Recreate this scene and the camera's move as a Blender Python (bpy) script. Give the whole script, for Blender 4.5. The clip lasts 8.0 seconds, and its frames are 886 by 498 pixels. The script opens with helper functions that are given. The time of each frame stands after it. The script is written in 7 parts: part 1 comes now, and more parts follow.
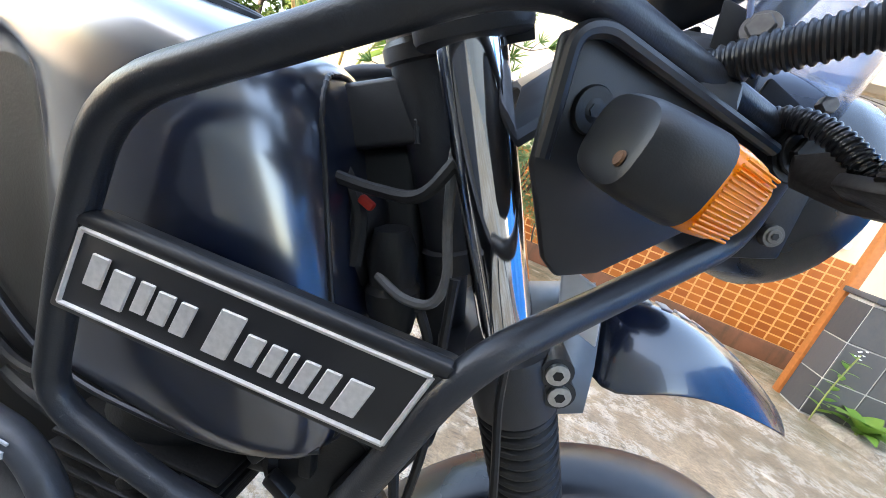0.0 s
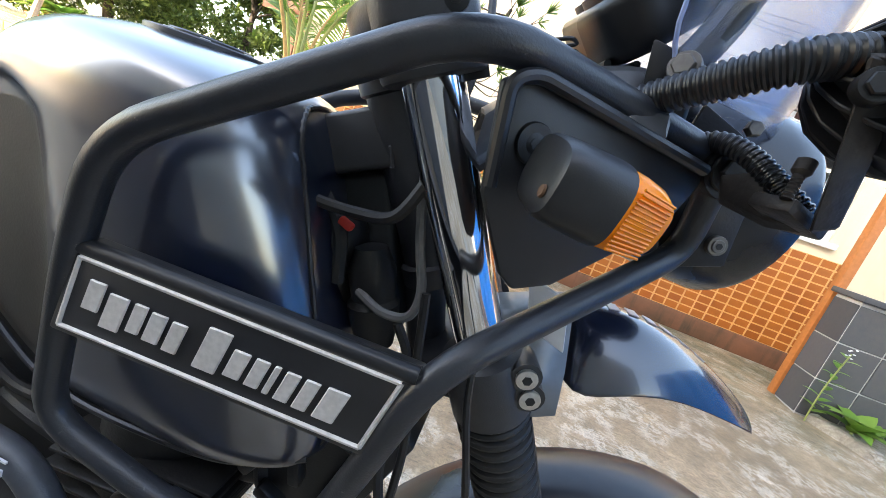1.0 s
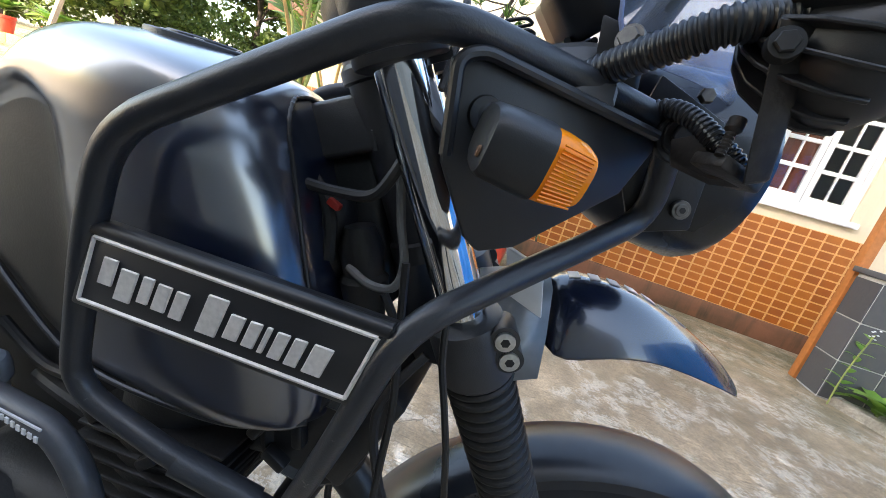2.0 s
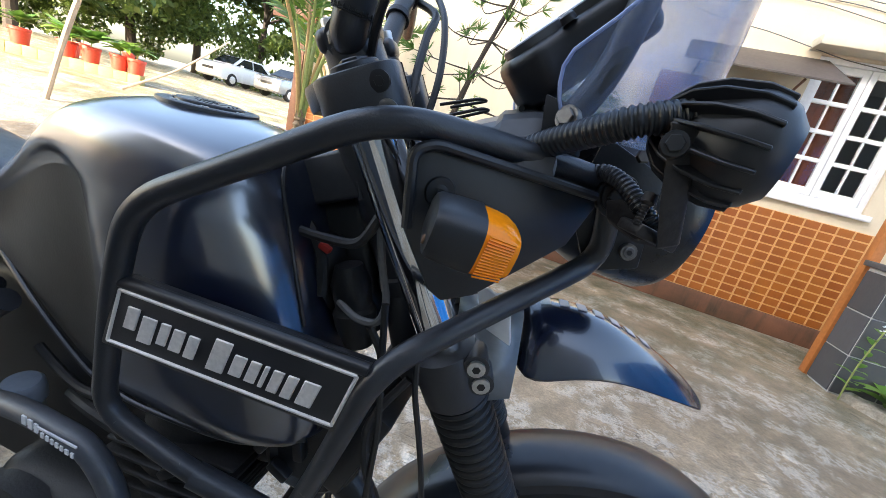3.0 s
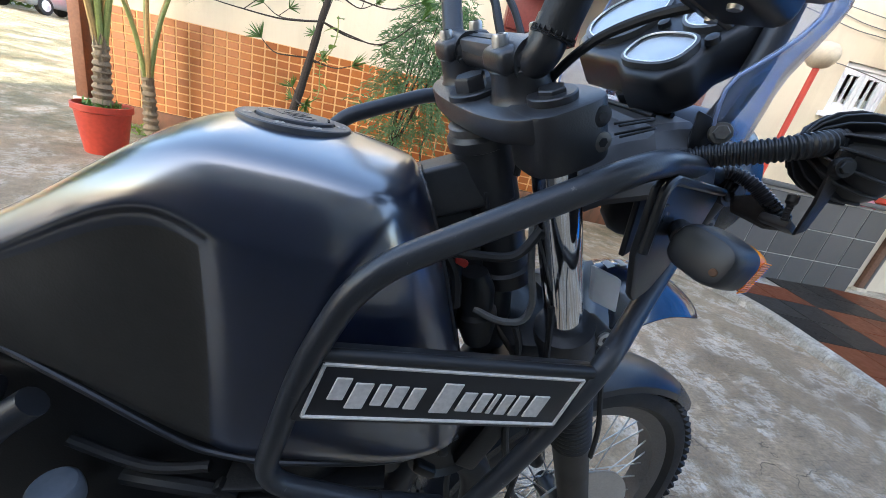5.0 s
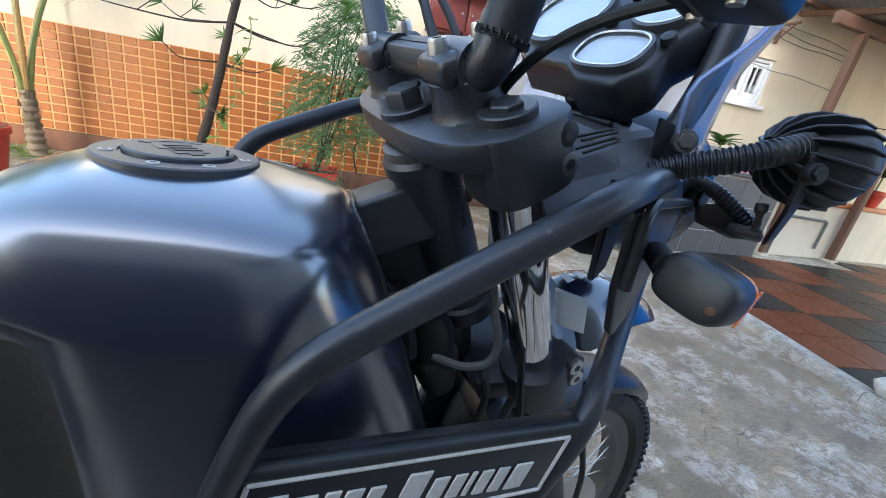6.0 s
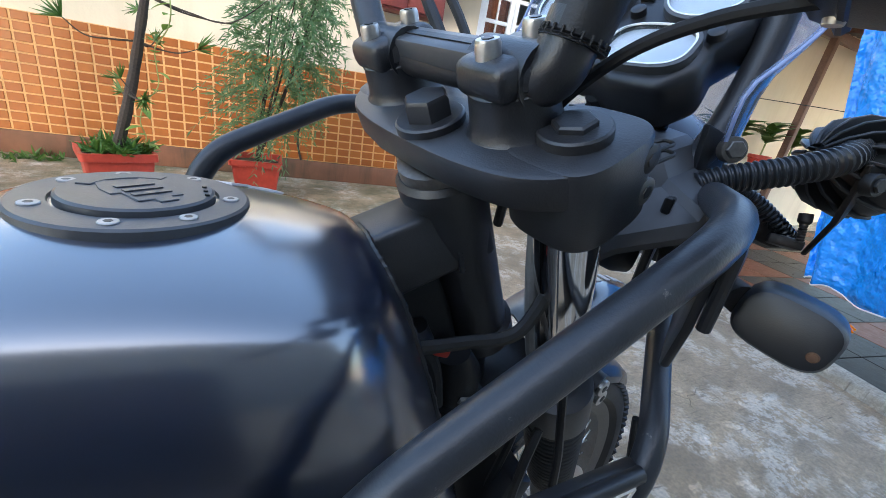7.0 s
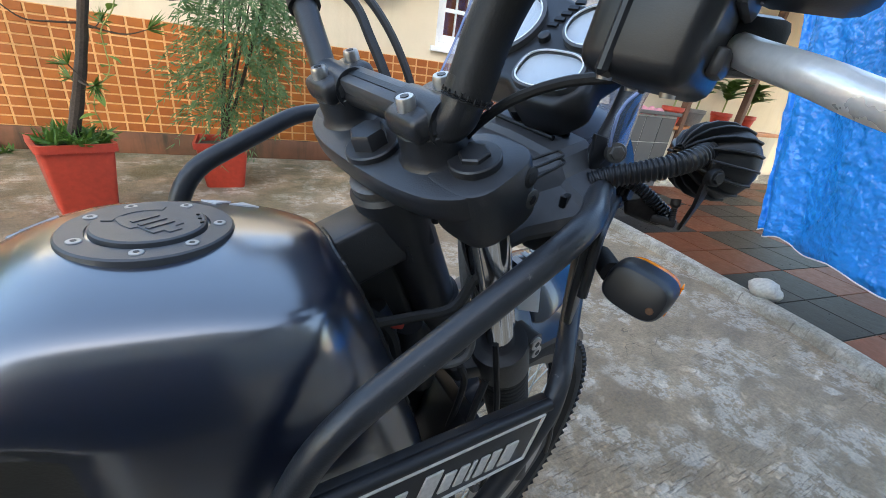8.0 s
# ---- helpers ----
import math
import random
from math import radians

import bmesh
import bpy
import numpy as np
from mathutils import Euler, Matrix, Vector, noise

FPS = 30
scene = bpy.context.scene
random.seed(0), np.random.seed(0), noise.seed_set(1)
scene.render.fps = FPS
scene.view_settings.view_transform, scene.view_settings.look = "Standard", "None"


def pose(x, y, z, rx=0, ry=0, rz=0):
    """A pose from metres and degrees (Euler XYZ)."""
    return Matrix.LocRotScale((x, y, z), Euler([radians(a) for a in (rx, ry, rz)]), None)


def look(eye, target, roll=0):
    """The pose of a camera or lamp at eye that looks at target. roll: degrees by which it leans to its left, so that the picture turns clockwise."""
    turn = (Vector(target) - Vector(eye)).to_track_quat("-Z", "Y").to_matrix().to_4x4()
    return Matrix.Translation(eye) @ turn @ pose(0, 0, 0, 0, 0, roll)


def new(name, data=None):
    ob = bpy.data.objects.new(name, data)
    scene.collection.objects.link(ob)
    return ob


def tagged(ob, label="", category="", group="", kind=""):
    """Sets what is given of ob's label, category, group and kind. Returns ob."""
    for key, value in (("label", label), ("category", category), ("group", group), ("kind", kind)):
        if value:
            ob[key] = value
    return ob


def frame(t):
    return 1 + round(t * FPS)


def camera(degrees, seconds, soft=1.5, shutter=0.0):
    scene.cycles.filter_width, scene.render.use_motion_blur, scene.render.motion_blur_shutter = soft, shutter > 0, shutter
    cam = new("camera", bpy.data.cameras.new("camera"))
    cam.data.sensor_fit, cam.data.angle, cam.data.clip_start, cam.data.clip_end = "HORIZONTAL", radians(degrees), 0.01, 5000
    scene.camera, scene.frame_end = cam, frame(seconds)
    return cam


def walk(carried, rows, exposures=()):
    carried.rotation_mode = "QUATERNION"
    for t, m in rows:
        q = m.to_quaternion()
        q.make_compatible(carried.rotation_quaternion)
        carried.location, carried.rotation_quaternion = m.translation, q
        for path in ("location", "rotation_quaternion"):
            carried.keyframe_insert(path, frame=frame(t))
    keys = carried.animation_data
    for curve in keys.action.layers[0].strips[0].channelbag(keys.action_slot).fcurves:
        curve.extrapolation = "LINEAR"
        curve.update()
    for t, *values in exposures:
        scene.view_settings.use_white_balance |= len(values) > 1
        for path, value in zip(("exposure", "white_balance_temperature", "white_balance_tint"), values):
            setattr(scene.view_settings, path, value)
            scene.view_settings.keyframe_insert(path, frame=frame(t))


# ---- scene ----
cam = camera(96.36, 8.0, 0.75)
PATH = [
    (0, (0.0515, 0.1000, 1.0656), (-0.2335, 2.0076, 0.5367), 20.35),
    (0.5, (0.0762, 0.0882, 1.0786), (-0.2091, 2.0048, 0.5834), 19.64),
    (1, (0.0679, 0.0832, 1.0805), (-0.2146, 2.0058, 0.6072), 18.91),
    (1.5, (0.0812, 0.0775, 1.0777), (-0.2120, 1.9989, 0.6062), 18.43),
    (1.7, (0.0856, 0.0750, 1.0770), (-0.2270, 1.9908, 0.5952), 17.88),
    (2.8, (0.1465, 0.0351, 1.1075), (-0.2146, 1.9123, 0.5197), 13.45),
    (3, (0.1248, 0.0392, 1.1321), (-0.2517, 1.9270, 0.5896), 15.15),
    (3.5, (0.0946, 0.0365, 1.1265), (-0.2832, 1.9468, 0.6704), 19.96),
    (4, (0.0140, 0.0136, 1.1050), (-0.2058, 1.9412, 0.6192), 18.02),
    (4.2, (-0.0288, -0.0022, 1.1166), (-0.1509, 1.9168, 0.5668), 14.17),
    (5.3, (-0.1538, 0.0372, 1.1480), (0.3174, 1.8421, 0.4267), 13.61),
    (5.5, (-0.1520, 0.0406, 1.1502), (0.3568, 1.8410, 0.4433), 12.67),
    (6, (-0.1376, 0.0952, 1.1568), (0.4910, 1.8723, 0.4884), 10.67),
    (6.5, (-0.1306, 0.1616, 1.1573), (0.6277, 1.8919, 0.5009), 9.83),
    (7, (-0.1730, 0.1690, 1.1661), (0.6848, 1.8292, 0.4536), 9.98),
    (7.5, (-0.1880, 0.1387, 1.1833), (0.7490, 1.7408, 0.4380), 8.72),
    (8, (-0.1797, 0.1071, 1.2135), (0.7635, 1.6624, 0.3819), 8.07),
]
walk(cam, [(t, look(eye, target, roll)) for t, eye, target, roll in PATH], [(0, 3.65, 7200, 10), (1.5, 3.22, 7350, 9), (3, 2.88, 6800, 9), (4, 2.42, 6650, 9), (5.5, 2.88, 6250, 8), (6.5, 2.78, 6150, 7), (7, 2.84, 6250, 7), (8, 2.70, 6650, 6)])


# ---- world and light ----
SUN_FROM = Vector((-0.35, -0.94, 0.45)).normalized()
world = bpy.data.worlds.new("world")
scene.world = world
world.use_nodes = True
wn = world.node_tree
sky = wn.nodes.new("ShaderNodeTexSky")
sky.sky_type, sky.sun_disc = "NISHITA", False
sky.sun_elevation = math.asin(SUN_FROM.z)
sky.sun_rotation = math.atan2(SUN_FROM.x, SUN_FROM.y)
sky.air_density, sky.dust_density = 1.0, 3.0
wn.nodes["Background"].inputs["Strength"].default_value = 0.15
wn.links.new(sky.outputs["Color"], wn.nodes["Background"].inputs["Color"])
sun = new("sun", bpy.data.lights.new("sun", "SUN"))
sun.data.energy, sun.data.angle, sun.data.color = 3.0, radians(0.6), (1.0, 0.95, 0.86)
sun.matrix_world = look(SUN_FROM * 20, (0, 0, 0))

# ---- helpers of the build ----
ORG = {}


def thing(name, label, category, at=(0, 0, 0), group="", kind=""):
    ob = new(name)
    ob.location = at
    ob.empty_display_size = 0.05
    ORG[ob.name] = Vector(at)
    return tagged(ob, label, category, group, kind)


def part(name, bm, material, parent=None, label="", smooth=True, auto=35):
    """Links a bmesh, given in world places, as one mesh under parent."""
    at = ORG[parent.name] if parent else Vector((0, 0, 0))
    bmesh.ops.translate(bm, verts=bm.verts, vec=-at)
    bmesh.ops.recalc_face_normals(bm, faces=bm.faces)
    for f in bm.faces:
        f.smooth = smooth
    if smooth:
        for e in bm.edges:
            if len(e.link_faces) == 2 and e.calc_face_angle(0) > radians(auto):
                e.smooth = False
    me = bpy.data.meshes.new(name)
    bm.to_mesh(me)
    bm.free()
    for m in material if isinstance(material, (list, tuple)) else [material]:
        me.materials.append(m)
    ob = new(name, me)
    if parent:
        ob.parent = parent
    ORG[ob.name] = at
    return tagged(ob, label)


def spline(pts, step=6, closed=False):
    """Catmull-Rom through the points."""
    P = [Vector(p) for p in pts]
    out = []
    n = len(P)
    for i in range(n if closed else n - 1):
        a, b, c, d = (P[(i - 1) % n], P[i], P[(i + 1) % n], P[(i + 2) % n]) if closed else (P[max(i - 1, 0)], P[i], P[i + 1], P[min(i + 2, n - 1)])
        for k in range(step):
            t = k / step
            out.append(0.5 * ((2 * b) + (c - a) * t + (2 * a - 5 * b + 4 * c - d) * t * t + (3 * b - a - 3 * c + d) * t ** 3))
    if not closed:
        out.append(P[-1])
    return out


def rounded(pts, r=0.04, step=5):
    """A polyline with its corners rounded, as of a bent tube."""
    P = [Vector(p) for p in pts]
    out = [P[0]]
    for a, b, c in zip(P, P[1:], P[2:]):
        u, v = (a - b), (c - b)
        k = min(r, u.length * 0.49, v.length * 0.49)
        p, q = b + u.normalized() * k, b + v.normalized() * k
        for i in range(step + 1):
            t = i / step
            out.append((1 - t) ** 2 * p + 2 * t * (1 - t) * b + t * t * q)
    out.append(P[-1])
    return out


def sweep(path, r, n=14, bm=None, cap=True):
    """A tube along path; r: a radius or a function of the share of the way."""
    bm = bm or bmesh.new()
    P = [Vector(p) for p in path]
    rings = []
    t0 = (P[1] - P[0]).normalized()
    u = t0.orthogonal().normalized()
    for i, p in enumerate(P):
        t = (P[min(i + 1, len(P) - 1)] - P[max(i - 1, 0)]).normalized()
        u = (u - t * u.dot(t)).normalized()
        v = t.cross(u)
        rr = r(i / (len(P) - 1)) if callable(r) else r
        rings.append([bm.verts.new(p + (u * math.cos(a) + v * math.sin(a)) * rr) for a in (2 * math.pi * k / n for k in range(n))])
    for a, b in zip(rings, rings[1:]):
        for k in range(n):
            bm.faces.new((a[k], a[(k + 1) % n], b[(k + 1) % n], b[k]))
    if cap:
        bm.faces.new(rings[0][::-1])
        bm.faces.new(rings[-1])
    return bm


def lathe(a, way, profile, n=24, bm=None, ref=None, squash=1.0):
    """Turns a profile of (distance along way, radius) round the axis from a."""
    bm = bm or bmesh.new()
    a, w = Vector(a), Vector(way).normalized()
    u = (Vector(ref) - w * Vector(ref).dot(w)).normalized() if ref else w.orthogonal().normalized()
    v = w.cross(u)
    rings = []
    for d, r in profile:
        rings.append([bm.verts.new(a + w * d + (u * math.cos(q) + v * math.sin(q) * squash) * max(r, 0.0002)) for q in (2 * math.pi * (k + 0.5) / n for k in range(n))])
    for s, t in zip(rings, rings[1:]):
        for k in range(n):
            bm.faces.new((s[k], s[(k + 1) % n], t[(k + 1) % n], t[k]))
    bm.faces.new(rings[0][::-1])
    bm.faces.new(rings[-1])
    return bm


def block(size, m=None, bevel=0.0, seg=2, bm=None):
    """A box with bevelled edges, at the pose m."""
    b = bmesh.new()
    bmesh.ops.create_cube(b, size=1.0)
    bmesh.ops.scale(b, vec=size, verts=b.verts)
    if bevel:
        bmesh.ops.bevel(b, geom=b.edges[:], offset=bevel, segments=seg, affect="EDGES", profile=0.5)
    if m is not None:
        b.transform(m)
    if bm is None:
        return b
    me = bpy.data.meshes.new("tmp")
    b.to_mesh(me)
    b.free()
    bm.from_mesh(me)
    bpy.data.meshes.remove(me)
    return bm


def slab(outline, out, bevel=0.0, seg=2):
    """A plate: the outline (world points in a plane) thickened along the vector out."""
    b = bmesh.new()
    f = b.faces.new([b.verts.new(p) for p in outline])
    r = bmesh.ops.extrude_face_region(b, geom=[f])
    bmesh.ops.translate(b, verts=[v for v in r["geom"] if isinstance(v, bmesh.types.BMVert)], vec=out)
    bmesh.ops.recalc_face_normals(b, faces=b.faces)
    if bevel:
        bmesh.ops.bevel(b, geom=[e for e in b.edges if e.calc_face_angle(0) > 0.7], offset=bevel, segments=seg, affect="EDGES", profile=0.5)
    return b


def loft(rings, close=True, cap=True, bm=None):
    """Skins rings of points of equal number."""
    bm = bm or bmesh.new()
    R = [[bm.verts.new(p) for p in ring] for ring in rings]
    n = len(R[0])
    for a, b in zip(R, R[1:]):
        for k in range(n if close else n - 1):
            bm.faces.new((a[k], a[(k + 1) % n], b[(k + 1) % n], b[k]))
    if cap and close:
        bm.faces.new(R[0][::-1])
        bm.faces.new(R[-1])
    return bm


# ---- materials ----
def mat(name, color, rough=0.5, metal=0.0, vary=0.15, scale=30.0, bump=0.0, bump_scale=200.0, coat=0.0, rvary=0.1, spec=0.5):
    """A surface with variation at two scales."""
    m = bpy.data.materials.new(name)
    m.use_nodes = True
    nt = m.node_tree
    b = nt.nodes["Principled BSDF"]
    tc = nt.nodes.new("ShaderNodeTexCoord")
    n1, n2 = nt.nodes.new("ShaderNodeTexNoise"), nt.nodes.new("ShaderNodeTexNoise")
    n1.inputs["Scale"].default_value, n1.inputs["Detail"].default_value = scale * 0.15, 6
    n2.inputs["Scale"].default_value, n2.inputs["Detail"].default_value = scale * 3, 3
    for n in (n1, n2):
        nt.links.new(tc.outputs["Object"], n.inputs["Vector"])
    add = nt.nodes.new("ShaderNodeMath")
    add.operation = "ADD"
    nt.links.new(n1.outputs["Fac"], add.inputs[0])
    nt.links.new(n2.outputs["Fac"], add.inputs[1])
    ramp = nt.nodes.new("ShaderNodeMapRange")
    ramp.inputs["From Min"].default_value, ramp.inputs["From Max"].default_value = 0.6, 1.4
    ramp.inputs["To Min"].default_value, ramp.inputs["To Max"].default_value = 1 - vary, 1 + vary
    nt.links.new(add.outputs[0], ramp.inputs["Value"])
    mul = nt.nodes.new("ShaderNodeVectorMath")
    mul.operation = "SCALE"
    mul.inputs[0].default_value = color
    nt.links.new(ramp.outputs["Result"], mul.inputs["Scale"])
    nt.links.new(mul.outputs["Vector"], b.inputs["Base Color"])
    rr = nt.nodes.new("ShaderNodeMapRange")
    rr.inputs["From Min"].default_value, rr.inputs["From Max"].default_value = 0.3, 0.7
    rr.inputs["To Min"].default_value, rr.inputs["To Max"].default_value = max(rough - rvary, 0.02), min(rough + rvary, 1)
    nt.links.new(n1.outputs["Fac"], rr.inputs["Value"])
    nt.links.new(rr.outputs["Result"], b.inputs["Roughness"])
    b.inputs["Metallic"].default_value = metal
    b.inputs["Coat Weight"].default_value = coat
    b.inputs["Specular IOR Level"].default_value = spec
    if bump:
        n3, bp = nt.nodes.new("ShaderNodeTexNoise"), nt.nodes.new("ShaderNodeBump")
        n3.inputs["Scale"].default_value = bump_scale
        nt.links.new(tc.outputs["Object"], n3.inputs["Vector"])
        bp.inputs["Strength"].default_value, bp.inputs["Distance"].default_value = bump, 0.002
        nt.links.new(n3.outputs["Fac"], bp.inputs["Height"])
        nt.links.new(bp.outputs["Normal"], b.inputs["Normal"])
    return m


M_TANK = mat("tank_paint", (0.004, 0.009, 0.026), 0.30, 0.0, 0.2, 20, 0.16, 14, rvary=0.06, spec=0.8, coat=1.0)
M_TANK.node_tree.links.new(M_TANK.node_tree.nodes["Bump"].outputs["Normal"], M_TANK.node_tree.nodes["Principled BSDF"].inputs["Coat Normal"])
M_TANK.node_tree.nodes["Principled BSDF"].inputs["Coat Roughness"].default_value = 0.19
M_TANK.node_tree.nodes["Principled BSDF"].inputs["Coat IOR"].default_value = 2.3
M_KNEE = mat("satin_knee_paint", (0.030, 0.028, 0.025), 0.42, 0.0, 0.2, 20, 0.1, 400, spec=0.45)
M_TANK_GLOSS = mat("beak_paint", (0.005, 0.010, 0.030), 0.22, 0.0, 0.2, 20, rvary=0.05, spec=1.0, coat=0.6)
M_POWDER = mat("powder_coat", (0.021, 0.022, 0.026), 0.40, 0.0, 0.2, 40, 0.12, 900, spec=0.6)
M_GUARD = mat("guard_coat", (0.022, 0.024, 0.029), 0.36, 0.0, 0.25, 30, 0.10, 700)


def chipped(m, color, scale, lo, hi):
    """Wears small pale chips through a coat."""
    nt = m.node_tree
    b = nt.nodes["Principled BSDF"]
    old = b.inputs["Base Color"].links[0].from_socket
    tc, n1, r, mx = (nt.nodes.new(k) for k in ("ShaderNodeTexCoord", "ShaderNodeTexNoise", "ShaderNodeMapRange", "ShaderNodeMix"))
    mx.data_type = "RGBA"
    nt.links.new(tc.outputs["Object"], n1.inputs["Vector"])
    n1.inputs["Scale"].default_value, n1.inputs["Detail"].default_value, n1.inputs["Roughness"].default_value = scale, 6, 0.7
    r.inputs["From Min"].default_value, r.inputs["From Max"].default_value = lo, hi
    nt.links.new(n1.outputs["Fac"], r.inputs["Value"])
    nt.links.new(r.outputs["Result"], mx.inputs[0])
    nt.links.new(old, mx.inputs[6])
    mx.inputs[7].default_value = (*color, 1)
    nt.links.new(mx.outputs[2], b.inputs["Base Color"])


chipped(M_GUARD, (0.20, 0.185, 0.165), 90, 0.66, 0.74)
chipped(M_POWDER, (0.10, 0.095, 0.09), 70, 0.68, 0.80)
chipped(M_TANK, (0.10, 0.10, 0.10), 160, 0.735, 0.78)
M_GUARD_GREY = mat("worn_guard_coat", (0.05, 0.053, 0.06), 0.40, 0.0, 0.25, 30, 0.10, 700)
M_PLASTIC = mat("black_plastic", (0.014, 0.0145, 0.017), 0.38, 0.0, 0.15, 40, 0.05, 1400)
M_SATIN = mat("satin_black", (0.016, 0.017, 0.021), 0.30, 0.0, 0.2, 20)
M_SATIN_GREY = mat("satin_grey", (0.22, 0.225, 0.23), 0.35, 0.2, 0.15, 30)
M_BLACK = mat("black_metal", (0.007, 0.007, 0.008), 0.45, 0.0, 0.25, 40, 0.1, 400)
M_ENGINE = mat("engine_black", (0.010, 0.010, 0.011), 0.5, 0.1, 0.3, 40, 0.2, 300)
M_CAP = mat("cap_black", (0.060, 0.063, 0.070), 0.42, 0.0, 0.15, 40, 0.06, 1500)
M_CHROME = mat("chrome", (0.75, 0.75, 0.76), 0.07, 1.0, 0.05, 40, rvary=0.04)
M_ALU = mat("brushed_aluminium", (0.90, 0.90, 0.90), 0.33, 0.5, 0.1, 80, 0.05, 900)
M_ALU_DULL = mat("dull_aluminium", (0.42, 0.41, 0.39), 0.5, 0.6, 0.2, 60)
M_STEEL = mat("bolt_steel", (0.55, 0.54, 0.52), 0.35, 0.9, 0.25, 90)
M_STEEL_DK = mat("dark_steel", (0.16, 0.15, 0.14), 0.45, 0.7, 0.3, 90)
M_STEEL_RUST = mat("rusting_black_steel", (0.032, 0.027, 0.025), 0.6, 0.2, 0.5, 60, 0.2, 300)
M_RUST = mat("rust", (0.10, 0.052, 0.028), 0.8, 0.1, 0.5, 80, 0.3, 300)
M_AMBER = mat("amber_plastic", (1.0, 0.27, 0.003), 0.22, 0.0, 0.12, 60, spec=0.35)
M_SILVER = mat("silver_paint", (0.60, 0.575, 0.55), 0.42, 0.25, 0.2, 90)
M_DECAL = mat("pale_print", (0.55, 0.56, 0.58), 0.45, 0.0, 0.1, 60)
M_DIAL = mat("pale_dial", (0.62, 0.66, 0.70), 0.35, 0.0, 0.12, 60)
M_WHITE = mat("white_plastic", (0.72, 0.72, 0.73), 0.35, 0.0, 0.06, 40)
M_GREY = mat("grey_coat", (0.075, 0.077, 0.082), 0.42, 0.1, 0.15, 40, 0.08, 900)
M_GREY_DK = mat("dark_grey_plastic", (0.055, 0.056, 0.060), 0.4, 0.0, 0.15, 40)
M_GREY_BLUE = mat("blue_grey_plastic", (0.20, 0.23, 0.28), 0.45, 0.0, 0.15, 40)
M_RED = mat("red_plastic", (0.45, 0.03, 0.02), 0.45, 0.0, 0.2, 40)
M_RUBBER = mat("rubber", (0.011, 0.011, 0.012), 0.55, 0.0, 0.25, 60, 0.15, 600)
M_CONDUIT = mat("conduit_plastic", (0.016, 0.0175, 0.021), 0.34, 0.0, 0.15, 60)
M_CABLE_GREY = mat("grey_cable", (0.12, 0.12, 0.118), 0.5, 0.0, 0.2, 60)
M_SEAT = mat("seat_vinyl", (0.030, 0.033, 0.040), 0.42, 0.0, 0.15, 40, 0.2, 900)


def glass(name, tint, rough=0.0, clear=0.85):
    """Clear sheet: mostly transparent, with a glossy surface."""
    m = bpy.data.materials.new(name)
    m.use_nodes = True
    nt = m.node_tree
    nt.nodes.remove(nt.nodes["Principled BSDF"])
    tr, gl, mx, lw, pw, ma = (nt.nodes.new(k) for k in ("ShaderNodeBsdfTransparent", "ShaderNodeBsdfGlossy", "ShaderNodeMixShader", "ShaderNodeLayerWeight", "ShaderNodeMath", "ShaderNodeMath"))
    tr.inputs["Color"].default_value = (*tint, 1)
    gl.inputs["Roughness"].default_value = rough
    lw.inputs["Blend"].default_value = 0.5
    pw.operation, ma.operation = "POWER", "MULTIPLY_ADD"
    pw.inputs[1].default_value = 4.0
    ma.inputs[1].default_value, ma.inputs[2].default_value = 0.8, 0.045
    nt.links.new(lw.outputs["Facing"], pw.inputs[0])
    nt.links.new(pw.outputs[0], ma.inputs[0])
    nt.links.new(ma.outputs[0], mx.inputs[0])
    nt.links.new(tr.outputs[0], mx.inputs[1])
    nt.links.new(gl.outputs[0], mx.inputs[2])
    nt.links.new(mx.outputs[0], nt.nodes["Material Output"].inputs["Surface"])
    return m


M_GLASS = glass("clear_glass", (0.95, 0.96, 0.97), 0.02)
M_SCREEN = glass("screen_polycarbonate", (0.86, 0.89, 0.96), 0.12)
sn = M_SCREEN.node_tree
haze, hmix = sn.nodes.new("ShaderNodeBsdfDiffuse"), sn.nodes.new("ShaderNodeMixShader")
haze.inputs["Color"].default_value = (0.42, 0.48, 0.62, 1)
hmix.inputs[0].default_value = 0.20
sn.links.new(sn.nodes["Mix Shader"].outputs[0], hmix.inputs[1])
sn.links.new(haze.outputs[0], hmix.inputs[2])
sn.links.new(hmix.outputs[0], sn.nodes["Material Output"].inputs["Surface"])
M_SCREEN_EDGE = mat("screen_edge_blue", (0.28, 0.34, 0.56), 0.15, 0.0, 0.1, 60)


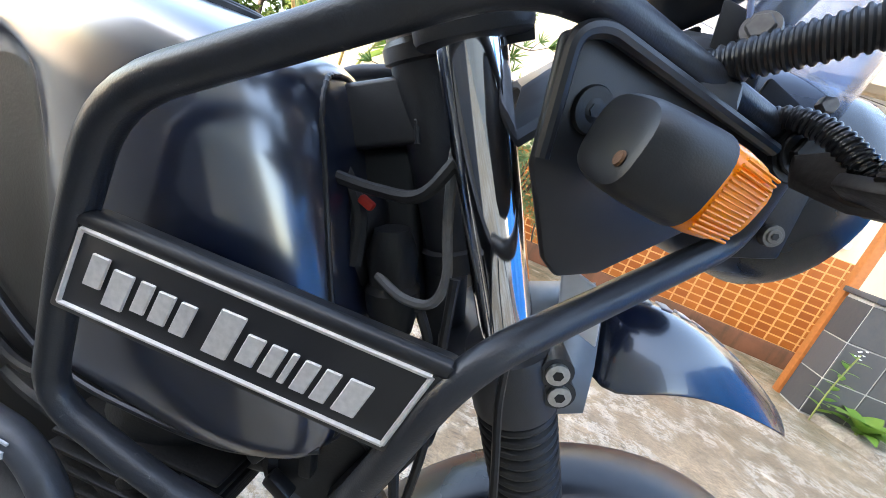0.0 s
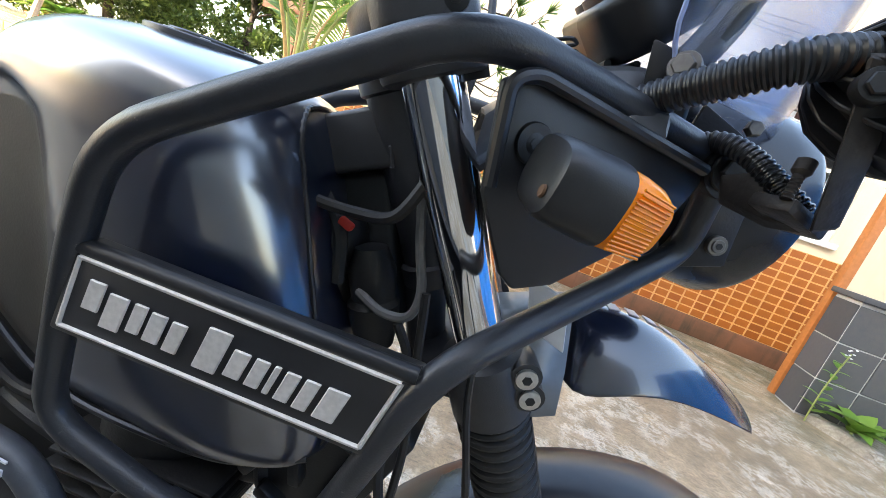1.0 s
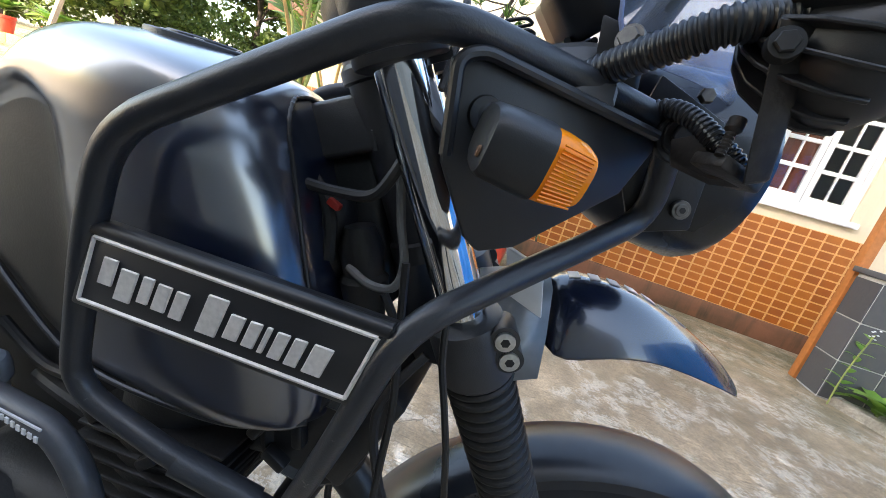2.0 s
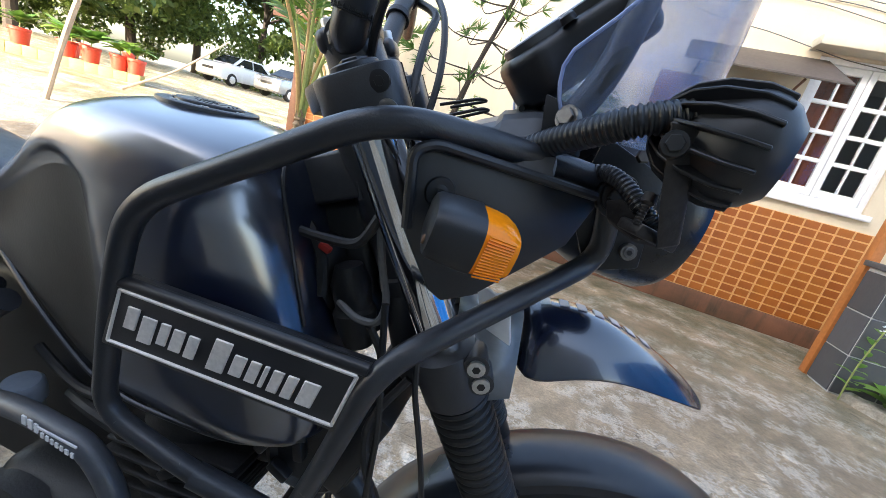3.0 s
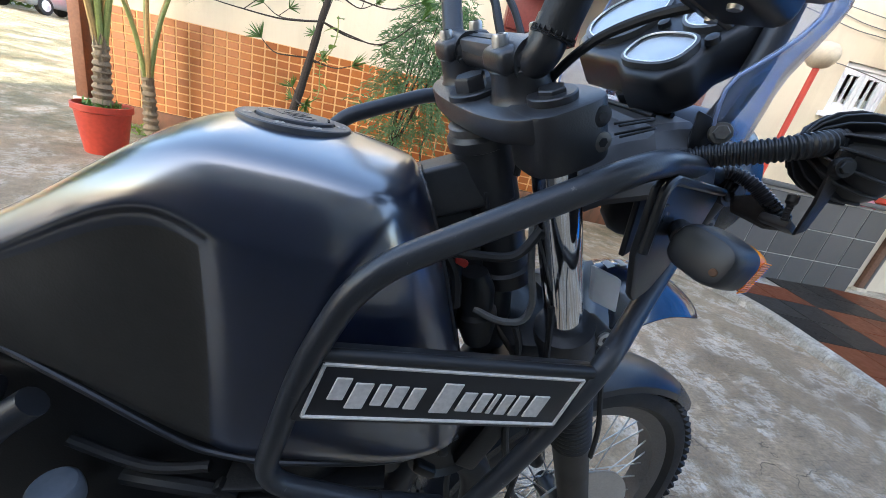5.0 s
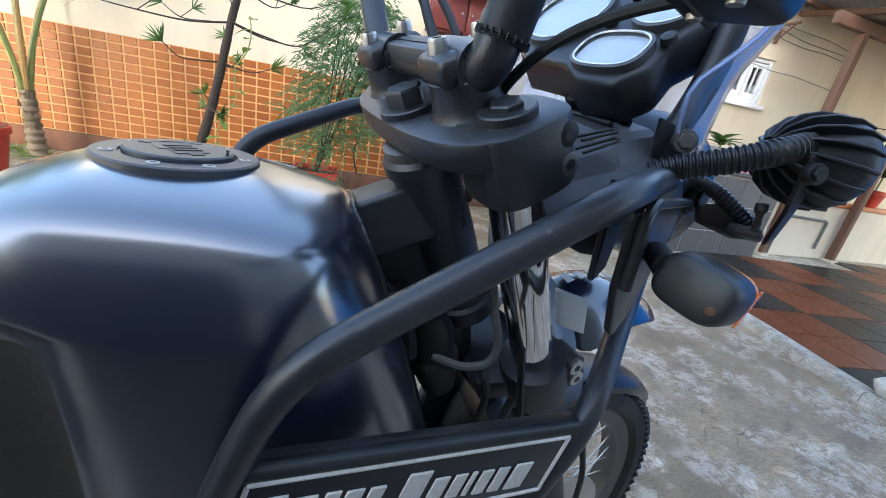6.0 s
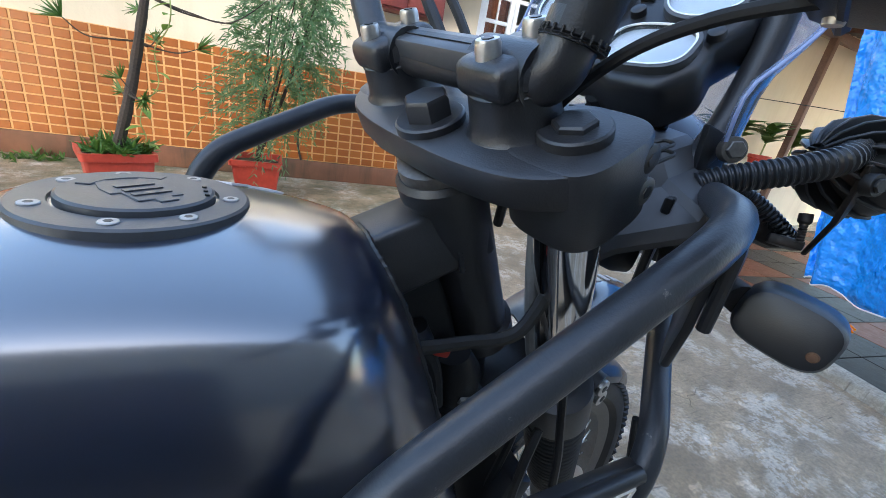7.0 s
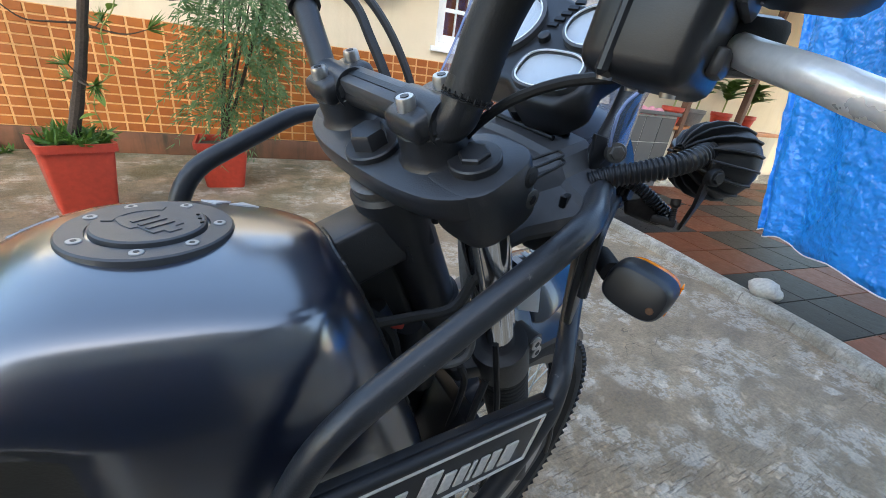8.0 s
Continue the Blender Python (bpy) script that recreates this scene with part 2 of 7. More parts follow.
def nodes(name, rough=0.7):
    """An empty node material: its tree, its shader, and a maker of linked nodes."""
    m = bpy.data.materials.new(name)
    m.use_nodes = True
    nt = m.node_tree
    b = nt.nodes["Principled BSDF"]
    b.inputs["Roughness"].default_value = rough

    def add(kind, ins=None, operation="", data_type="", feature=""):
        n = nt.nodes.new(kind)
        if operation:
            n.operation = operation
        if data_type:
            n.data_type = data_type
        if feature:
            n.feature = feature
        for k, v in (ins or {}).items():
            if isinstance(v, bpy.types.NodeSocket):
                nt.links.new(v, n.inputs[k])
            else:
                n.inputs[k].default_value = v
        return n

    def noise_at(vec, scale, detail=5, rough=0.6, lo=0.4, hi=0.6):
        n = add("ShaderNodeTexNoise", {"Vector": vec, "Scale": scale, "Detail": detail, "Roughness": rough})
        return add("ShaderNodeMapRange", {"Value": n.outputs["Fac"], "From Min": lo, "From Max": hi}).outputs["Result"]

    def blend(fac, a, c):
        n = add("ShaderNodeMix", {"Factor": fac}, data_type="RGBA")
        for sock, v in ((n.inputs[6], a), (n.inputs[7], c)):
            if isinstance(v, bpy.types.NodeSocket):
                nt.links.new(v, sock)
            else:
                sock.default_value = (*v, 1)
        return n.outputs[2]

    def bump(height, strength, distance):
        n = add("ShaderNodeBump", {"Height": height, "Strength": strength, "Distance": distance})
        nt.links.new(n.outputs["Normal"], b.inputs["Normal"])

    return m, nt, b, add, noise_at, blend, bump


def concrete(name, base, dark, pale, moss_shade):
    """Worn yard concrete: broad stains, worn white patches, cracks, rake marks, and moss near the house spread wider to
    paint in shade.
    """
    m, nt, b, add, noise_at, blend, bump = nodes(name, 0.7)
    v = add("ShaderNodeTexCoord").outputs["Object"]
    broad = noise_at(v, 0.9, 6, 0.62, 0.36, 0.64)
    mid = noise_at(v, 7.0, 10, 0.78, 0.42, 0.62)
    fine = noise_at(v, 70, 6, 0.7, 0.42, 0.60)
    c = blend(broad, base, dark)
    red = noise_at(v, 1.7, 5, 0.6, 0.50, 0.72)
    c = blend(add("ShaderNodeMath", {0: red, 1: 0.55}, operation="MULTIPLY").outputs[0], c, (0.33, 0.235, 0.155))
    c = blend(add("ShaderNodeMath", {0: mid, 1: 0.45}, operation="MULTIPLY").outputs[0], c, (0.17, 0.13, 0.085))
    patch = add("ShaderNodeMath", {0: noise_at(v, 3.2, 3, 0.5, 0.47, 0.55), 1: noise_at(v, 13.0, 10, 0.8, 0.47, 0.52)}, operation="MULTIPLY").outputs[0]
    c = blend(add("ShaderNodeMath", {0: patch, 1: 0.62}, operation="MULTIPLY").outputs[0], c, pale)
    spots = add("ShaderNodeTexVoronoi", {"Vector": v, "Scale": 2.4})
    warp = add("ShaderNodeMath", {0: spots.outputs["Distance"], 1: add("ShaderNodeMath", {0: noise_at(v, 14, 5, 0.7, 0.2, 0.8), 1: 0.16}, operation="MULTIPLY").outputs[0]}, operation="ADD").outputs[0]
    spot = add("ShaderNodeMapRange", {"Value": warp, "From Min": 0.19, "From Max": 0.15}).outputs["Result"]
    c = blend(add("ShaderNodeMath", {0: spot, 1: 0.75}, operation="MULTIPLY").outputs[0], c, pale)
    rot = add("ShaderNodeMapping", {"Vector": v, "Rotation": (0, 0, 0.5), "Scale": (11, 110, 1)}).outputs["Vector"]
    rake = add("ShaderNodeMath", {0: noise_at(rot, 1.0, 3, 0.6, 0.56, 0.70), 1: noise_at(v, 1.1, 3, 0.5, 0.40, 0.52)}, operation="MULTIPLY").outputs[0]
    c = blend(add("ShaderNodeMath", {0: rake, 1: 0.6}, operation="MULTIPLY").outputs[0], c, (0.16, 0.125, 0.09))
    wv = add("ShaderNodeVectorMath", {0: v, 1: add("ShaderNodeTexNoise", {"Vector": v, "Scale": 3.0, "Detail": 4}).outputs["Color"]}, operation="ADD").outputs[0]
    crack = add("ShaderNodeTexVoronoi", {"Vector": wv, "Scale": 1.1}, feature="DISTANCE_TO_EDGE").outputs["Distance"]
    crack = add("ShaderNodeMapRange", {"Value": crack, "From Min": 0.007, "From Max": 0.001}).outputs["Result"]
    crack = add("ShaderNodeMath", {0: crack, 1: noise_at(v, 1.3, 3, 0.5, 0.52, 0.60)}, operation="MULTIPLY").outputs[0]
    c = blend(add("ShaderNodeMath", {0: crack, 1: 0.55}, operation="MULTIPLY").outputs[0], c, (0.05, 0.045, 0.035))
    if moss_shade:
        # wall-foot moss, spread outwards so its dark green also carries the ground's shade
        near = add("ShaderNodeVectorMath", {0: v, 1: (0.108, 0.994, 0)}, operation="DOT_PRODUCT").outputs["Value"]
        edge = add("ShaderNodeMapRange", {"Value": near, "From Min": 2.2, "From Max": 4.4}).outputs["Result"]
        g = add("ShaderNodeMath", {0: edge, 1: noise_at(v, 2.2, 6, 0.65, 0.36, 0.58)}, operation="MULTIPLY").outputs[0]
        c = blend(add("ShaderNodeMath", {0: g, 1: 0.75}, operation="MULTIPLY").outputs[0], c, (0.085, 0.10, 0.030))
    c = blend(add("ShaderNodeMath", {0: fine, 1: 0.32}, operation="MULTIPLY").outputs[0], c, (0.10, 0.09, 0.08))
    nt.links.new(c, b.inputs["Base Color"])
    r = add("ShaderNodeMapRange", {"Value": broad, "To Min": 0.75, "To Max": 0.38})
    nt.links.new(r.outputs["Result"], b.inputs["Roughness"])
    h = add("ShaderNodeMath", {0: mid, 1: crack}, operation="SUBTRACT").outputs[0]
    h = add("ShaderNodeMath", {0: h, 1: add("ShaderNodeMath", {0: rake, 1: 0.9}, operation="MULTIPLY").outputs[0]}, operation="SUBTRACT").outputs[0]
    bump(h, 0.9, 0.010)
    return m


def piece(name, colors, rough, bump_h=0.3, spread=0.25, grime=(0.05, 0.04, 0.03), spec=0.5):
    """A tile or plank that differs from its neighbours by its own random number."""
    m, nt, b, add, noise_at, blend, bump = nodes(name, rough)
    v = add("ShaderNodeTexCoord").outputs["Object"]
    info = add("ShaderNodeObjectInfo")
    isle = add("ShaderNodeNewGeometry").outputs["Random Per Island"]
    rnd = add("ShaderNodeMath", {0: info.outputs["Random"], 1: isle}, operation="ADD").outputs[0]
    rnd = add("ShaderNodeMath", {0: rnd, 1: 1.0}, operation="MODULO").outputs[0]
    c = blend(rnd, *colors)
    shift = add("ShaderNodeVectorMath", {0: v, 1: info.outputs["Location"]}, operation="ADD").outputs[0]
    n = noise_at(shift, 18, 5, 0.65, 0.3, 0.75)
    c = blend(add("ShaderNodeMath", {0: n, 1: spread}, operation="MULTIPLY").outputs[0], c, grime)
    n2 = noise_at(shift, 2.5, 5, 0.6, 0.5, 0.75)
    c = blend(add("ShaderNodeMath", {0: n2, 1: 0.25}, operation="MULTIPLY").outputs[0], c, grime)
    nt.links.new(c, b.inputs["Base Color"])
    b.inputs["Specular IOR Level"].default_value = spec
    r = add("ShaderNodeMapRange", {"Value": n, "To Min": rough, "To Max": min(1, rough + 0.2)})
    nt.links.new(r.outputs["Result"], b.inputs["Roughness"])
    bump(n, bump_h, 0.002)
    return m


def plaster(name, base, stain, rough=0.85, amount=0.28):
    """Painted plaster with rain streaks, blotches and trowel relief."""
    m, nt, b, add, noise_at, blend, bump = nodes(name, rough)
    v = add("ShaderNodeTexCoord").outputs["Object"]
    st_v = add("ShaderNodeMapping", {"Vector": v, "Scale": (5, 5, 0.5)}).outputs["Vector"]
    streak = noise_at(st_v, 1.0, 6, 0.65, 0.48, 0.75)
    blot = noise_at(v, 1.3, 6, 0.6, 0.45, 0.75)
    f = add("ShaderNodeMath", {0: streak, 1: blot}, operation="ADD").outputs[0]
    c = blend(add("ShaderNodeMath", {0: f, 1: amount}, operation="MULTIPLY").outputs[0], base, stain)
    nt.links.new(c, b.inputs["Base Color"])
    bump(noise_at(v, 40, 6, 0.6, 0.3, 0.7), 0.25, 0.004)
    return m


def leafy(name, a, c, rough=0.45, shine=0.25):
    """Leaf surface: each leaf its own green, some light through it."""
    m, nt, b, add, noise_at, blend, bump = nodes(name, rough)
    g = add("ShaderNodeNewGeometry")
    info = add("ShaderNodeObjectInfo").outputs["Random"]
    rnd = add("ShaderNodeMath", {0: add("ShaderNodeMath", {0: g.outputs["Random Per Island"], 1: info}, operation="ADD").outputs[0], 1: 1.0}, operation="MODULO").outputs[0]
    col = blend(rnd, a, c)
    v = add("ShaderNodeTexCoord").outputs["Object"]
    col = blend(add("ShaderNodeMath", {0: noise_at(v, 9, 4, 0.6, 0.45, 0.75), 1: 0.35}, operation="MULTIPLY").outputs[0], col, tuple(x * 0.5 for x in a))
    nt.links.new(col, b.inputs["Base Color"])
    tr = add("ShaderNodeBsdfTranslucent", {"Color": col})
    mx = add("ShaderNodeMixShader", {0: shine, 1: b.outputs[0], 2: tr.outputs[0]})
    nt.links.new(mx.outputs[0], nt.nodes["Material Output"].inputs["Surface"])
    return m


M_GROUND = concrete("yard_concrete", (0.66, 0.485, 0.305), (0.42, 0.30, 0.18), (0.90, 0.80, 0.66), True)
M_KERB = concrete("kerb_concrete", (0.66, 0.59, 0.48), (0.48, 0.42, 0.33), (0.80, 0.76, 0.68), False)
M_CREAM = plaster("cream_wall_paint", (0.68, 0.60, 0.455), (0.46, 0.38, 0.25))
M_BEIGE = plaster("beige_wall_paint", (0.62, 0.57, 0.46), (0.30, 0.26, 0.20))
M_PLINTH = plaster("red_brown_plinth", (0.20, 0.085, 0.045), (0.030, 0.030, 0.018), 0.85, 0.85)
M_SUN_BLOCK = plaster("grey_plaster", (0.24, 0.23, 0.205), (0.12, 0.115, 0.10))
M_TILE = piece("orange_tile", ((0.42, 0.130, 0.018), (0.32, 0.085, 0.011)), 0.32, 0.25, 0.30, (0.17, 0.055, 0.015))
M_GROUT = mat("orange_grout", (0.66, 0.38, 0.165), 0.8, 0.0, 0.2, 20, 0.2, 200)
M_SLATE = piece("black_slate", ((0.045, 0.050, 0.058), (0.075, 0.080, 0.090)), 0.45, 0.5, 0.4, (0.12, 0.11, 0.10))
M_SLATE_JOINT = mat("pale_joint", (0.50, 0.49, 0.47), 0.85, 0.0, 0.25, 20)
M_FLOOR_RED = piece("red_floor_tile", ((0.15, 0.040, 0.018), (0.21, 0.062, 0.028)), 0.28, 0.4, 0.4, (0.07, 0.045, 0.03), 0.03)
M_FLOOR_BLACK = piece("black_floor_tile", ((0.020, 0.018, 0.017), (0.036, 0.033, 0.030)), 0.25, 0.4, 0.4, (0.06, 0.05, 0.04), 0.02)
M_ORANGE = mat("orange_brown_paint", (0.46, 0.165, 0.045), 0.5, 0.0, 0.2, 12, 0.2, 80)
M_BROWN = mat("brown_wood_paint", (0.165, 0.062, 0.030), 0.5, 0.0, 0.3, 12, 0.3, 60)
M_RUSTBEAM = mat("rust_brown_beam", (0.15, 0.075, 0.045), 0.65, 0.0, 0.35, 14, 0.3, 80)
M_ROOF = mat("weathered_corrugated_sheet", (0.30, 0.30, 0.29), 0.5, 0.4, 0.3, 10, 0.2, 60)
M_POT = mat("red_pot_plastic", (0.50, 0.055, 0.030), 0.45, 0.0, 0.2, 10, 0.15, 60)
M_SOIL = mat("dark_soil", (0.06, 0.045, 0.03), 0.95, 0.0, 0.5, 40, 0.8, 60)
M_WINDOW = mat("white_window_paint", (0.78, 0.80, 0.82), 0.4, 0.0, 0.08, 12)
M_CABINET = mat("dark_red_cabinet", (0.17, 0.035, 0.028), 0.45, 0.0, 0.25, 12)
M_CURTAIN = mat("red_brown_curtain", (0.26, 0.085, 0.05), 0.85, 0.0, 0.3, 10)
M_SHADE = mat("brown_sunshade_sheet", (0.075, 0.058, 0.045), 0.6, 0.0, 0.3, 14)
M_CABLE = mat("dark_cable", (0.03, 0.028, 0.026), 0.6)
M_TARP = mat("blue_tarpaulin", (0.014, 0.27, 0.84), 0.22, 0.0, 0.15, 8, 1.0, 16, spec=0.8)
M_TARP.node_tree.nodes["Bump"].inputs["Distance"].default_value = 0.035
M_HEM = mat("white_hem", (0.75, 0.76, 0.78), 0.5, 0.0, 0.1, 10)
M_CLOTH_RED = mat("dark_red_cloth", (0.16, 0.035, 0.04), 0.85, 0.0, 0.35, 20)
M_CLOTH_PINK = mat("pink_cloth", (0.70, 0.30, 0.36), 0.85, 0.0, 0.3, 20)
M_STONE = mat("pale_stone", (0.46, 0.43, 0.38), 0.8, 0.0, 0.35, 20, 0.6, 40)
M_RED_POLE = mat("red_pole_paint", (0.55, 0.05, 0.025), 0.4, 0.0, 0.15, 14)
M_BALL = mat("beige_ball", (0.62, 0.52, 0.36), 0.5, 0.0, 0.15, 14)
M_GREYPOT = mat("grey_ornate_pot", (0.22, 0.22, 0.21), 0.7, 0.0, 0.4, 40, 0.5, 60)
M_BARK = mat("dark_bark", (0.055, 0.040, 0.030), 0.85, 0.0, 0.45, 30, 0.9, 60)
M_BARK_PALE = mat("palm_bark", (0.23, 0.175, 0.11), 0.85, 0.0, 0.5, 30, 0.9, 60)
M_STALK = mat("palm_stalk", (0.42, 0.27, 0.10), 0.5, 0.0, 0.3, 14)
M_STALK_GREEN = mat("green_stalk", (0.26, 0.30, 0.09), 0.5, 0.0, 0.3, 14)
M_LEAF = leafy("leaf_green", (0.055, 0.14, 0.022), (0.11, 0.21, 0.035))
M_LEAF_BRIGHT = leafy("leaf_bright_green", (0.13, 0.27, 0.035), (0.22, 0.34, 0.06))
M_LEAF_DARK = leafy("leaf_dark_green", (0.030, 0.075, 0.018), (0.065, 0.12, 0.03))
M_NEEDLE = leafy("needle_green", (0.085, 0.19, 0.075), (0.17, 0.28, 0.12), 0.6)
M_TREE = leafy("tree_leaf", (0.055, 0.10, 0.016), (0.17, 0.22, 0.05), 0.5, 0.4)
M_MOSSBRICK = mat("mossy_brick", (0.30, 0.27, 0.10), 0.9, 0.0, 0.5, 20, 0.6, 40)
M_POLE_WOOD = mat("bleached_pole", (0.36, 0.28, 0.20), 0.8, 0.0, 0.3, 20, 0.4, 60)
M_CAR_WHITE = mat("white_car_paint", (0.78, 0.78, 0.77), 0.25, 0.0, 0.05, 4, coat=0.6)
M_CAR_SILVER = mat("silver_car_paint", (0.33, 0.34, 0.36), 0.3, 0.5, 0.08, 4, coat=0.6)
M_CAR_RED = mat("red_car_paint", (0.50, 0.02, 0.02), 0.25, 0.0, 0.08, 4, coat=0.6)
M_CAR_GLASS = mat("dark_car_glass", (0.015, 0.017, 0.02), 0.06, 0.0, 0.1, 6)

M_GLASS_LAMP = mat("lamp_plastic", (0.55, 0.56, 0.58), 0.15, 0.0, 0.1, 10)

# ---- ground and house ----
RISE = Vector((-0.75, 0.66))


def ground_z(x, y):
    """The yard is flat and climbs gently towards the parked cars."""
    d = min(max((RISE.x * x + RISE.y * y - 6.0) / 14.0, 0.0), 1.0)
    return 0.66 * d * (2 - d)


def steps(lo, hi, fine, far):
    """Even steps between lo and hi, and coarse ones out to far."""
    out = [lo + fine * k for k in range(int((hi - lo) / fine) + 1)]
    g, a, b = fine, lo, hi
    while b < far:
        g *= 1.6
        a, b = a - g, b + g
        out = [a] + out + [b]
    return out


gx, gy = steps(-30, 12, 1.0, 500), steps(-4, 32, 1.0, 500)
g = bmesh.new()
gv = [[g.verts.new((x, y, ground_z(x, y))) for x in gx] for y in gy]
for r0, r1 in zip(gv, gv[1:]):
    for k in range(len(gx) - 1):
        g.faces.new((r0[k], r0[k + 1], r1[k + 1], r1[k]))
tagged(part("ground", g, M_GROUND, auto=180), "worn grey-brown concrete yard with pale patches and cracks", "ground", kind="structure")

WALL = Matrix.Translation((-2.2, 5.35, 0)) @ Matrix.Rotation(math.atan2(-0.60, 5.5), 4, "Z")


def on_wall(s, z, out=0.0):
    return WALL @ Vector((s, -out, z))


def wall_box(s0, s1, z0, z1, out0, out1, bevel=0.0, bm=None):
    """A box on the house wall, from out0 to out1 before its face."""
    return block((s1 - s0, out1 - out0, z1 - z0), WALL @ Matrix.Translation(((s0 + s1) / 2, -(out0 + out1) / 2, (z0 + z1) / 2)), bevel, 2, bm)


def holed_wall(s0, s1, z0, z1, thick, holes):
    """A wall of real thickness with openings cut through it: holes of (s, s, z, z)."""
    xs = sorted({s0, s1, *(h[0] for h in holes), *(h[1] for h in holes)})
    zs = sorted({z0, z1, *(h[2] for h in holes), *(h[3] for h in holes)})
    b, V = bmesh.new(), {}

    def vert(i, j, k):
        if (i, j, k) not in V:
            V[i, j, k] = b.verts.new(WALL @ Vector((xs[i], k * thick, zs[j])))
        return V[i, j, k]

    def solid(i, j):
        if not (0 <= i < len(xs) - 1 and 0 <= j < len(zs) - 1):
            return False
        x, z = (xs[i] + xs[i + 1]) / 2, (zs[j] + zs[j + 1]) / 2
        return not any(h[0] < x < h[1] and h[2] < z < h[3] for h in holes)

    for i in range(len(xs) - 1):
        for j in range(len(zs) - 1):
            if not solid(i, j):
                continue
            for k in (0, 1):
                b.faces.new([vert(i, j, k), vert(i + 1, j, k), vert(i + 1, j + 1, k), vert(i, j + 1, k)])
            for di, dj, e in ((-1, 0, ((i, j), (i, j + 1))), (1, 0, ((i + 1, j), (i + 1, j + 1))), (0, -1, ((i, j), (i + 1, j))), (0, 1, ((i, j + 1), (i + 1, j + 1)))):
                if not solid(i + di, j + dj):
                    (a, c), (d, f) = e
                    b.faces.new([vert(a, c, 0), vert(d, f, 0), vert(d, f, 1), vert(a, c, 1)])
    return b


WIN1, WIN2 = (4.42, 5.32, 1.42, 2.72), (7.15, 7.80, 1.92, 2.48)
tagged(part("wall_house", holed_wall(-1.32, 13.0, 0, 3.7, 0.24, (WIN1, WIN2)), M_CREAM, smooth=False), "cream painted plaster house wall with rain stains", "wall", kind="structure")
for nm, a, b2, lab in (("wall_house_left", (-1.32, 0.242), (-1.08, 5.0), "cream end wall of the house"), ("wall_house_right", (12.76, 0.242), (13.0, 5.0), "cream end wall of the house"), ("wall_house_rear", (-1.08, 4.76), (12.76, 5.0), "cream rear wall of the house")):
    w = block((b2[0] - a[0], b2[1] - a[1], 3.7), WALL @ Matrix.Translation(((a[0] + b2[0]) / 2, (a[1] + b2[1]) / 2, 1.85)))
    tagged(part(nm, w, M_CREAM, smooth=False), lab, "wall", kind="structure")
w = block((14.4, 5.0, 0.14), WALL @ Matrix.Translation((5.85, 2.55, 3.775)))
tagged(part("ceiling", w, M_BEIGE, smooth=False), "flat concrete roof slab over the house", "roof", kind="structure")
w = block((13.8, 4.5, 0.10), WALL @ Matrix.Translation((5.84, 2.5, 0.055)))
tagged(part("floor", w, M_BEIGE, smooth=False), "plain floor inside the house", "floor", kind="structure")
pl = wall_box(-1.30, 5.62, 0.0, 0.212, 0.0, 0.055, 0.006)
tagged(part("baseboard", pl, M_PLINTH), "dirty red-brown plinth along the wall foot", "plinth", kind="structure")


def window(name, hole, leaves, cols, rows, label):
    s0, s1, z0, z1 = hole
    win = thing(name, label, "window", on_wall((s0 + s1) / 2, z0), kind="structure")
    for a, b, c, d in ((s0, s0 + 0.05, z0, z1), (s1 - 0.05, s1, z0, z1), (s0 + 0.05, s1 - 0.05, z0, z0 + 0.05), (s0 + 0.05, s1 - 0.05, z1 - 0.05, z1)):
        part("window_frame", wall_box(a, b, c, d, -0.10, -0.03, 0.004), M_WINDOW, win)
    lw = (s1 - s0 - 0.10) / leaves
    for k in range(leaves):
        a, b = s0 + 0.05 + lw * k + 0.003, s0 + 0.05 + lw * (k + 1) - 0.003
        sash = None
        for n, (p, q, c, d) in enumerate(((a, a + 0.055, z0 + 0.053, z1 - 0.053), (b - 0.055, b, z0 + 0.053, z1 - 0.053), (a + 0.055, b - 0.055, z0 + 0.053, z0 + 0.13), (a + 0.055, b - 0.055, z1 - 0.12, z1 - 0.053))):
            part("sash", wall_box(p, q, c, d, -0.085, -0.045, 0.004), M_WINDOW, win)
        pw, ph = (b - a - 0.11) / cols, (z1 - z0 - 0.25) / rows
        for i in range(1, cols):
            x = a + 0.055 + pw * i
            part("glazing_bar", wall_box(x - 0.010, x + 0.010, z0 + 0.13, z1 - 0.12, -0.08, -0.05, 0.003), M_WINDOW, win)
        for j in range(1, rows):
            z = z0 + 0.13 + ph * j
            part("glazing_bar", wall_box(a + 0.055, b - 0.055, z - 0.020, z + 0.020, -0.078, -0.048, 0.003), M_WINDOW, win)
        for i in range(cols):
            for j in range(rows):
                x, z = a + 0.055 + pw * i, z0 + 0.13 + ph * j
                p = part("pane", wall_box(x + 0.004, x + pw - 0.004, z + 0.008, z + ph - 0.008, -0.068, -0.064), M_GLASS, win)
                p.visible_shadow = False
    part("window_sill", wall_box(s0 - 0.06, s1 + 0.06, z0 - 0.06, z0 - 0.002, -0.02, 0.05, 0.008), M_WINDOW, win)
    return win


window("window_1", WIN1, 2, 2, 4, "white wooden casement window with small panes")
window("window_2", WIN2, 2, 2, 1, "small white two-light window")
tagged(part("trim", wall_box(4.30, 5.45, 2.74, 2.83, 0.0, 0.22, 0.01), M_BEIGE), "ochre concrete ledge over the window", "ledge", kind="structure")
cur = loft([[WALL @ Vector((4.3 + 0.05 * k, 0.35 + 0.025 * math.sin(k * 1.7), z)) for k in range(14)] for z in (1.3, 2.0, 2.8)], False, False)
tagged(part("curtain", cur, M_CURTAIN), "red-brown curtain hanging inside the window", "curtain")
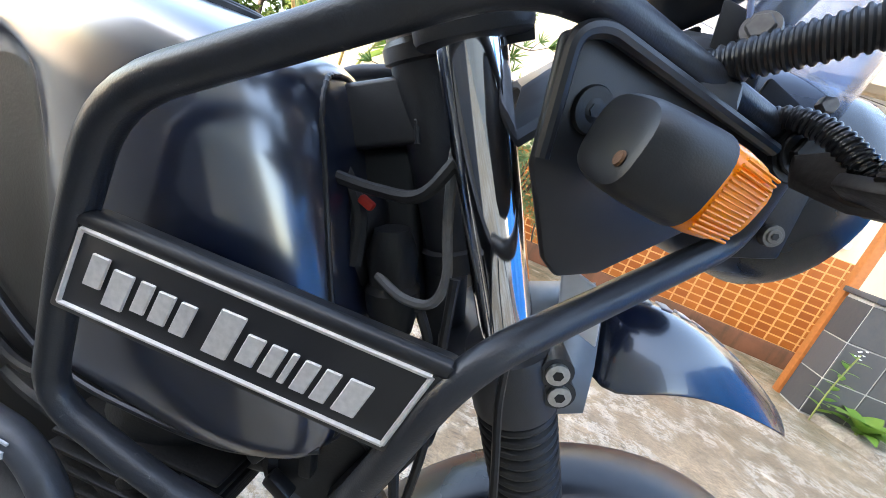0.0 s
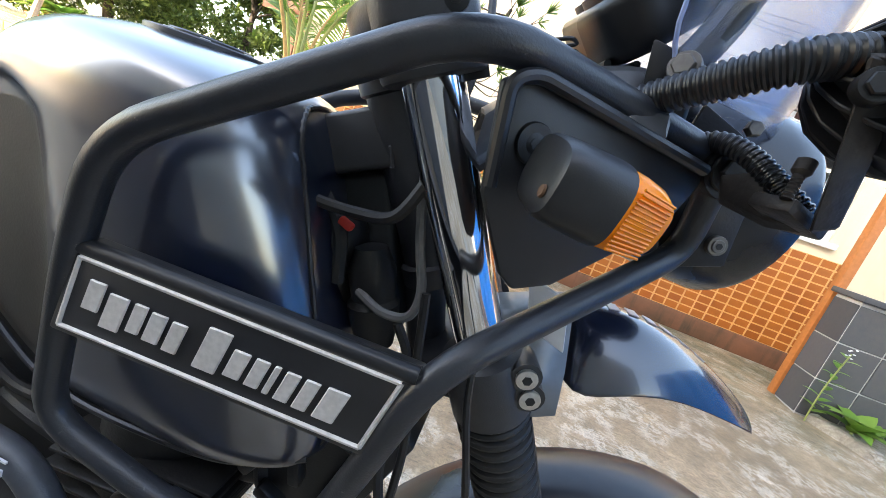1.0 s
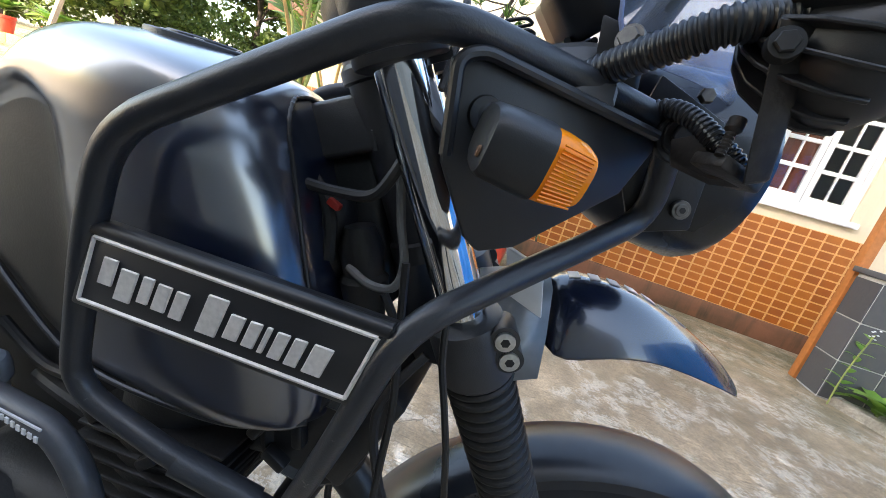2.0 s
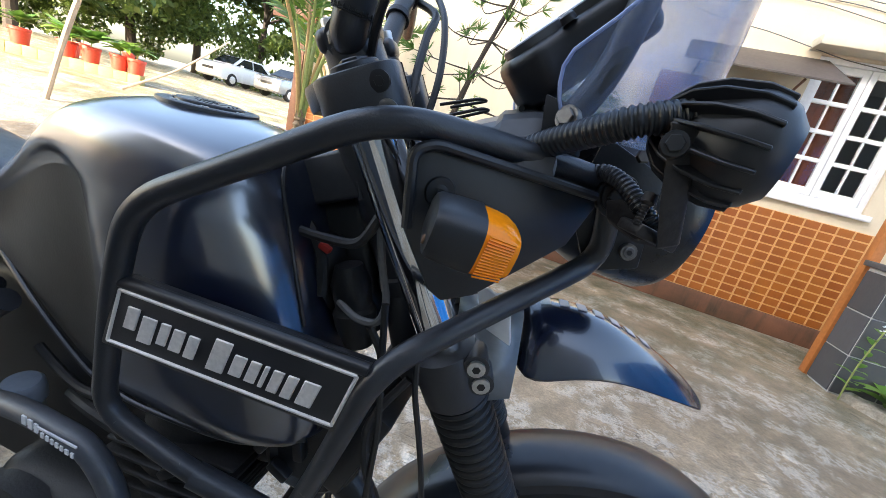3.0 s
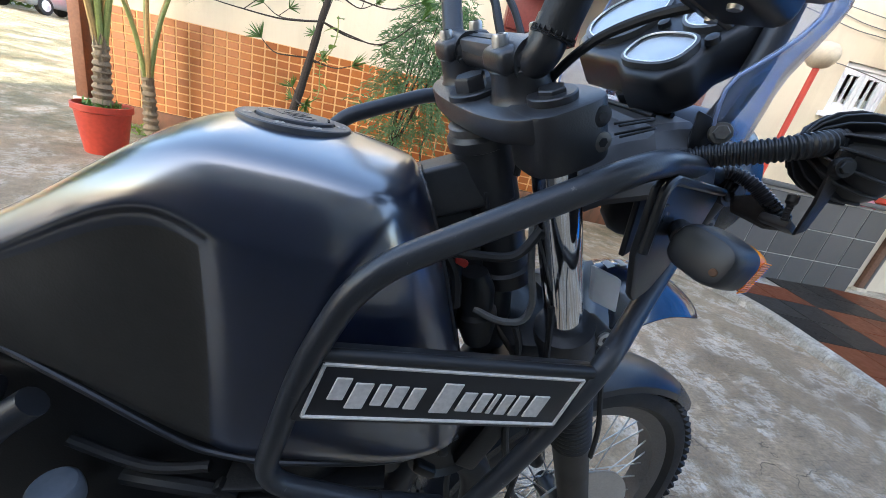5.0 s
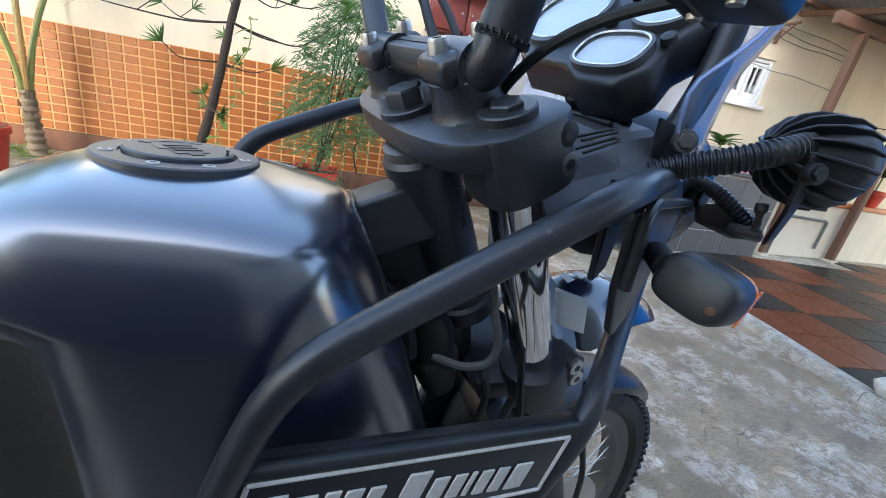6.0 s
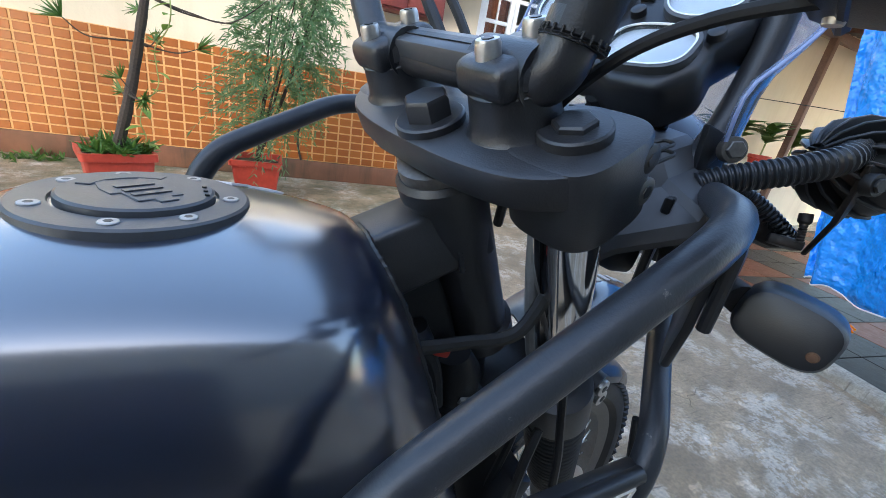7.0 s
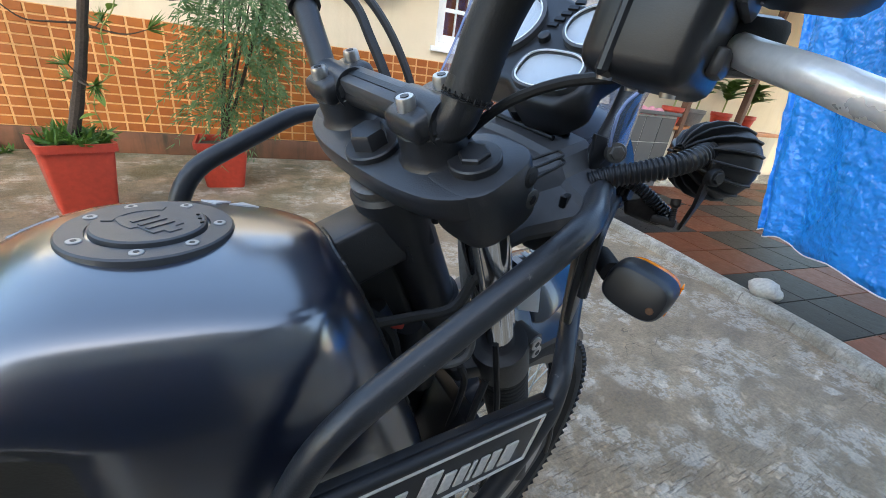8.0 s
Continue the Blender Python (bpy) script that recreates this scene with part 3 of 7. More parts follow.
# sunshade, wall cabinet, bracket, cables on the wall
shade = thing("sunshade", "dark brown sloping sheet sunshade on the house wall", "sunshade", on_wall(3.75, 2.6))
part("sheet", slab([on_wall(3.30, 2.66, 0.002), on_wall(4.50, 2.66, 0.002), on_wall(4.58, 2.36, 0.52), on_wall(3.25, 2.36, 0.52)], (0, 0, 0.02), 0.004), M_SHADE, shade)
for s in (3.3, 4.15):
    part("stay", sweep([on_wall(s + 0.1, 2.22, 0.0), on_wall(s + 0.1, 2.37, 0.44)], 0.012, 8), M_RUSTBEAM, shade)
cab = thing("wall_cabinet", "dark red wooden box cabinet fixed to the cream wall", "cabinet", on_wall(3.55, 1.92))
part("body", wall_box(3.12, 3.93, 1.90, 2.30, 0.002, 0.24, 0.008), M_CABINET, cab)
for s in (3.14, 3.535):
    d = part("door", wall_box(s, s + 0.375, 1.925, 2.275, 0.243, 0.262, 0.005), M_CABINET, cab)
    part("knob", lathe(on_wall(s + (0.33 if s < 3.3 else 0.045), 2.1, 0.262), WALL.to_3x3() @ Vector((0, -1, 0)), [(0, 0.008), (0.012, 0.014), (0.02, 0.010)], 12), M_STEEL, d)
br = thing("wall_hook", "small rusty angle bracket on the wall", "bracket", on_wall(7.65, 2.86))
part("arm", wall_box(7.62, 7.66, 2.86, 2.89, 0.002, 0.26, 0.004), M_RUSTBEAM, br)
part("upright", wall_box(7.615, 7.665, 2.66, 2.855, 0.002, 0.03, 0.004), M_RUSTBEAM, br)
part("brace", sweep([on_wall(7.64, 2.70, 0.02), on_wall(7.64, 2.855, 0.20)], 0.010, 8), M_RUSTBEAM, br)
for k, (z0, z1, dip) in enumerate(((3.32, 2.72, 0.05), (3.28, 2.66, 0.09), (3.36, 2.80, 0.03), (2.95, 2.30, 0.12))):
    pts = [on_wall(3.2 + 0.35 * j, z0 + (z1 - z0) * j / 16 - dip * math.sin(math.pi * j / 16) + 0.012 * math.sin(j * 2.1 + k), 0.015 + 0.012 * k) for j in range(17)]
    tagged(part("wall_cable", sweep(spline(pts, 3), 0.0045, 6), M_CABLE_GREY), "thin dark cable sagging along the cream wall", "cable", "cables on the wall")
tagged(part("wall_cable", sweep(spline([on_wall(2.52 + 0.03 * math.sin(j * 1.3), 2.3 - 0.14 * j, 0.02 + 0.01 * math.sin(j * 2.2)) for j in range(17)], 3), 0.011, 6), M_CABLE), "thick dark cable hanging down the tiled wall", "cable", "cables on the wall")

# post at the end of the tiled wall
post = thing("wooden_post", "brown painted square post beside the tiled wall", "post", on_wall(-1.42, 0, 0.12))
part("shaft", wall_box(-1.485, -1.355, 0.0, 3.0, 0.05, 0.18, 0.006), M_BROWN, post)
part("foot", wall_box(-1.51, -1.335, 0.0, 0.22, 0.025, 0.205, 0.01), M_BEIGE, post)
part("cross_board", wall_box(-1.95, -1.20, 2.08, 2.24, 0.185, 0.215, 0.006), M_BROWN, post)
post2 = thing("orange_post", "orange-brown square post with chipped paint", "post", (2.725, 3.86, 0))
part("shaft", block((0.075, 0.075, 3.1), Matrix.Translation((2.725, 3.86, 1.55)), 0.006), M_ORANGE, post2)
part("collar", block((0.095, 0.095, 0.06), Matrix.Translation((2.725, 3.86, 1.9)), 0.004), M_ORANGE, post2)

# unseen building added behind the camera to close the yard and shade it
w = block((16.6, 3.0, 8.2), Matrix.Translation((-0.3, -6.0, 4.1)))
tagged(part("wall_neighbour", w, M_SUN_BLOCK, smooth=False), "unseen plain grey plaster building added to shade the yard", "building", kind="structure")

# unseen slate wall, added so the tank's side reflects something dark
w = block((2.0, 0.22, 1.60), Matrix.Translation((-1.15, -0.90, 0.80)))
tagged(part("wall_yard", w, M_SLATE, smooth=False), "unseen black slate wall added to darken the tank's reflections", "wall", kind="structure")
# unseen dark ground strip, added to dim what the lower tank mirrors
w = block((2.0, 0.74, 0.05), Matrix.Translation((-1.15, -0.415, -0.010)), 0.008)
tagged(part("soil_strip", w, M_SOIL, smooth=False), "unseen strip of dark soil added to darken reflections in the tank", "soil", kind="structure")


# ---- plants ----
R = random.Random(7)


def leaf(b, at, way, up, length, width, fold=0.25, bend=0.3, rows=4):
    """A pointed leaf with a folded midrib that bends down towards its tip."""
    at, way = Vector(at), Vector(way).normalized()
    side = way.cross(Vector(up))
    side = side.normalized() if side.length > 1e-4 else way.orthogonal().normalized()
    nrm = side.cross(way)
    prev = None
    for k in range(rows + 1):
        t = k / rows
        w = width * math.sin(math.pi * min(0.06 + 0.94 * t, 1) ** 0.8) ** 0.9 * 0.5 if k < rows else 0.0
        c = at + way * length * t + nrm * (-bend * length * t * t)
        row = [b.verts.new(c + side * -w + nrm * w * fold), b.verts.new(c), b.verts.new(c + side * w + nrm * w * fold)] if w > 1e-5 else [b.verts.new(c)]
        if prev:
            if len(row) == 3:
                b.faces.new((prev[0], prev[1], row[1], row[0]))
                b.faces.new((prev[1], prev[2], row[2], row[1]))
            else:
                b.faces.new((prev[0], prev[1], row[0]))
                b.faces.new((prev[1], prev[2], row[0]))
        prev = row
    return b


def rand_dir(lo=-0.2, hi=1.0):
    a, z = R.uniform(0, 6.283), R.uniform(lo, hi)
    c = math.sqrt(max(0, 1 - z * z))
    return Vector((c * math.cos(a), c * math.sin(a), z))


def square_pot(at, top, rim, foot, turn=0.0):
    """Tapered square planter with a thick rolled rim and soil."""
    pot = thing("flower_pot", "red square tapered plastic planter on the concrete", "planter", at, "red planters by the wall")
    M = Matrix.Translation(at) @ Matrix.Rotation(turn, 4, "Z")

    def sq(h, z, r=0.03):
        out = []
        for cx, cy, a0 in ((1, 1, 0), (-1, 1, 90), (-1, -1, 180), (1, -1, 270)):
            for d in (0, 30, 60, 90):
                a = radians(a0 + d)
                out.append(M @ Vector((cx * (h - r) + r * math.cos(a), cy * (h - r) + r * math.sin(a), z)))
        return out

    h, f = rim / 2, foot / 2
    part("body", loft([sq(f, 0.0), sq(f + 0.004, 0.01), sq(h * 0.90, top - 0.07), sq(h * 0.90, top - 0.055), sq(h, top - 0.05), sq(h, top), sq(h - 0.02, top), sq(h - 0.03, top - 0.06)], True, True), M_POT, pot)
    part("soil", loft([sq(h - 0.034, top - 0.055), sq(h * 0.5, top - 0.035)], True, True), M_SOIL, pot)
    return pot


def round_pot(at, top, rim, foot, name="flower_pot", material=None, label="red round plastic flower pot", group="red pots"):
    pot = thing(name, label, "flower pot", at, group)
    r, f = rim / 2, foot / 2
    part("body", lathe(at, (0, 0, 1), [(0, f), (0.01, f + 0.004), (top - 0.06, r * 0.92), (top - 0.05, r), (top, r), (top + 0.002, r - 0.015), (top - 0.05, r - 0.025)], 28), material or M_POT, pot)
    part("soil", lathe(Vector(at) + Vector((0, 0, top - 0.052)), (0, 0, 1), [(0, r - 0.026), (0.012, r * 0.5)], 20), M_SOIL, pot)
    return pot


def palm(at, height, lean, n, label):
    """Young palm: ringed fibrous foot, long stalks, pinnate fronds."""
    p = thing("palm", label, "palm", at, "young palms by the wall")
    at = Vector(at)
    trunk = [at + Vector((lean * t * 0.3, 0, height * t)) for t in (0, 0.2, 0.4, 0.6, 0.8, 1)]
    part("trunk", sweep(spline(trunk, 6), lambda s: 0.075 - 0.022 * s + 0.010 * math.sin(s * 55), 14), M_BARK_PALE, p)
    hb = bmesh.new()
    for k in range(26):
        t = R.uniform(0.25, 1.0)
        a = R.uniform(0, 6.28)
        d = Vector((math.cos(a), math.sin(a), 0))
        q = at + Vector((lean * t * 0.3, 0, height * t)) + d * 0.05
        leaf(hb, q - d * 0.008, d * 0.16 + Vector((0, 0, 1)), d, R.uniform(0.10, 0.20), 0.035, 0.4, -0.05)
    part("fibre", hb, M_BARK_PALE, p, "dry husk blades round the trunk")
    head = trunk[-1]
    for k in range(n):
        a = 6.283 * k / n + R.uniform(-0.3, 0.3)
        d = Vector((math.cos(a), math.sin(a), 0))
        L = R.uniform(1.7, 2.5)
        spread = R.uniform(0.12, 0.5)
        pts = [head + d * (0.03 + spread * L * (0.25 * t + 0.75 * t * t)) + Vector((0, 0, L * (t - 0.25 * t * t * t))) for t in (0, 0.2, 0.4, 0.6, 0.8, 1)]
        path = spline(pts, 5)
        stalk = part("stalk", sweep(path, lambda s: 0.022 * (1 - s) + 0.004, 8), M_STALK if k % 2 else M_STALK_GREEN, p)
        fb = bmesh.new()
        for j in range(13, len(path) - 1):
            t = (path[j + 1] - path[j]).normalized()
            sd = t.cross(d).normalized() if t.cross(d).length > 0.01 else t.orthogonal()
            for sgn in (-1, 1):
                for e in (0.0, 0.5):
                    q = path[j].lerp(path[j + 1], e)
                    leaf(fb, q, sd * sgn + t * R.uniform(0.5, 0.9) + d * 0.15, d + Vector((0, 0, 0.5)), R.uniform(0.28, 0.42), 0.026, 0.3, R.uniform(0.1, 0.5), 3)
        part("frond", fb, M_LEAF_BRIGHT if k % 2 else M_LEAF, p, smooth=False)
    return p


def tuft(b, at, way, n, length, width, spread=0.9):
    for _ in range(n):
        d = (Vector(way).normalized() + rand_dir(-1, 1) * spread).normalized()
        leaf(b, at, d, rand_dir(0.2, 1), length * R.uniform(0.7, 1.1), width, 0.2, R.uniform(-0.15, 0.25), 3)


def weeds(at, radius, n, label, material, tall=0.18):
    w = bmesh.new()
    for _ in range(n):
        a, r = R.uniform(0, 6.28), radius * math.sqrt(R.random())
        q = Vector(at) + Vector((r * math.cos(a), r * math.sin(a), 0))
        for _ in range(5):
            leaf(w, q, rand_dir(0.35, 1.0), rand_dir(0.3, 1), tall * R.uniform(0.4, 1.0), tall * 0.16, 0.2, R.uniform(0.0, 0.5), 3)
    return tagged(part("weeds", w, material, smooth=False), label, "weeds", kind="stuff")


def whorl_tree(at, foot, top):
    """Dark upright trunk with whorls of thin bare branches that end in needle tufts."""
    p = thing("potted_conifer", "dark-stemmed young conifer with bare branches and needle tufts", "tree", at)
    at = Vector(at)
    H = top - foot
    trunk = [at + Vector((0.012 * math.sin(t * 7), 0.01 * math.cos(t * 5), foot + H * t)) for t in (0, 0.15, 0.3, 0.45, 0.6, 0.75, 0.9, 1)]
    part("trunk", sweep(spline(trunk, 5), lambda s: 0.038 - 0.024 * s + 0.002 * math.sin(s * 60), 10), M_BARK, p)
    tb = bmesh.new()
    for level, n, L in ((0.22, 2, 0.30), (0.40, 3, 0.42), (0.55, 6, 0.72), (0.68, 6, 0.66), (0.82, 5, 0.50), (0.97, 5, 0.36)):
        for k in range(n):
            a = 6.283 * k / n + level * 9 + R.uniform(-0.25, 0.25)
            d = Vector((math.cos(a), math.sin(a), 0))
            q = at + Vector((0, 0, foot + H * level))
            ln = L * R.uniform(0.75, 1.1)
            sag = R.uniform(0.05, 0.28)
            pts = [q, q + d * ln * 0.35 + Vector((0, 0, -sag * ln * 0.35)), q + d * ln * 0.7 + Vector((0, 0, -sag * ln * 0.4)), q + d * ln + Vector((0, 0, ln * R.uniform(-0.1, 0.35)))]
            path = spline(pts, 5)
            part("branch", sweep(path, lambda s: 0.0045 * (1 - s) + 0.0026, 6), M_BARK, p)
            tuft(tb, path[-1], path[-1] - path[-3], 26, 0.13, 0.011, 0.75)
            if R.random() < 0.6:
                m = path[len(path) // 2 + 2]
                e = m + Vector((R.uniform(-0.1, 0.1), R.uniform(-0.1, 0.1), R.uniform(0.05, 0.15)))
                part("branch", sweep([m, m.lerp(e, 0.5), e], 0.0032, 5), M_BARK, p)
                tuft(tb, e, e - m, 18, 0.11, 0.010, 0.8)
    part("needles", tb, M_LEAF, p, smooth=False)
    return p


def vine(at, top, label):
    """A thin climbing shoot with rounded pale leaves."""
    p = thing("vine", label, "climbing plant", at)
    at = Vector(at)
    path = spline([at + Vector((0.03 * math.sin(k * 1.9), 0.03 * math.cos(k * 1.3), top * k / 9)) for k in range(10)], 4)
    part("stem", sweep(path, 0.004, 6), M_STALK_GREEN, p)
    for j in range(3, len(path), 2):
        b = bmesh.new()
        d = rand_dir(-0.3, 0.5)
        leaf(b, path[j], d, (0, 0, 1), R.uniform(0.07, 0.11), R.uniform(0.05, 0.075), 0.15, 0.35, 5)
        part("leaf", b, M_LEAF_BRIGHT, p)
    return p


def feathery_bush(at, foot, top, radius):
    """Juniper-like bush: many drooping sprays of fine needles."""
    p = thing("potted_shrub", "feathery grey-green drooping shrub in a red planter", "shrub", at)
    at = Vector(at)
    H = top - foot
    for k in range(6):
        a = k * 1.05 + 0.3
        d = Vector((math.cos(a), math.sin(a), 0))
        pts = [at + Vector((0, 0, foot)), at + d * radius * 0.2 + Vector((0, 0, foot + H * 0.35)), at + d * radius * R.uniform(0.35, 0.6) + Vector((0, 0, foot + H * R.uniform(0.7, 0.95)))]
        part("stem", sweep(spline(pts, 6), lambda s: 0.012 * (1 - s) + 0.003, 7), M_BARK, p)
    nb = bmesh.new()
    for k in range(500):
        t = R.random() ** 0.9
        a = R.uniform(0, 6.28)
        rr = radius * (0.45 + 0.65 * math.sin(math.pi * min(1, 0.22 + 0.75 * t)))
        d = Vector((math.cos(a), math.sin(a), 0))
        r0 = rr * R.uniform(0.05, 0.75)
        q = at + d * r0 + Vector((0, 0, foot + H * (0.12 + 0.85 * t)))
        L = R.uniform(0.16, 0.30)
        droop = R.uniform(0.4, 1.3)
        w = (d + rand_dir(-0.4, 0.6) * 0.7).normalized()
        pts = [q + w * L * s + Vector((0, 0, L * (0.35 * s - droop * s * s))) for s in np.linspace(0, 1, 12)]
        for i in range(1, 12):
            for _ in range(2):
                tt = (pts[i] - pts[i - 1]).normalized()
                leaf(nb, pts[i], tt * 0.9 + rand_dir(-1, 1) * 0.65, rand_dir(-1, 1), R.uniform(0.04, 0.08), 0.0105, 0.0, 0.1, 2)
    part("foliage", nb, M_NEEDLE, p, smooth=False)
    return p


def leaning(plant, foot, lean):
    """Tilts a grown plant along the wall, from its foot up."""
    for ob in plant.children:
        for v in ob.data.vertices:
            v.co.x += lean * max(0.0, v.co.z - foot)


POT1, POT2 = Vector((-1.02, 3.54, 0)), Vector((-0.15, 4.10, 0))
square_pot(POT1, 0.48, 0.41, 0.29, 0.36)
leaning(whorl_tree(POT1, 0.45, 2.25), 0.45, 0.26)
leaning(vine(POT1 + Vector((0.13, -0.06, 0.45)), 1.05, "slender green shoot with rounded leaves in the planter"), 0.0, 0.26)
weeds(POT1 + Vector((0.02, -0.03, 0.46)), 0.17, 55, "fine green weeds in the planter", M_LEAF, 0.15)
square_pot(POT2, 0.39, 0.42, 0.29, -0.05)
leaning(feathery_bush(POT2, 0.36, 1.95, 0.42), 0.36, 0.24)
round_pot(Vector((-2.62, 4.02, 0)), 0.42, 0.44, 0.30, label="red round plastic pot holding a young palm", group="")
palm((-2.62, 4.02, 0.36), 0.55, 0.1, 7, "young palm with ochre stalks in a red pot")
weeds((-2.62, 4.02, 0.38), 0.16, 26, "small weeds in the palm's pot", M_LEAF, 0.12)
palm((-2.76, 5.02, 0.0), 0.62, -0.05, 6, "young palm with fibrous trunk at the wall foot")
weeds(on_wall(0.2, 0.0, 0.25), 0.20, 18, "small weeds at the wall foot", M_LEAF, 0.12)
weeds(on_wall(-0.7, 0.0, 0.25), 0.3, 22, "small weeds at the wall foot", M_LEAF_BRIGHT, 0.10)

# slate planter wall with plants at its foot
sl = block((2.55, 0.26, 1.0), Matrix.Translation((3.97, 3.66, 0.5)), 0.004)
tagged(part("wall_planter", sl, M_SLATE_JOINT, smooth=False), "low wall clad in black slate tiles with pale joints", "low wall", kind="structure")
tagged(part("coping", block((2.61, 0.34, 0.045), Matrix.Translation((3.97, 3.66, 1.025)), 0.006), M_SLATE), "black slate coping on the low wall", "coping", kind="structure")


def broad_plant(at, n, size, label, name="broad_leaf_plant", material=None, stem=0.12):
    p = thing(name, label, "plant", at)
    at = Vector(at)
    part("stem", sweep(spline([at, at + Vector((0.01, 0, stem * 0.5)), at + Vector((0, 0.01, stem))], 4), 0.012, 8), M_STALK_GREEN, p)
    for k in range(n):
        a = k * 2.4 + R.uniform(-0.2, 0.2)
        d = Vector((math.cos(a), math.sin(a), R.uniform(0.35, 1.1)))
        b = bmesh.new()
        leaf(b, at + Vector((0, 0, stem * R.uniform(0.5, 1.0))), d, (0, 0, 1), size * R.uniform(0.7, 1.1), size * 0.42, 0.25, R.uniform(0.2, 0.6), 6)
        part("leaf", b, material or M_LEAF_BRIGHT, p)
    return p


broad_plant((2.98, 3.38, 0.0), 11, 0.30, "glossy broad-leaved green plant at the low wall")
broad_plant((3.16, 3.42, 0.0), 8, 0.22, "smaller broad-leaved green plant at the low wall")
tw = thing("tall_weed", "tall leafy weed with small pale flowers", "weed", (2.72, 3.44, 0))
part("stem", sweep(spline([(2.72, 3.44, 0), (2.70, 3.42, 0.3), (2.74, 3.43, 0.62)], 6), 0.006, 6), M_STALK_GREEN, tw)
for k in range(16):
    b = bmesh.new()
    z = 0.10 + 0.032 * k
    leaf(b, (2.72 + 0.01 * math.sin(k), 3.43, z), (math.cos(k * 2.2), math.sin(k * 2.2), 0.5), (0, 0, 1), R.uniform(0.07, 0.13), 0.05, 0.2, 0.3, 4)
    part("leaf", b, M_LEAF_BRIGHT, tw)
for k in range(7):
    part("flower", lathe((2.735 + 0.02 * math.cos(k * 2), 3.43 + 0.02 * math.sin(k * 2), 0.58 + 0.012 * k), (0, 0, 1), [(0, 0.003), (0.006, 0.010), (0.010, 0.004)], 8), M_HEM, tw)
pole = thing("red_pole", "red painted upright pole with a beige ball on top", "pole", (3.62, 3.70, 1.05))
part("shaft", sweep([(3.62, 3.70, 1.047), (3.64, 3.70, 2.10)], 0.028, 14), M_RED_POLE, pole)
part("ball", lathe((3.64, 3.70, 2.09), (0, 0, 1), [(0, 0.03), (0.02, 0.08), (0.06, 0.115), (0.115, 0.13), (0.17, 0.115), (0.21, 0.08), (0.23, 0.02)], 22), M_BALL, pole)
cl = loft([[Vector((4.45 + 0.06 * i, 3.50 + 0.32 * j / 8, 1.052 + 0.05 * math.sin(i * 1.2) ** 2 * math.sin(j * 0.9 + 0.4) + (0.0 if 1 <= j <= 7 else -0.06))) for j in range(9)] for i in range(9)], False, False)
clo = part("folded_cloth", cl, M_CLOTH_PINK)
tagged(clo, "crumpled pink cloth lying on the low wall", "cloth")
clo.modifiers.new("thick", "SOLIDIFY").thickness = 0.012
round_pot(Vector((4.15, 3.66, 1.047)), 0.22, 0.26, 0.16, "patterned_pot", M_GREYPOT, "grey patterned clay pot on the low wall", "")
broad_plant((4.15, 3.66, 1.23), 12, 0.26, "leafy green plant in a patterned pot", "potted_plant", M_LEAF)

# low beige wall with pots, terrace and kerb
lw = block((3.3, 0.20, 0.76), Matrix.Translation((6.95, 3.80, 0.43)), 0.006)
tagged(part("wall_low", lw, M_BEIGE, smooth=False), "low stained beige plaster wall", "low wall", kind="structure")
tagged(part("coping", block((3.36, 0.26, 0.06), Matrix.Translation((6.95, 3.80, 0.842)), 0.01), M_ORANGE), "orange-brown coping on the low wall", "coping", kind="structure")
for x, r, m, lab in ((5.50, 0.30, M_POT, "red round pot on the low wall"), (6.05, 0.28, M_GREYPOT, "grey ornate pot on the low wall"), (6.75, 0.30, M_POT, "red round pot on the low wall"), (7.5, 0.28, M_POT, "red round pot on the low wall")):
    round_pot(Vector((x, 3.80, 0.873)), 0.24, r, r * 0.65, "flower_pot", m, lab, "pots on the low wall")
    broad_plant((x, 3.80, 1.08), 24, 0.32, "leafy green plant in a pot on the low wall", "potted_plant", M_LEAF_DARK if x < 6 else M_LEAF, 0.42)
pipe = thing("drain_pipe", "thin grey pipe along the low wall", "pipe", (5.8, 3.66, 0.05))
part("tube", sweep(rounded([(5.7, 3.672, 0.06), (5.7, 3.672, 0.62), (6.6, 3.672, 0.60), (6.6, 3.672, 0.2)], 0.05), 0.018, 8), M_CABLE_GREY, pipe)

KERB = [Vector(p) for p in ((2.74, 3.46, 0), (3.08, 2.80, 0), (3.05, 2.10, 0), (2.94, 1.45, 0), (2.73, 0.45, 0), (2.2, -0.5, 0), (1.4, -2.0, 0))]


def beside(pts, d):
    """The line moved sideways by d, to its right."""
    out = []
    for i, p in enumerate(pts):
        t = (pts[min(i + 1, len(pts) - 1)] - pts[max(i - 1, 0)]).normalized()
        out.append(p + Vector((-t.y, t.x, 0)) * d)
    return out


kl = spline(KERB, 8)
ke = loft([[a + Vector((0, 0, -0.05)), a + Vector((0, 0, 0.05 + 0.006 * math.sin(i * 1.7))), a.lerp(c, 0.12) + Vector((0, 0, 0.066 + 0.005 * math.sin(i * 2.3))), c + Vector((0, 0, 0.068)), c + Vector((0, 0, -0.05))] for i, (a, c) in enumerate(zip(kl, beside(kl, 0.11)))], True, True)
tagged(part("kerb", ke, M_KERB, auto=50), "worn pale concrete kerb edging the terrace", "kerb", kind="structure")
inner = beside(kl, 0.112)
te = loft([[p + Vector((0, 0, 0.045)) for p in inner], [Vector((13.0, p.y + 0.35 * (13 - p.x) * 0.2, 0.045)) for p in inner]], False, False)
tagged(part("terrace", te, M_KERB, smooth=False), "pale bedding of the tiled terrace floor", "floor", kind="structure")
stone = bmesh.new()
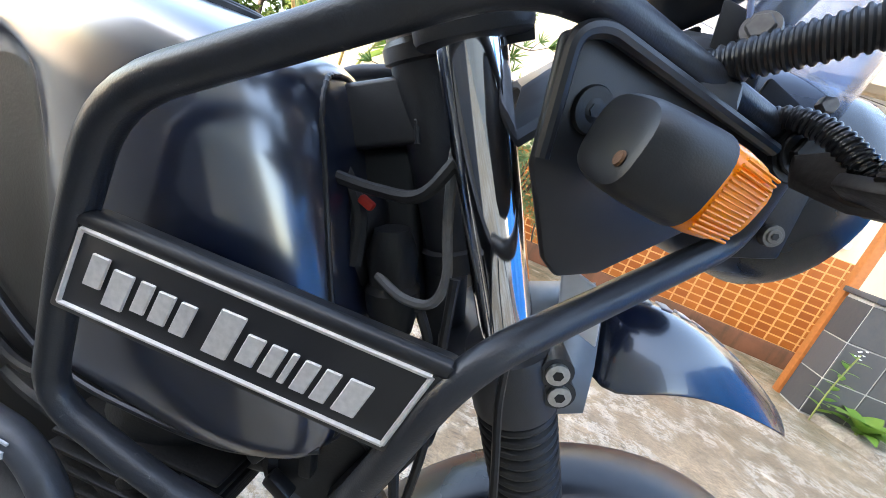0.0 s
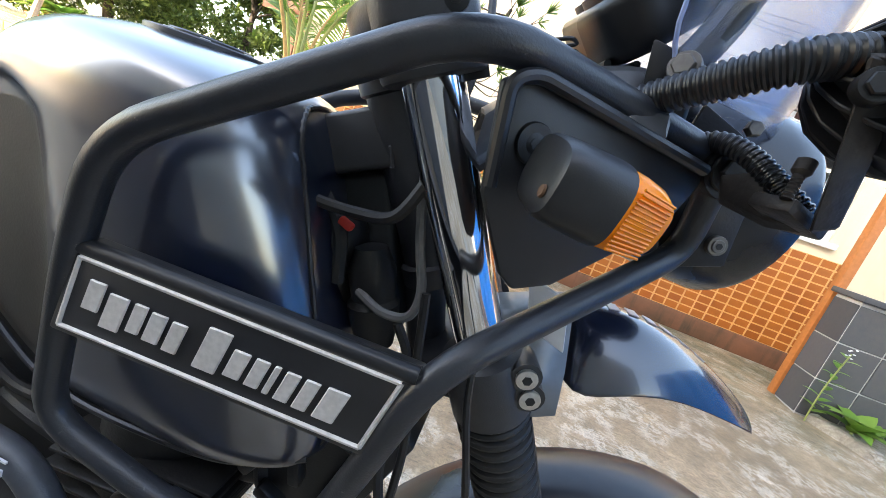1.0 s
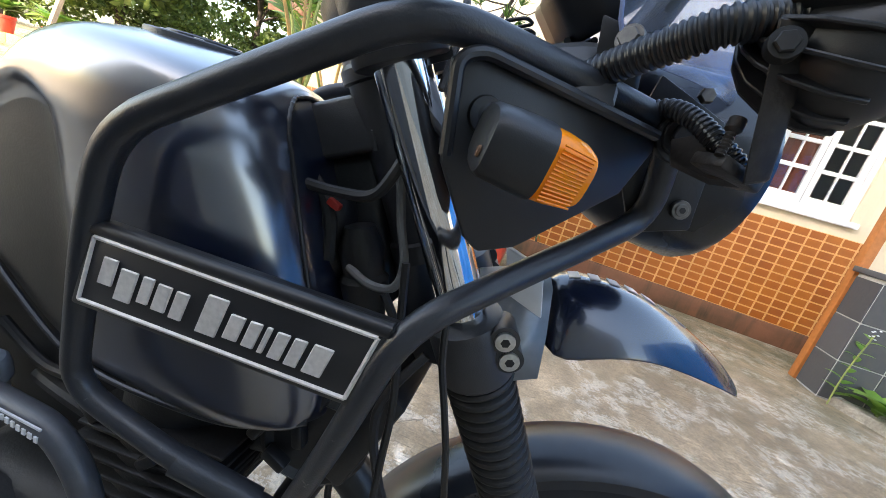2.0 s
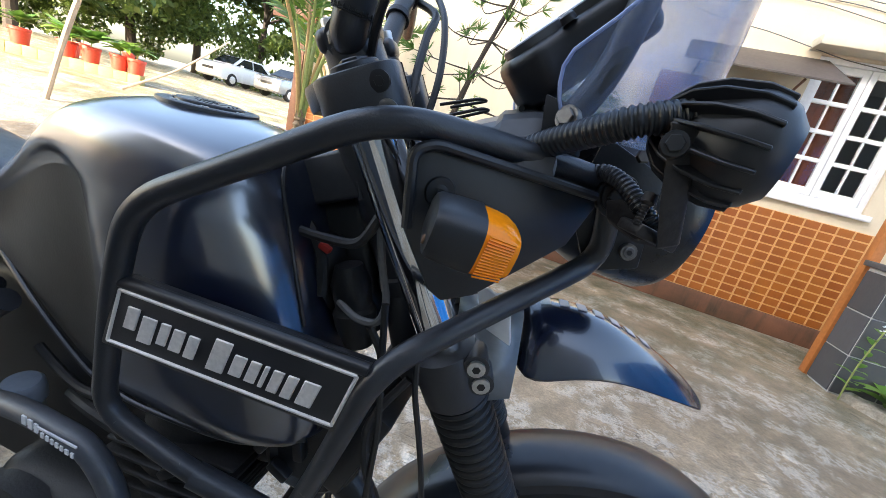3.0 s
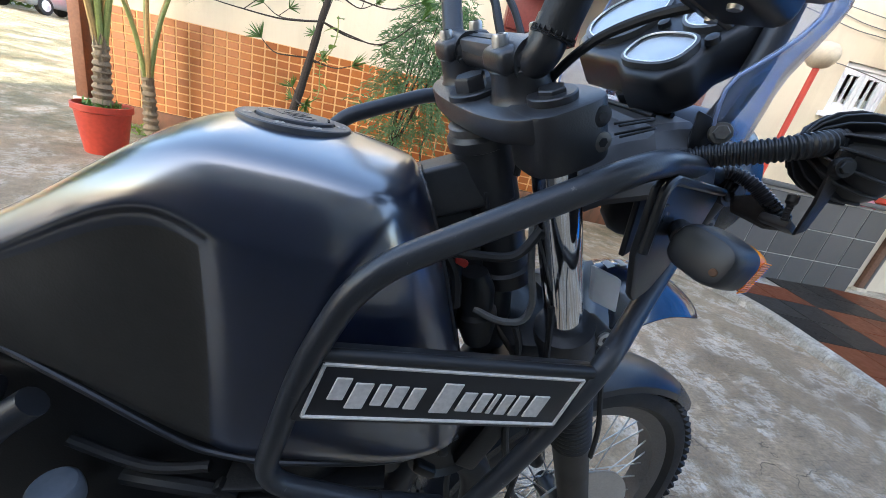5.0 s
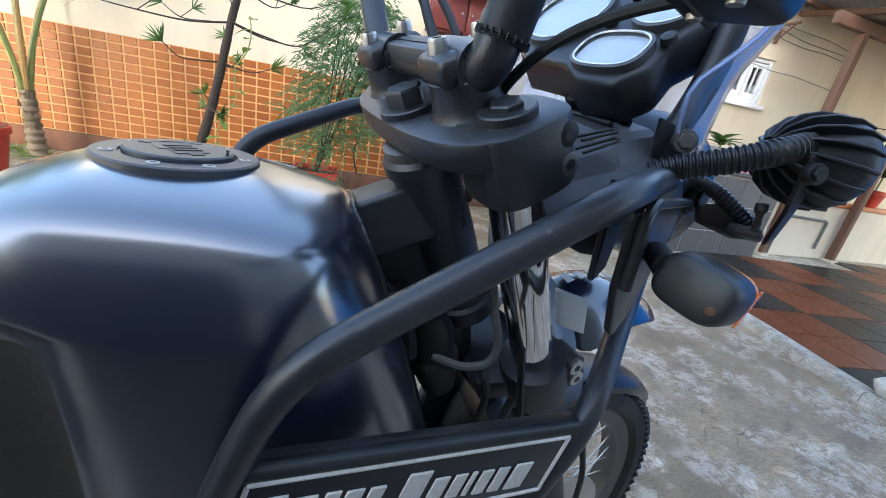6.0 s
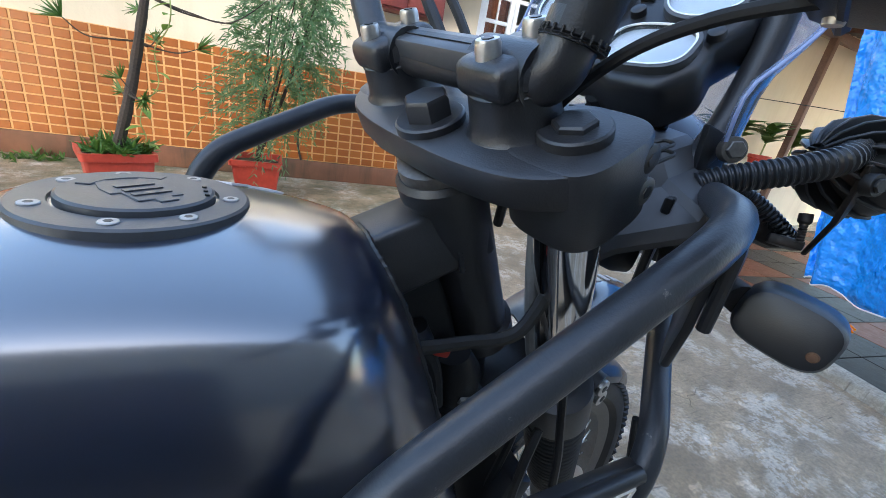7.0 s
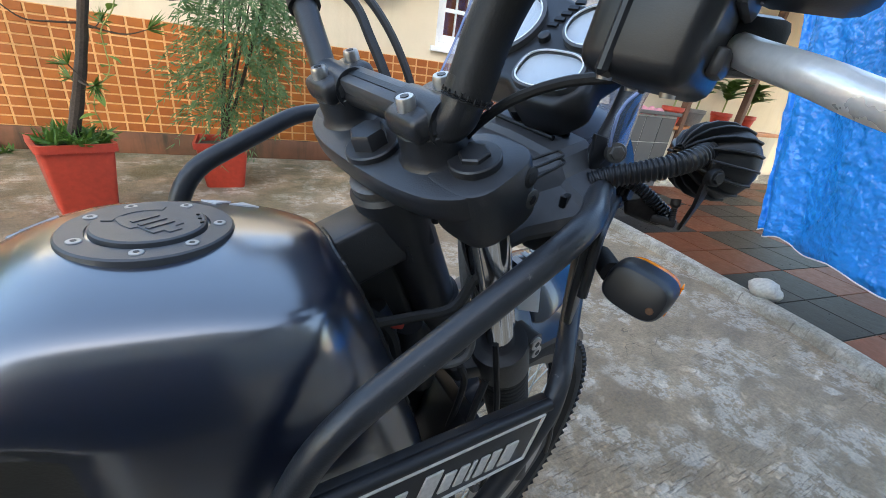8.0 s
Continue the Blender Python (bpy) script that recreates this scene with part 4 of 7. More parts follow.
bmesh.ops.create_icosphere(stone, subdivisions=3, radius=0.100)
for v in stone.verts:
    v.co *= 1 + 0.30 * noise.noise(v.co * 11) + 0.12 * noise.noise(v.co * 30)
    v.co.z *= 0.75
bmesh.ops.translate(stone, verts=stone.verts, vec=(3.03, 1.08, 0.110))
tagged(part("stone", stone, M_STONE, auto=60), "rough pale lump of stone on the terrace edge", "stone")

# blue tarpaulin
tarp = thing("tarpaulin", "bright blue wrinkled plastic tarpaulin hanging from a line", "tarpaulin", (3.1, 0.6, 0.35))
LINE = spline([(3.52, 1.48, 0), (3.42, 1.24, 0), (3.05, 0.58, 0), (2.74, -0.12, 0), (2.5, -0.75, 0)], 22)
tr = []
for j in range(57):
    z = 0.36 + 2.1 * j / 56
    row = []
    for i, p in enumerate(LINE):
        t = (LINE[min(i + 1, len(LINE) - 1)] - LINE[max(i - 1, 0)]).normalized()
        side = Vector((-t.y, t.x, 0))
        f = 0.030 * math.sin(i * 0.30 + 0.4 * math.sin(z * 2)) + 0.020 * noise.noise(Vector((i * 0.20, z * 3.0, 1))) + 0.02 * noise.noise(Vector((i * 0.06, z * 1.1, 5))) - 0.020 * abs(noise.noise(Vector((i * 0.30 + z * 2, z * 6.0, 9)))) - 0.010 * abs(noise.noise(Vector((i * 0.55, z * 11.0 - i * 0.2, 3))))
        row.append(p + side * (f + 0.05 * (1.4 - z) * 0.15) + Vector((0, 0.20 * (z - 0.36), z + (0.02 * math.sin(i * 0.4) if j == 0 else 0))))
    tr.append(row)
sheet = part("sheet", loft(tr, False, False), M_TARP, tarp, auto=180)
sheet.modifiers.new("thick", "SOLIDIFY").thickness = 0.003
part("hem", sweep([p + Vector((0, 0, -0.004)) for p in tr[0]], 0.006, 6), M_HEM, tarp, "white stitched lower hem")
part("line", sweep([tr[-1][0] + Vector((0.3, 0.8, 0.05)), tr[-1][0], tr[-1][len(LINE) // 2], tr[-1][-1], tr[-1][-1] + Vector((-0.3, -0.7, 0.05))], 0.007, 6), M_CABLE, tarp)
for x, y, z0, z1, wd, m, lab in ((6.3, 2.75, 1.05, 1.75, 0.5, M_CLOTH_RED, "dark red cloth drying on a line"), (6.9, 2.5, 0.95, 1.75, 0.35, M_CLOTH_RED, "dark red cloth drying on a line")):
    rows2 = [[Vector((x + wd * (i / 14), y - 0.3 * wd * i / 14 + 0.02 * math.sin(i * 1.3) * (1.2 - j / 6), z0 + (z1 - z0) * j / 6)) for i in range(15)] for j in range(7)]
    cth = tagged(part("hanging_cloth", loft(rows2, False, False), m, auto=180), lab, "cloth", "washing on the line")
    cth.modifiers.new("thick", "SOLIDIFY").thickness = 0.006
tagged(part("clothes_line", sweep(spline([(5.62, 3.70, 1.80), (6.2, 2.85, 1.765), (7.3, 2.35, 1.75), (9.0, 1.6, 1.82)], 5), 0.005, 6), M_CABLE), "thin dark clothes line tied to a porch post", "clothes line")

# porch: posts, beams and corrugated roof
for x, y in ((5.62, 3.70), (6.95, 3.62), (9.0, 1.5)):
    pp = thing("porch_post", "rust-brown square porch post", "post", (x, y, 0), "porch posts")
    part("shaft", block((0.09, 0.09, 2.74), Matrix.Translation((x, y, 1.37)), 0.006), M_RUSTBEAM, pp)
    part("foot", block((0.15, 0.15, 0.08), Matrix.Translation((x, y, 0.04)), 0.008), M_BEIGE, pp)
roof = thing("porch_roof", "weathered corrugated metal porch roof on rust-brown rafters", "roof", (7.5, 3.0, 2.8))
part("beam", block((6.2, 0.08, 0.12), Matrix.Translation((8.2, 3.70, 2.80)), 0.006), M_RUSTBEAM, roof)
for x in (5.62, 6.6, 7.6, 8.6):
    part("rafter", sweep([(x, 4.55, 3.06), (x, 1.2, 2.70)], 0.04, 4), M_RUSTBEAM, roof)
for y in (4.2, 3.2, 2.2, 1.4):
    part("batten", block((6.0, 0.05, 0.04), Matrix.Translation((8.2, y, 3.105 - (4.55 - y) * 0.1075)), 0.004), M_RUSTBEAM, roof)
cor = loft([[Vector((5.25 + 0.025 * i, y, z + 0.017 * math.sin(i * 2 * math.pi / 6))) for i in range(241)] for y, z in ((4.62, 3.17), (3.0, 2.995), (1.0, 2.78))], False, False)
sh = part("corrugated_sheet", cor, M_ROOF, roof, auto=180)
sh.modifiers.new("thick", "SOLIDIFY").thickness = 0.002


# ---- far yard ----
def leaf_cloud(name, centres, count, size, material, parent=None, flat=0.8):
    """Many loose leaves round the given clump centres (x, y, z, radius)."""
    rs = np.random.RandomState(len(centres) * 7 + count)
    c = np.array(centres)[rs.randint(0, len(centres), count)]
    d = rs.normal(size=(count, 3))
    d /= np.linalg.norm(d, axis=1)[:, None]
    p = c[:, :3] + d * (c[:, 3:4] * (0.35 + 0.75 * rs.rand(count, 1) ** 0.5)) * np.array([1, 1, flat])
    u = rs.normal(size=(count, 3))
    u /= np.linalg.norm(u, axis=1)[:, None]
    w = np.cross(u, rs.normal(size=(count, 3)))
    w /= np.linalg.norm(w, axis=1)[:, None]
    s = size * (0.6 + 0.8 * rs.rand(count, 1))
    q = np.stack([p - u * s, p + w * s * 0.45, p + u * s, p - w * s * 0.45], 1).reshape(-1, 3)
    at = ORG[parent.name] if parent else Vector((0, 0, 0))
    q -= np.array(at)
    me = bpy.data.meshes.new(name)
    me.from_pydata(q.tolist(), [], np.arange(count * 4).reshape(-1, 4).tolist())
    me.materials.append(material)
    ob = new(name, me)
    if parent:
        ob.parent = parent
    ORG[ob.name] = at
    return ob


def tree(at, height, crown, n, label, size=0.22, trunk_r=0.22):
    at = Vector((at[0], at[1], ground_z(*at)))
    t = thing("tree", label, "tree", at, "trees beyond the yard")
    forks = [at + Vector((R.uniform(-0.2, 0.2), R.uniform(-0.2, 0.2), height * k / 4)) for k in range(4)]
    part("trunk", sweep(spline(forks, 5), lambda s: trunk_r * (1.25 - 0.75 * s), 10), M_BARK, t)
    clumps = []
    for k in range(9):
        a = k * 2.4 + R.random()
        f = R.uniform(0.4, 0.75)
        q = forks[2].lerp(forks[3], R.random())
        e = at + Vector((math.cos(a) * crown * f, math.sin(a) * crown * f, height * R.uniform(0.55, 1.0)))
        part("limb", sweep(spline([q, q.lerp(e, 0.5) + Vector((0, 0, 0.3)), e], 5), lambda s: trunk_r * 0.45 * (1 - 0.8 * s), 7), M_BARK, t)
        for _ in range(4):
            o = rand_dir(-0.8, 0.9) * crown * R.uniform(0.1, 0.45)
            clumps.append((*(e + o), crown * R.uniform(0.16, 0.34)))
    for _ in range(8):
        o = Vector((R.uniform(-1, 1), R.uniform(-1, 1), 0)) * crown
        clumps.append((*(at + o + Vector((0, 0, height * R.uniform(0.28, 0.5)))), crown * R.uniform(0.15, 0.28)))
    leaf_cloud("crown", clumps, n, size, M_TREE, t)
    return t


for x, y, h, c in ((-12.5, 23.5, 7.5, 3.8), (-16.5, 25.0, 8.5, 4.2), (-20.5, 25.0, 8, 4.2), (-25.0, 24.0, 8.5, 4.5), (-23.5, 18.5, 7.5, 4.0), (-27.0, 15.0, 8, 4.4), (-22.0, 12.5, 7.0, 3.6), (-17.5, 9.3, 6.5, 3.4), (-24, 8.5, 8, 4.2), (-30, 20, 9, 5)):
    tree((x, y), h, c, 5200, "leafy green tree in sunlight behind the yard")
under = []
for k in range(46):
    a = k / 45
    x, y = -30 + 20 * a + R.uniform(-0.6, 0.6), 11 + 15 * a + R.uniform(-0.8, 0.8)
    x -= 3.5 * math.sin(a * 3.1)
    under.append((x, y, ground_z(x, y) + R.uniform(0.2, 2.4), R.uniform(0.5, 1.1)))
tagged(leaf_cloud("undergrowth", under, 16000, 0.13, M_TREE), "dense sunlit shrubs behind the parked cars", "shrubs", kind="stuff")


def car(at, turn, paint, label):
    """Small parked car: body, cabin with dark glass, wheels, lamps."""
    c = thing("car", label, "car", (0, 0, 0), "parked cars")
    body = [(-1.85, 0.32), (-1.88, 0.62), (-1.80, 0.86), (-1.55, 0.93), (-0.95, 0.97), (0.95, 0.98), (1.60, 0.95), (1.82, 0.80), (1.86, 0.45), (1.80, 0.28), (-1.75, 0.24)]
    b = slab([Vector((x, -0.78, z)) for x, z in body], (0, 1.56, 0), 0.07, 3)
    part("body", b, paint, c, auto=50)
    cabin = [(-1.10, 0.96, 0.70), (-0.50, 1.40, 0.58), (0.85, 1.45, 0.58), (1.62, 0.97, 0.68)]
    roof_b = loft([[Vector((x, -w, z)) for x, z, w in cabin], [Vector((x, w, z)) for x, z, w in cabin]], True, True)
    bmesh.ops.bevel(roof_b, geom=roof_b.edges[:], offset=0.05, segments=2, affect="EDGES")
    part("cabin", roof_b, paint, c, auto=50)
    for sgn in (-1, 1):
        for x0, x1, x2, x3 in ((-0.92, -0.42, 0.10, 0.10), (0.18, 0.18, 0.72, 1.18)):
            g4 = [Vector((x0, sgn * 0.692, 1.00)), Vector((x1, sgn * 0.603, 1.36)), Vector((x2, sgn * 0.603, 1.37)), Vector((x3, sgn * 0.692, 1.00))]
            part("side_window", slab(g4, (0, sgn * 0.012, 0.003)), M_CAR_GLASS, c, smooth=False)
        part("headlamp", block((0.10, 0.32, 0.16), Matrix.Translation((-1.80, sgn * 0.58, 0.74)) @ Matrix.Rotation(radians(12), 4, "Y"), 0.03), M_GLASS_LAMP, c)
        part("tail_lamp", block((0.08, 0.20, 0.28), Matrix.Translation((1.79, sgn * 0.64, 0.78)), 0.03), M_RED, c)
        part("mirror", block((0.09, 0.16, 0.11), Matrix.Translation((-0.72, sgn * 0.84, 1.02)), 0.03), paint, c)
        for x in (-1.18, 1.15):
            wh = part("wheel", lathe((x, sgn * 0.62, 0.29), (0, sgn, 0), [(0, 0.20), (0, 0.27), (0.03, 0.29), (0.16, 0.29), (0.185, 0.27), (0.19, 0.20)], 28), M_RUBBER, c)
            part("rim", lathe((x, sgn * 0.80, 0.29), (0, sgn, 0), [(0, 0.20), (0.008, 0.20), (0.02, 0.06), (0.03, 0.04)], 20), M_ALU, wh)
    part("windscreen", slab([Vector((-1.045, -0.60, 1.01)), Vector((-1.045, 0.60, 1.01)), Vector((-0.56, 0.50, 1.37)), Vector((-0.56, -0.50, 1.37))], (-0.014, 0, 0.017)), M_CAR_GLASS, c, smooth=False)
    part("rear_window", slab([Vector((1.54, -0.58, 1.02)), Vector((1.54, 0.58, 1.02)), Vector((0.97, 0.50, 1.39)), Vector((0.97, -0.50, 1.39))], (0.012, 0, 0.017)), M_CAR_GLASS, c, smooth=False)
    part("grille", block((0.05, 0.70, 0.12), Matrix.Translation((-1.86, 0, 0.62)), 0.02), M_BLACK, c)
    part("bumper", block((0.10, 1.50, 0.20), Matrix.Translation((-1.83, 0, 0.40)), 0.04, 3), paint, c)
    part("plate", block((0.02, 0.42, 0.10), Matrix.Translation((-1.89, 0, 0.42)), 0.004), M_WHITE, c)
    c.matrix_basis = Matrix.Translation((at[0], at[1], ground_z(*at))) @ Matrix.Rotation(turn, 4, "Z")
    return c


car((-16.2, 18.4), radians(86), M_CAR_WHITE, "white hatchback parked in the sunlit yard")
car((-12.9, 18.4), radians(84), M_CAR_SILVER, "silver hatchback parked in the sunlit yard")
car((-11.3, 20.5), radians(80), M_CAR_RED, "red car parked beyond the palms")
gp2 = thing("gate_post", "pale upright timber post beside the silver car", "post", (-9.9, 15.5, ground_z(-9.9, 15.5)))
part("shaft", sweep([(-9.9, 15.5, ground_z(-9.9, 15.5)), (-9.85, 15.5, 3.2)], 0.09, 10), M_POLE_WOOD, gp2)

# row of pots on a mossy brick edge, with a leaning pole
edge_a, edge_b = Vector((-11.2, 6.0, 0)), Vector((-9.1, 7.4, 0))
brick_edge = thing("brick_edge", "low mossy brick edging under a row of pots", "edging", (-10.2, 6.7, ground_z(-10.2, 6.7)))
for k in range(11):
    p = edge_a.lerp(edge_b, k / 10)
    part("brick", block((0.262, 0.25, 0.26), Matrix.Translation((p.x, p.y, ground_z(p.x, p.y) + 0.07)) @ Matrix.Rotation(radians(33 + R.uniform(-5, 5)), 4, "Z"), 0.015), M_MOSSBRICK, brick_edge)
for k, (u, size, n) in enumerate(((0.02, 0.42, 16), (0.22, 0.40, 14), (0.52, 0.50, 18), (0.68, 0.60, 20), (0.88, 0.45, 16), (1.0, 0.40, 14))):
    p = edge_a.lerp(edge_b, u)
    z = ground_z(p.x, p.y) + 0.193
    round_pot(Vector((p.x, p.y, z)), 0.32, 0.36, 0.26, label="red round pot on the mossy brick edge", group="red pots in the far yard")
    broad_plant((p.x, p.y, z + 0.28), n, size, "leafy potted plant in sunlight", "potted_plant", (M_LEAF_BRIGHT, M_LEAF)[k % 2], 0.2)
for x, y in ((-14.2, 11.2), (-13.0, 9.0), (-12.2, 8.2)):
    z = ground_z(x, y)
    round_pot(Vector((x, y, z)), 0.34, 0.38, 0.27, label="red round pot standing in the far yard", group="red pots in the far yard")
    broad_plant((x, y, z + 0.30), 16, 0.5, "leafy potted plant in sunlight", "potted_plant", M_LEAF_BRIGHT, 0.25)
z = ground_z(-6.8, 4.3)
tagged(part("leaning_pole", sweep(spline([(-6.8, 4.3, z), (-6.75, 4.6, z + 1.2), (-6.6, 5.0, z + 2.6)], 5), 0.04, 8), M_POLE_WOOD), "bare wooden pole leaning in the yard", "pole")
z = ground_z(-8.2, 6.4)
tagged(part("dead_branch", sweep(spline([(-8.2, 6.4, z + 0.01), (-8.0, 7.4, z + 0.6), (-7.9, 8.6, z + 1.5)], 5), lambda s: 0.03 - 0.015 * s, 7), M_POLE_WOOD), "dry branch propped among the plants", "branch")
# ---- motorcycle ----
CY = 0.397
bike = thing("motorcycle", "matte blue-black touring motorcycle with tubular tank guards parked on concrete", "motorcycle", (-0.3, CY, 0))
STEM = Vector((-0.076, 0.401, 1.150))
LAT = Vector((-0.24, 0.965, 0.085)).normalized()
FK = Vector((0.439, 0.235, -0.867)).normalized()
FWD = LAT.cross(-FK).normalized()
UP = FWD.cross(LAT).normalized()
SM = Matrix((FWD, LAT, UP)).transposed().to_4x4()
SM.translation = STEM


def st(f, l, u):
    """A place in the steering head's frame: ahead, to its left, up."""
    return SM @ Vector((f, l, u))


def hexbolt(at, way, r, h, name, material, parent, washer=0.0, label="", socket=False):
    b = lathe(at, way, [(0, r), (h * 0.85, r), (h, r * 0.88)], 6 if not socket else 18)
    ob = part(name, b, material, parent, label)
    at, way = Vector(at), Vector(way).normalized()
    if washer:
        part("washer", lathe(at - way * 0.0005, way, [(-0.003, washer), (0.0025, washer), (0.0035, washer * 0.94)], 28), material, ob)
    if socket:
        part("hex_socket", lathe(at + way * (h - 0.0035), way, [(0, r * 0.5), (0.004, r * 0.5)], 6), M_BLACK, ob, "dark hexagonal socket")
    return ob


# fuel tank: stations of (x, lean, [half width, height] from the top down)
def tank_section(x, lean, pts):
    top = pts[0][1]
    right = [Vector((x + lean * (top - z), CY - y, z)) for y, z in pts]
    left = [Vector((x + lean * (top - z), CY + y, z)) for y, z in pts[1:-1]]
    return right + left[::-1]


TANK = [
    (-0.487, 0.0, 0.950, (0.024, 0.947), (0.040, 0.936), (0.044, 0.925), 0.000, (0.042, 0.905), (0.038, 0.886), 0.872),
    (-0.470, 0.0, 0.967, (0.030, 0.963), (0.050, 0.951), (0.055, 0.940), 0.003, (0.058, 0.905), (0.050, 0.880), 0.864),
    (-0.410, 0.0, 1.006, (0.038, 1.001), (0.062, 0.987), (0.068, 0.973), 0.007, (0.075, 0.905), (0.066, 0.871), 0.850),
    (-0.360, 0.0, 1.045, (0.048, 1.039), (0.078, 1.020), (0.084, 1.006), 0.010, (0.086, 0.915), (0.076, 0.852), 0.830),
    (-0.320, 0.0, 1.076, (0.055, 1.068), (0.092, 1.045), (0.096, 1.030), 0.012, (0.090, 0.920), (0.080, 0.829), 0.806),
    (-0.285, 0.0, 1.095, (0.060, 1.086), (0.100, 1.056), (0.103, 1.039), 0.013, (0.091, 0.920), (0.082, 0.808), 0.790),
    (-0.258, 0.0, 1.101, (0.063, 1.091), (0.106, 1.058), (0.107, 1.028), 0.010, (0.089, 0.920), (0.081, 0.797), 0.784),
    (-0.243, 0.0, 1.102, (0.064, 1.092), (0.108, 1.058), (0.109, 1.026), 0.000, (0.093, 0.920), (0.082, 0.792), 0.780),
    (-0.190, 0.05, 1.102, (0.070, 1.090), (0.111, 1.056), (0.112, 1.030), 0.000, (0.098, 0.930), (0.083, 0.792), 0.780),
    (-0.150, 0.16, 1.098, (0.072, 1.082), (0.108, 1.050), (0.110, 1.026), 0.000, (0.101, 0.930), (0.086, 0.794), 0.784),
    (-0.128, 0.28, 1.093, (0.056, 1.079), (0.090, 1.047), (0.096, 1.020), 0.000, (0.093, 0.930), (0.078, 0.800), 0.790),
    (-0.104, 0.42, 1.084, (0.026, 1.078), (0.044, 1.058), (0.049, 1.025), 0.000, (0.052, 0.930), (0.044, 0.812), 0.800),
]
rings = []
for x, lean, top, c1, c2, rim, inset, mid, low, bot in TANK:
    shoulder = (c1[0] + 0.70 * (c2[0] - c1[0]), c1[1] - 0.27 * (c1[1] - c2[1]))
    pts = [(0, top), c1, shoulder, c2, rim, (rim[0] - inset, rim[1] - 0.008), (mid[0] - inset, mid[1]), (low[0] - inset * 0.4, low[1]), (low[0] * 0.55, bot), (0, bot)]
    rings.append(tank_section(x, lean, pts))
tb = loft(rings)
crease = tb.edges.layers.float.new("crease_edge")
nr = len(rings[0])
hard = {1: 0.05, 2: 0.15, 3: 0.2, 4: 0.2, 5: 0.3, 7: 0.75}
tb.verts.ensure_lookup_table()
for i in range(len(rings) - 1):
    for k, c in hard.items():
        for kk in (k, nr - k):
            e = tb.edges.get((tb.verts[i * nr + kk], tb.verts[(i + 1) * nr + kk]))
            if e:
                e[crease] = c
# satin knee hollows
tb.verts.index_update()
for f in tb.faces:
    ks = [min(v.index % nr, nr - v.index % nr) for v in f.verts]
    if min(ks) >= 5 and max(ks) <= 7 and len(f.verts) == 4 and 1 <= min(v.index // nr for v in f.verts) and max(v.index // nr for v in f.verts) <= 6:
        f.material_index = 1
tank = part("fuel_tank", tb, M_TANK, bike, "matte blue-black fuel tank with a hollow for the knee", auto=180)
tank.data.materials.append(M_KNEE)
sub = tank.modifiers.new("round", "SUBSURF")
sub.levels = sub.render_levels = 3
# seam lip along the tank's lower rim and front edge
lip = [(-0.44, CY - 0.055, 0.876), (-0.36, CY - 0.075, 0.851), (-0.32, CY - 0.079, 0.828), (-0.285, CY - 0.080, 0.806), (-0.258, CY - 0.080, 0.794), (-0.20, CY - 0.083, 0.789), (-0.108, CY - 0.080, 0.793), (-0.060, CY - 0.072, 0.800), (-0.02, CY - 0.057, 0.812)]
part("tank_seam", sweep(spline(lip, 8), 0.0030, 8), M_PLASTIC, tank)
# places on the finished tank surface
tank_shape = tank.evaluated_get(bpy.context.evaluated_depsgraph_get())


def on_tank(x, y):
    hit, at, normal, _ = tank_shape.ray_cast(Vector((x, y, 2.0)) - ORG[tank.name], Vector((0, 0, -1)))
    return at + ORG[tank.name], normal


def laid(p):
    """The nearest place on the tank's surface."""
    hit, at, normal, _ = tank_shape.closest_point_on_mesh(Vector(p) - ORG[tank.name])
    return at + ORG[tank.name] + normal * 0.0005


seam = [laid(p) for p in spline([(-0.104, CY + 0.03, 1.080), (-0.104, CY - 0.012, 1.083), (-0.102, CY - 0.030, 1.074), (-0.093, CY - 0.044, 1.052), (-0.078, CY - 0.048, 1.020), (-0.058, CY - 0.051, 0.970), (-0.040, CY - 0.052, 0.930)], 10)]
part("front_seam", sweep(seam, lambda q: 0.0022 + 0.0004 * math.sin(q * 130), 8), M_PLASTIC, tank, "welded front seam")
# filler cap
CK = 0.81
around = [on_tank(-0.222 + 0.046 * math.cos(q), 0.394 + 0.046 * math.sin(q))[0] for q in np.linspace(0, 2 * math.pi, 17)[:-1]]
CAP = Vector((-0.222, 0.394, sum(p.z for p in around) / 16 - 0.0006))
slope = sum((p.z - CAP.z) * (p.x - CAP.x) for p in around) / sum((p.x - CAP.x) ** 2 for p in around)
cu = Vector((-slope, -0.01, 1)).normalized()
cap = part("fuel_cap", lathe(CAP, cu, [(d, r * CK) for d, r in ((-0.006, 0.058), (0, 0.058), (0.0035, 0.0575), (0.0045, 0.056), (0.0045, 0.0405), (0.0025, 0.0400), (0.0025, 0.0385), (0.0065, 0.0380), (0.0075, 0.0365))], 56), M_CAP, tank, "black screwed filler cap with a raised plain emblem")
for a in (-53, -2, -95, -153, 112, 62, 150):
    q = Vector((math.cos(radians(a)), math.sin(radians(a)), 0))
    q = CAP + (q - cu * q.dot(cu)) * 0.0470 * CK + cu * 0.0045
    s = part("cap_screw", lathe(q, cu, [(-0.001, 0.0038), (0.0004, 0.0038), (0.0008, 0.0034), (0.0008, 0.0018)], 14), M_ALU_DULL, cap, "bright worn screw")
    part("screw_socket", lathe(q, cu, [(0.0006, 0.0019), (0.0009, 0.0017)], 6), M_BLACK, s)
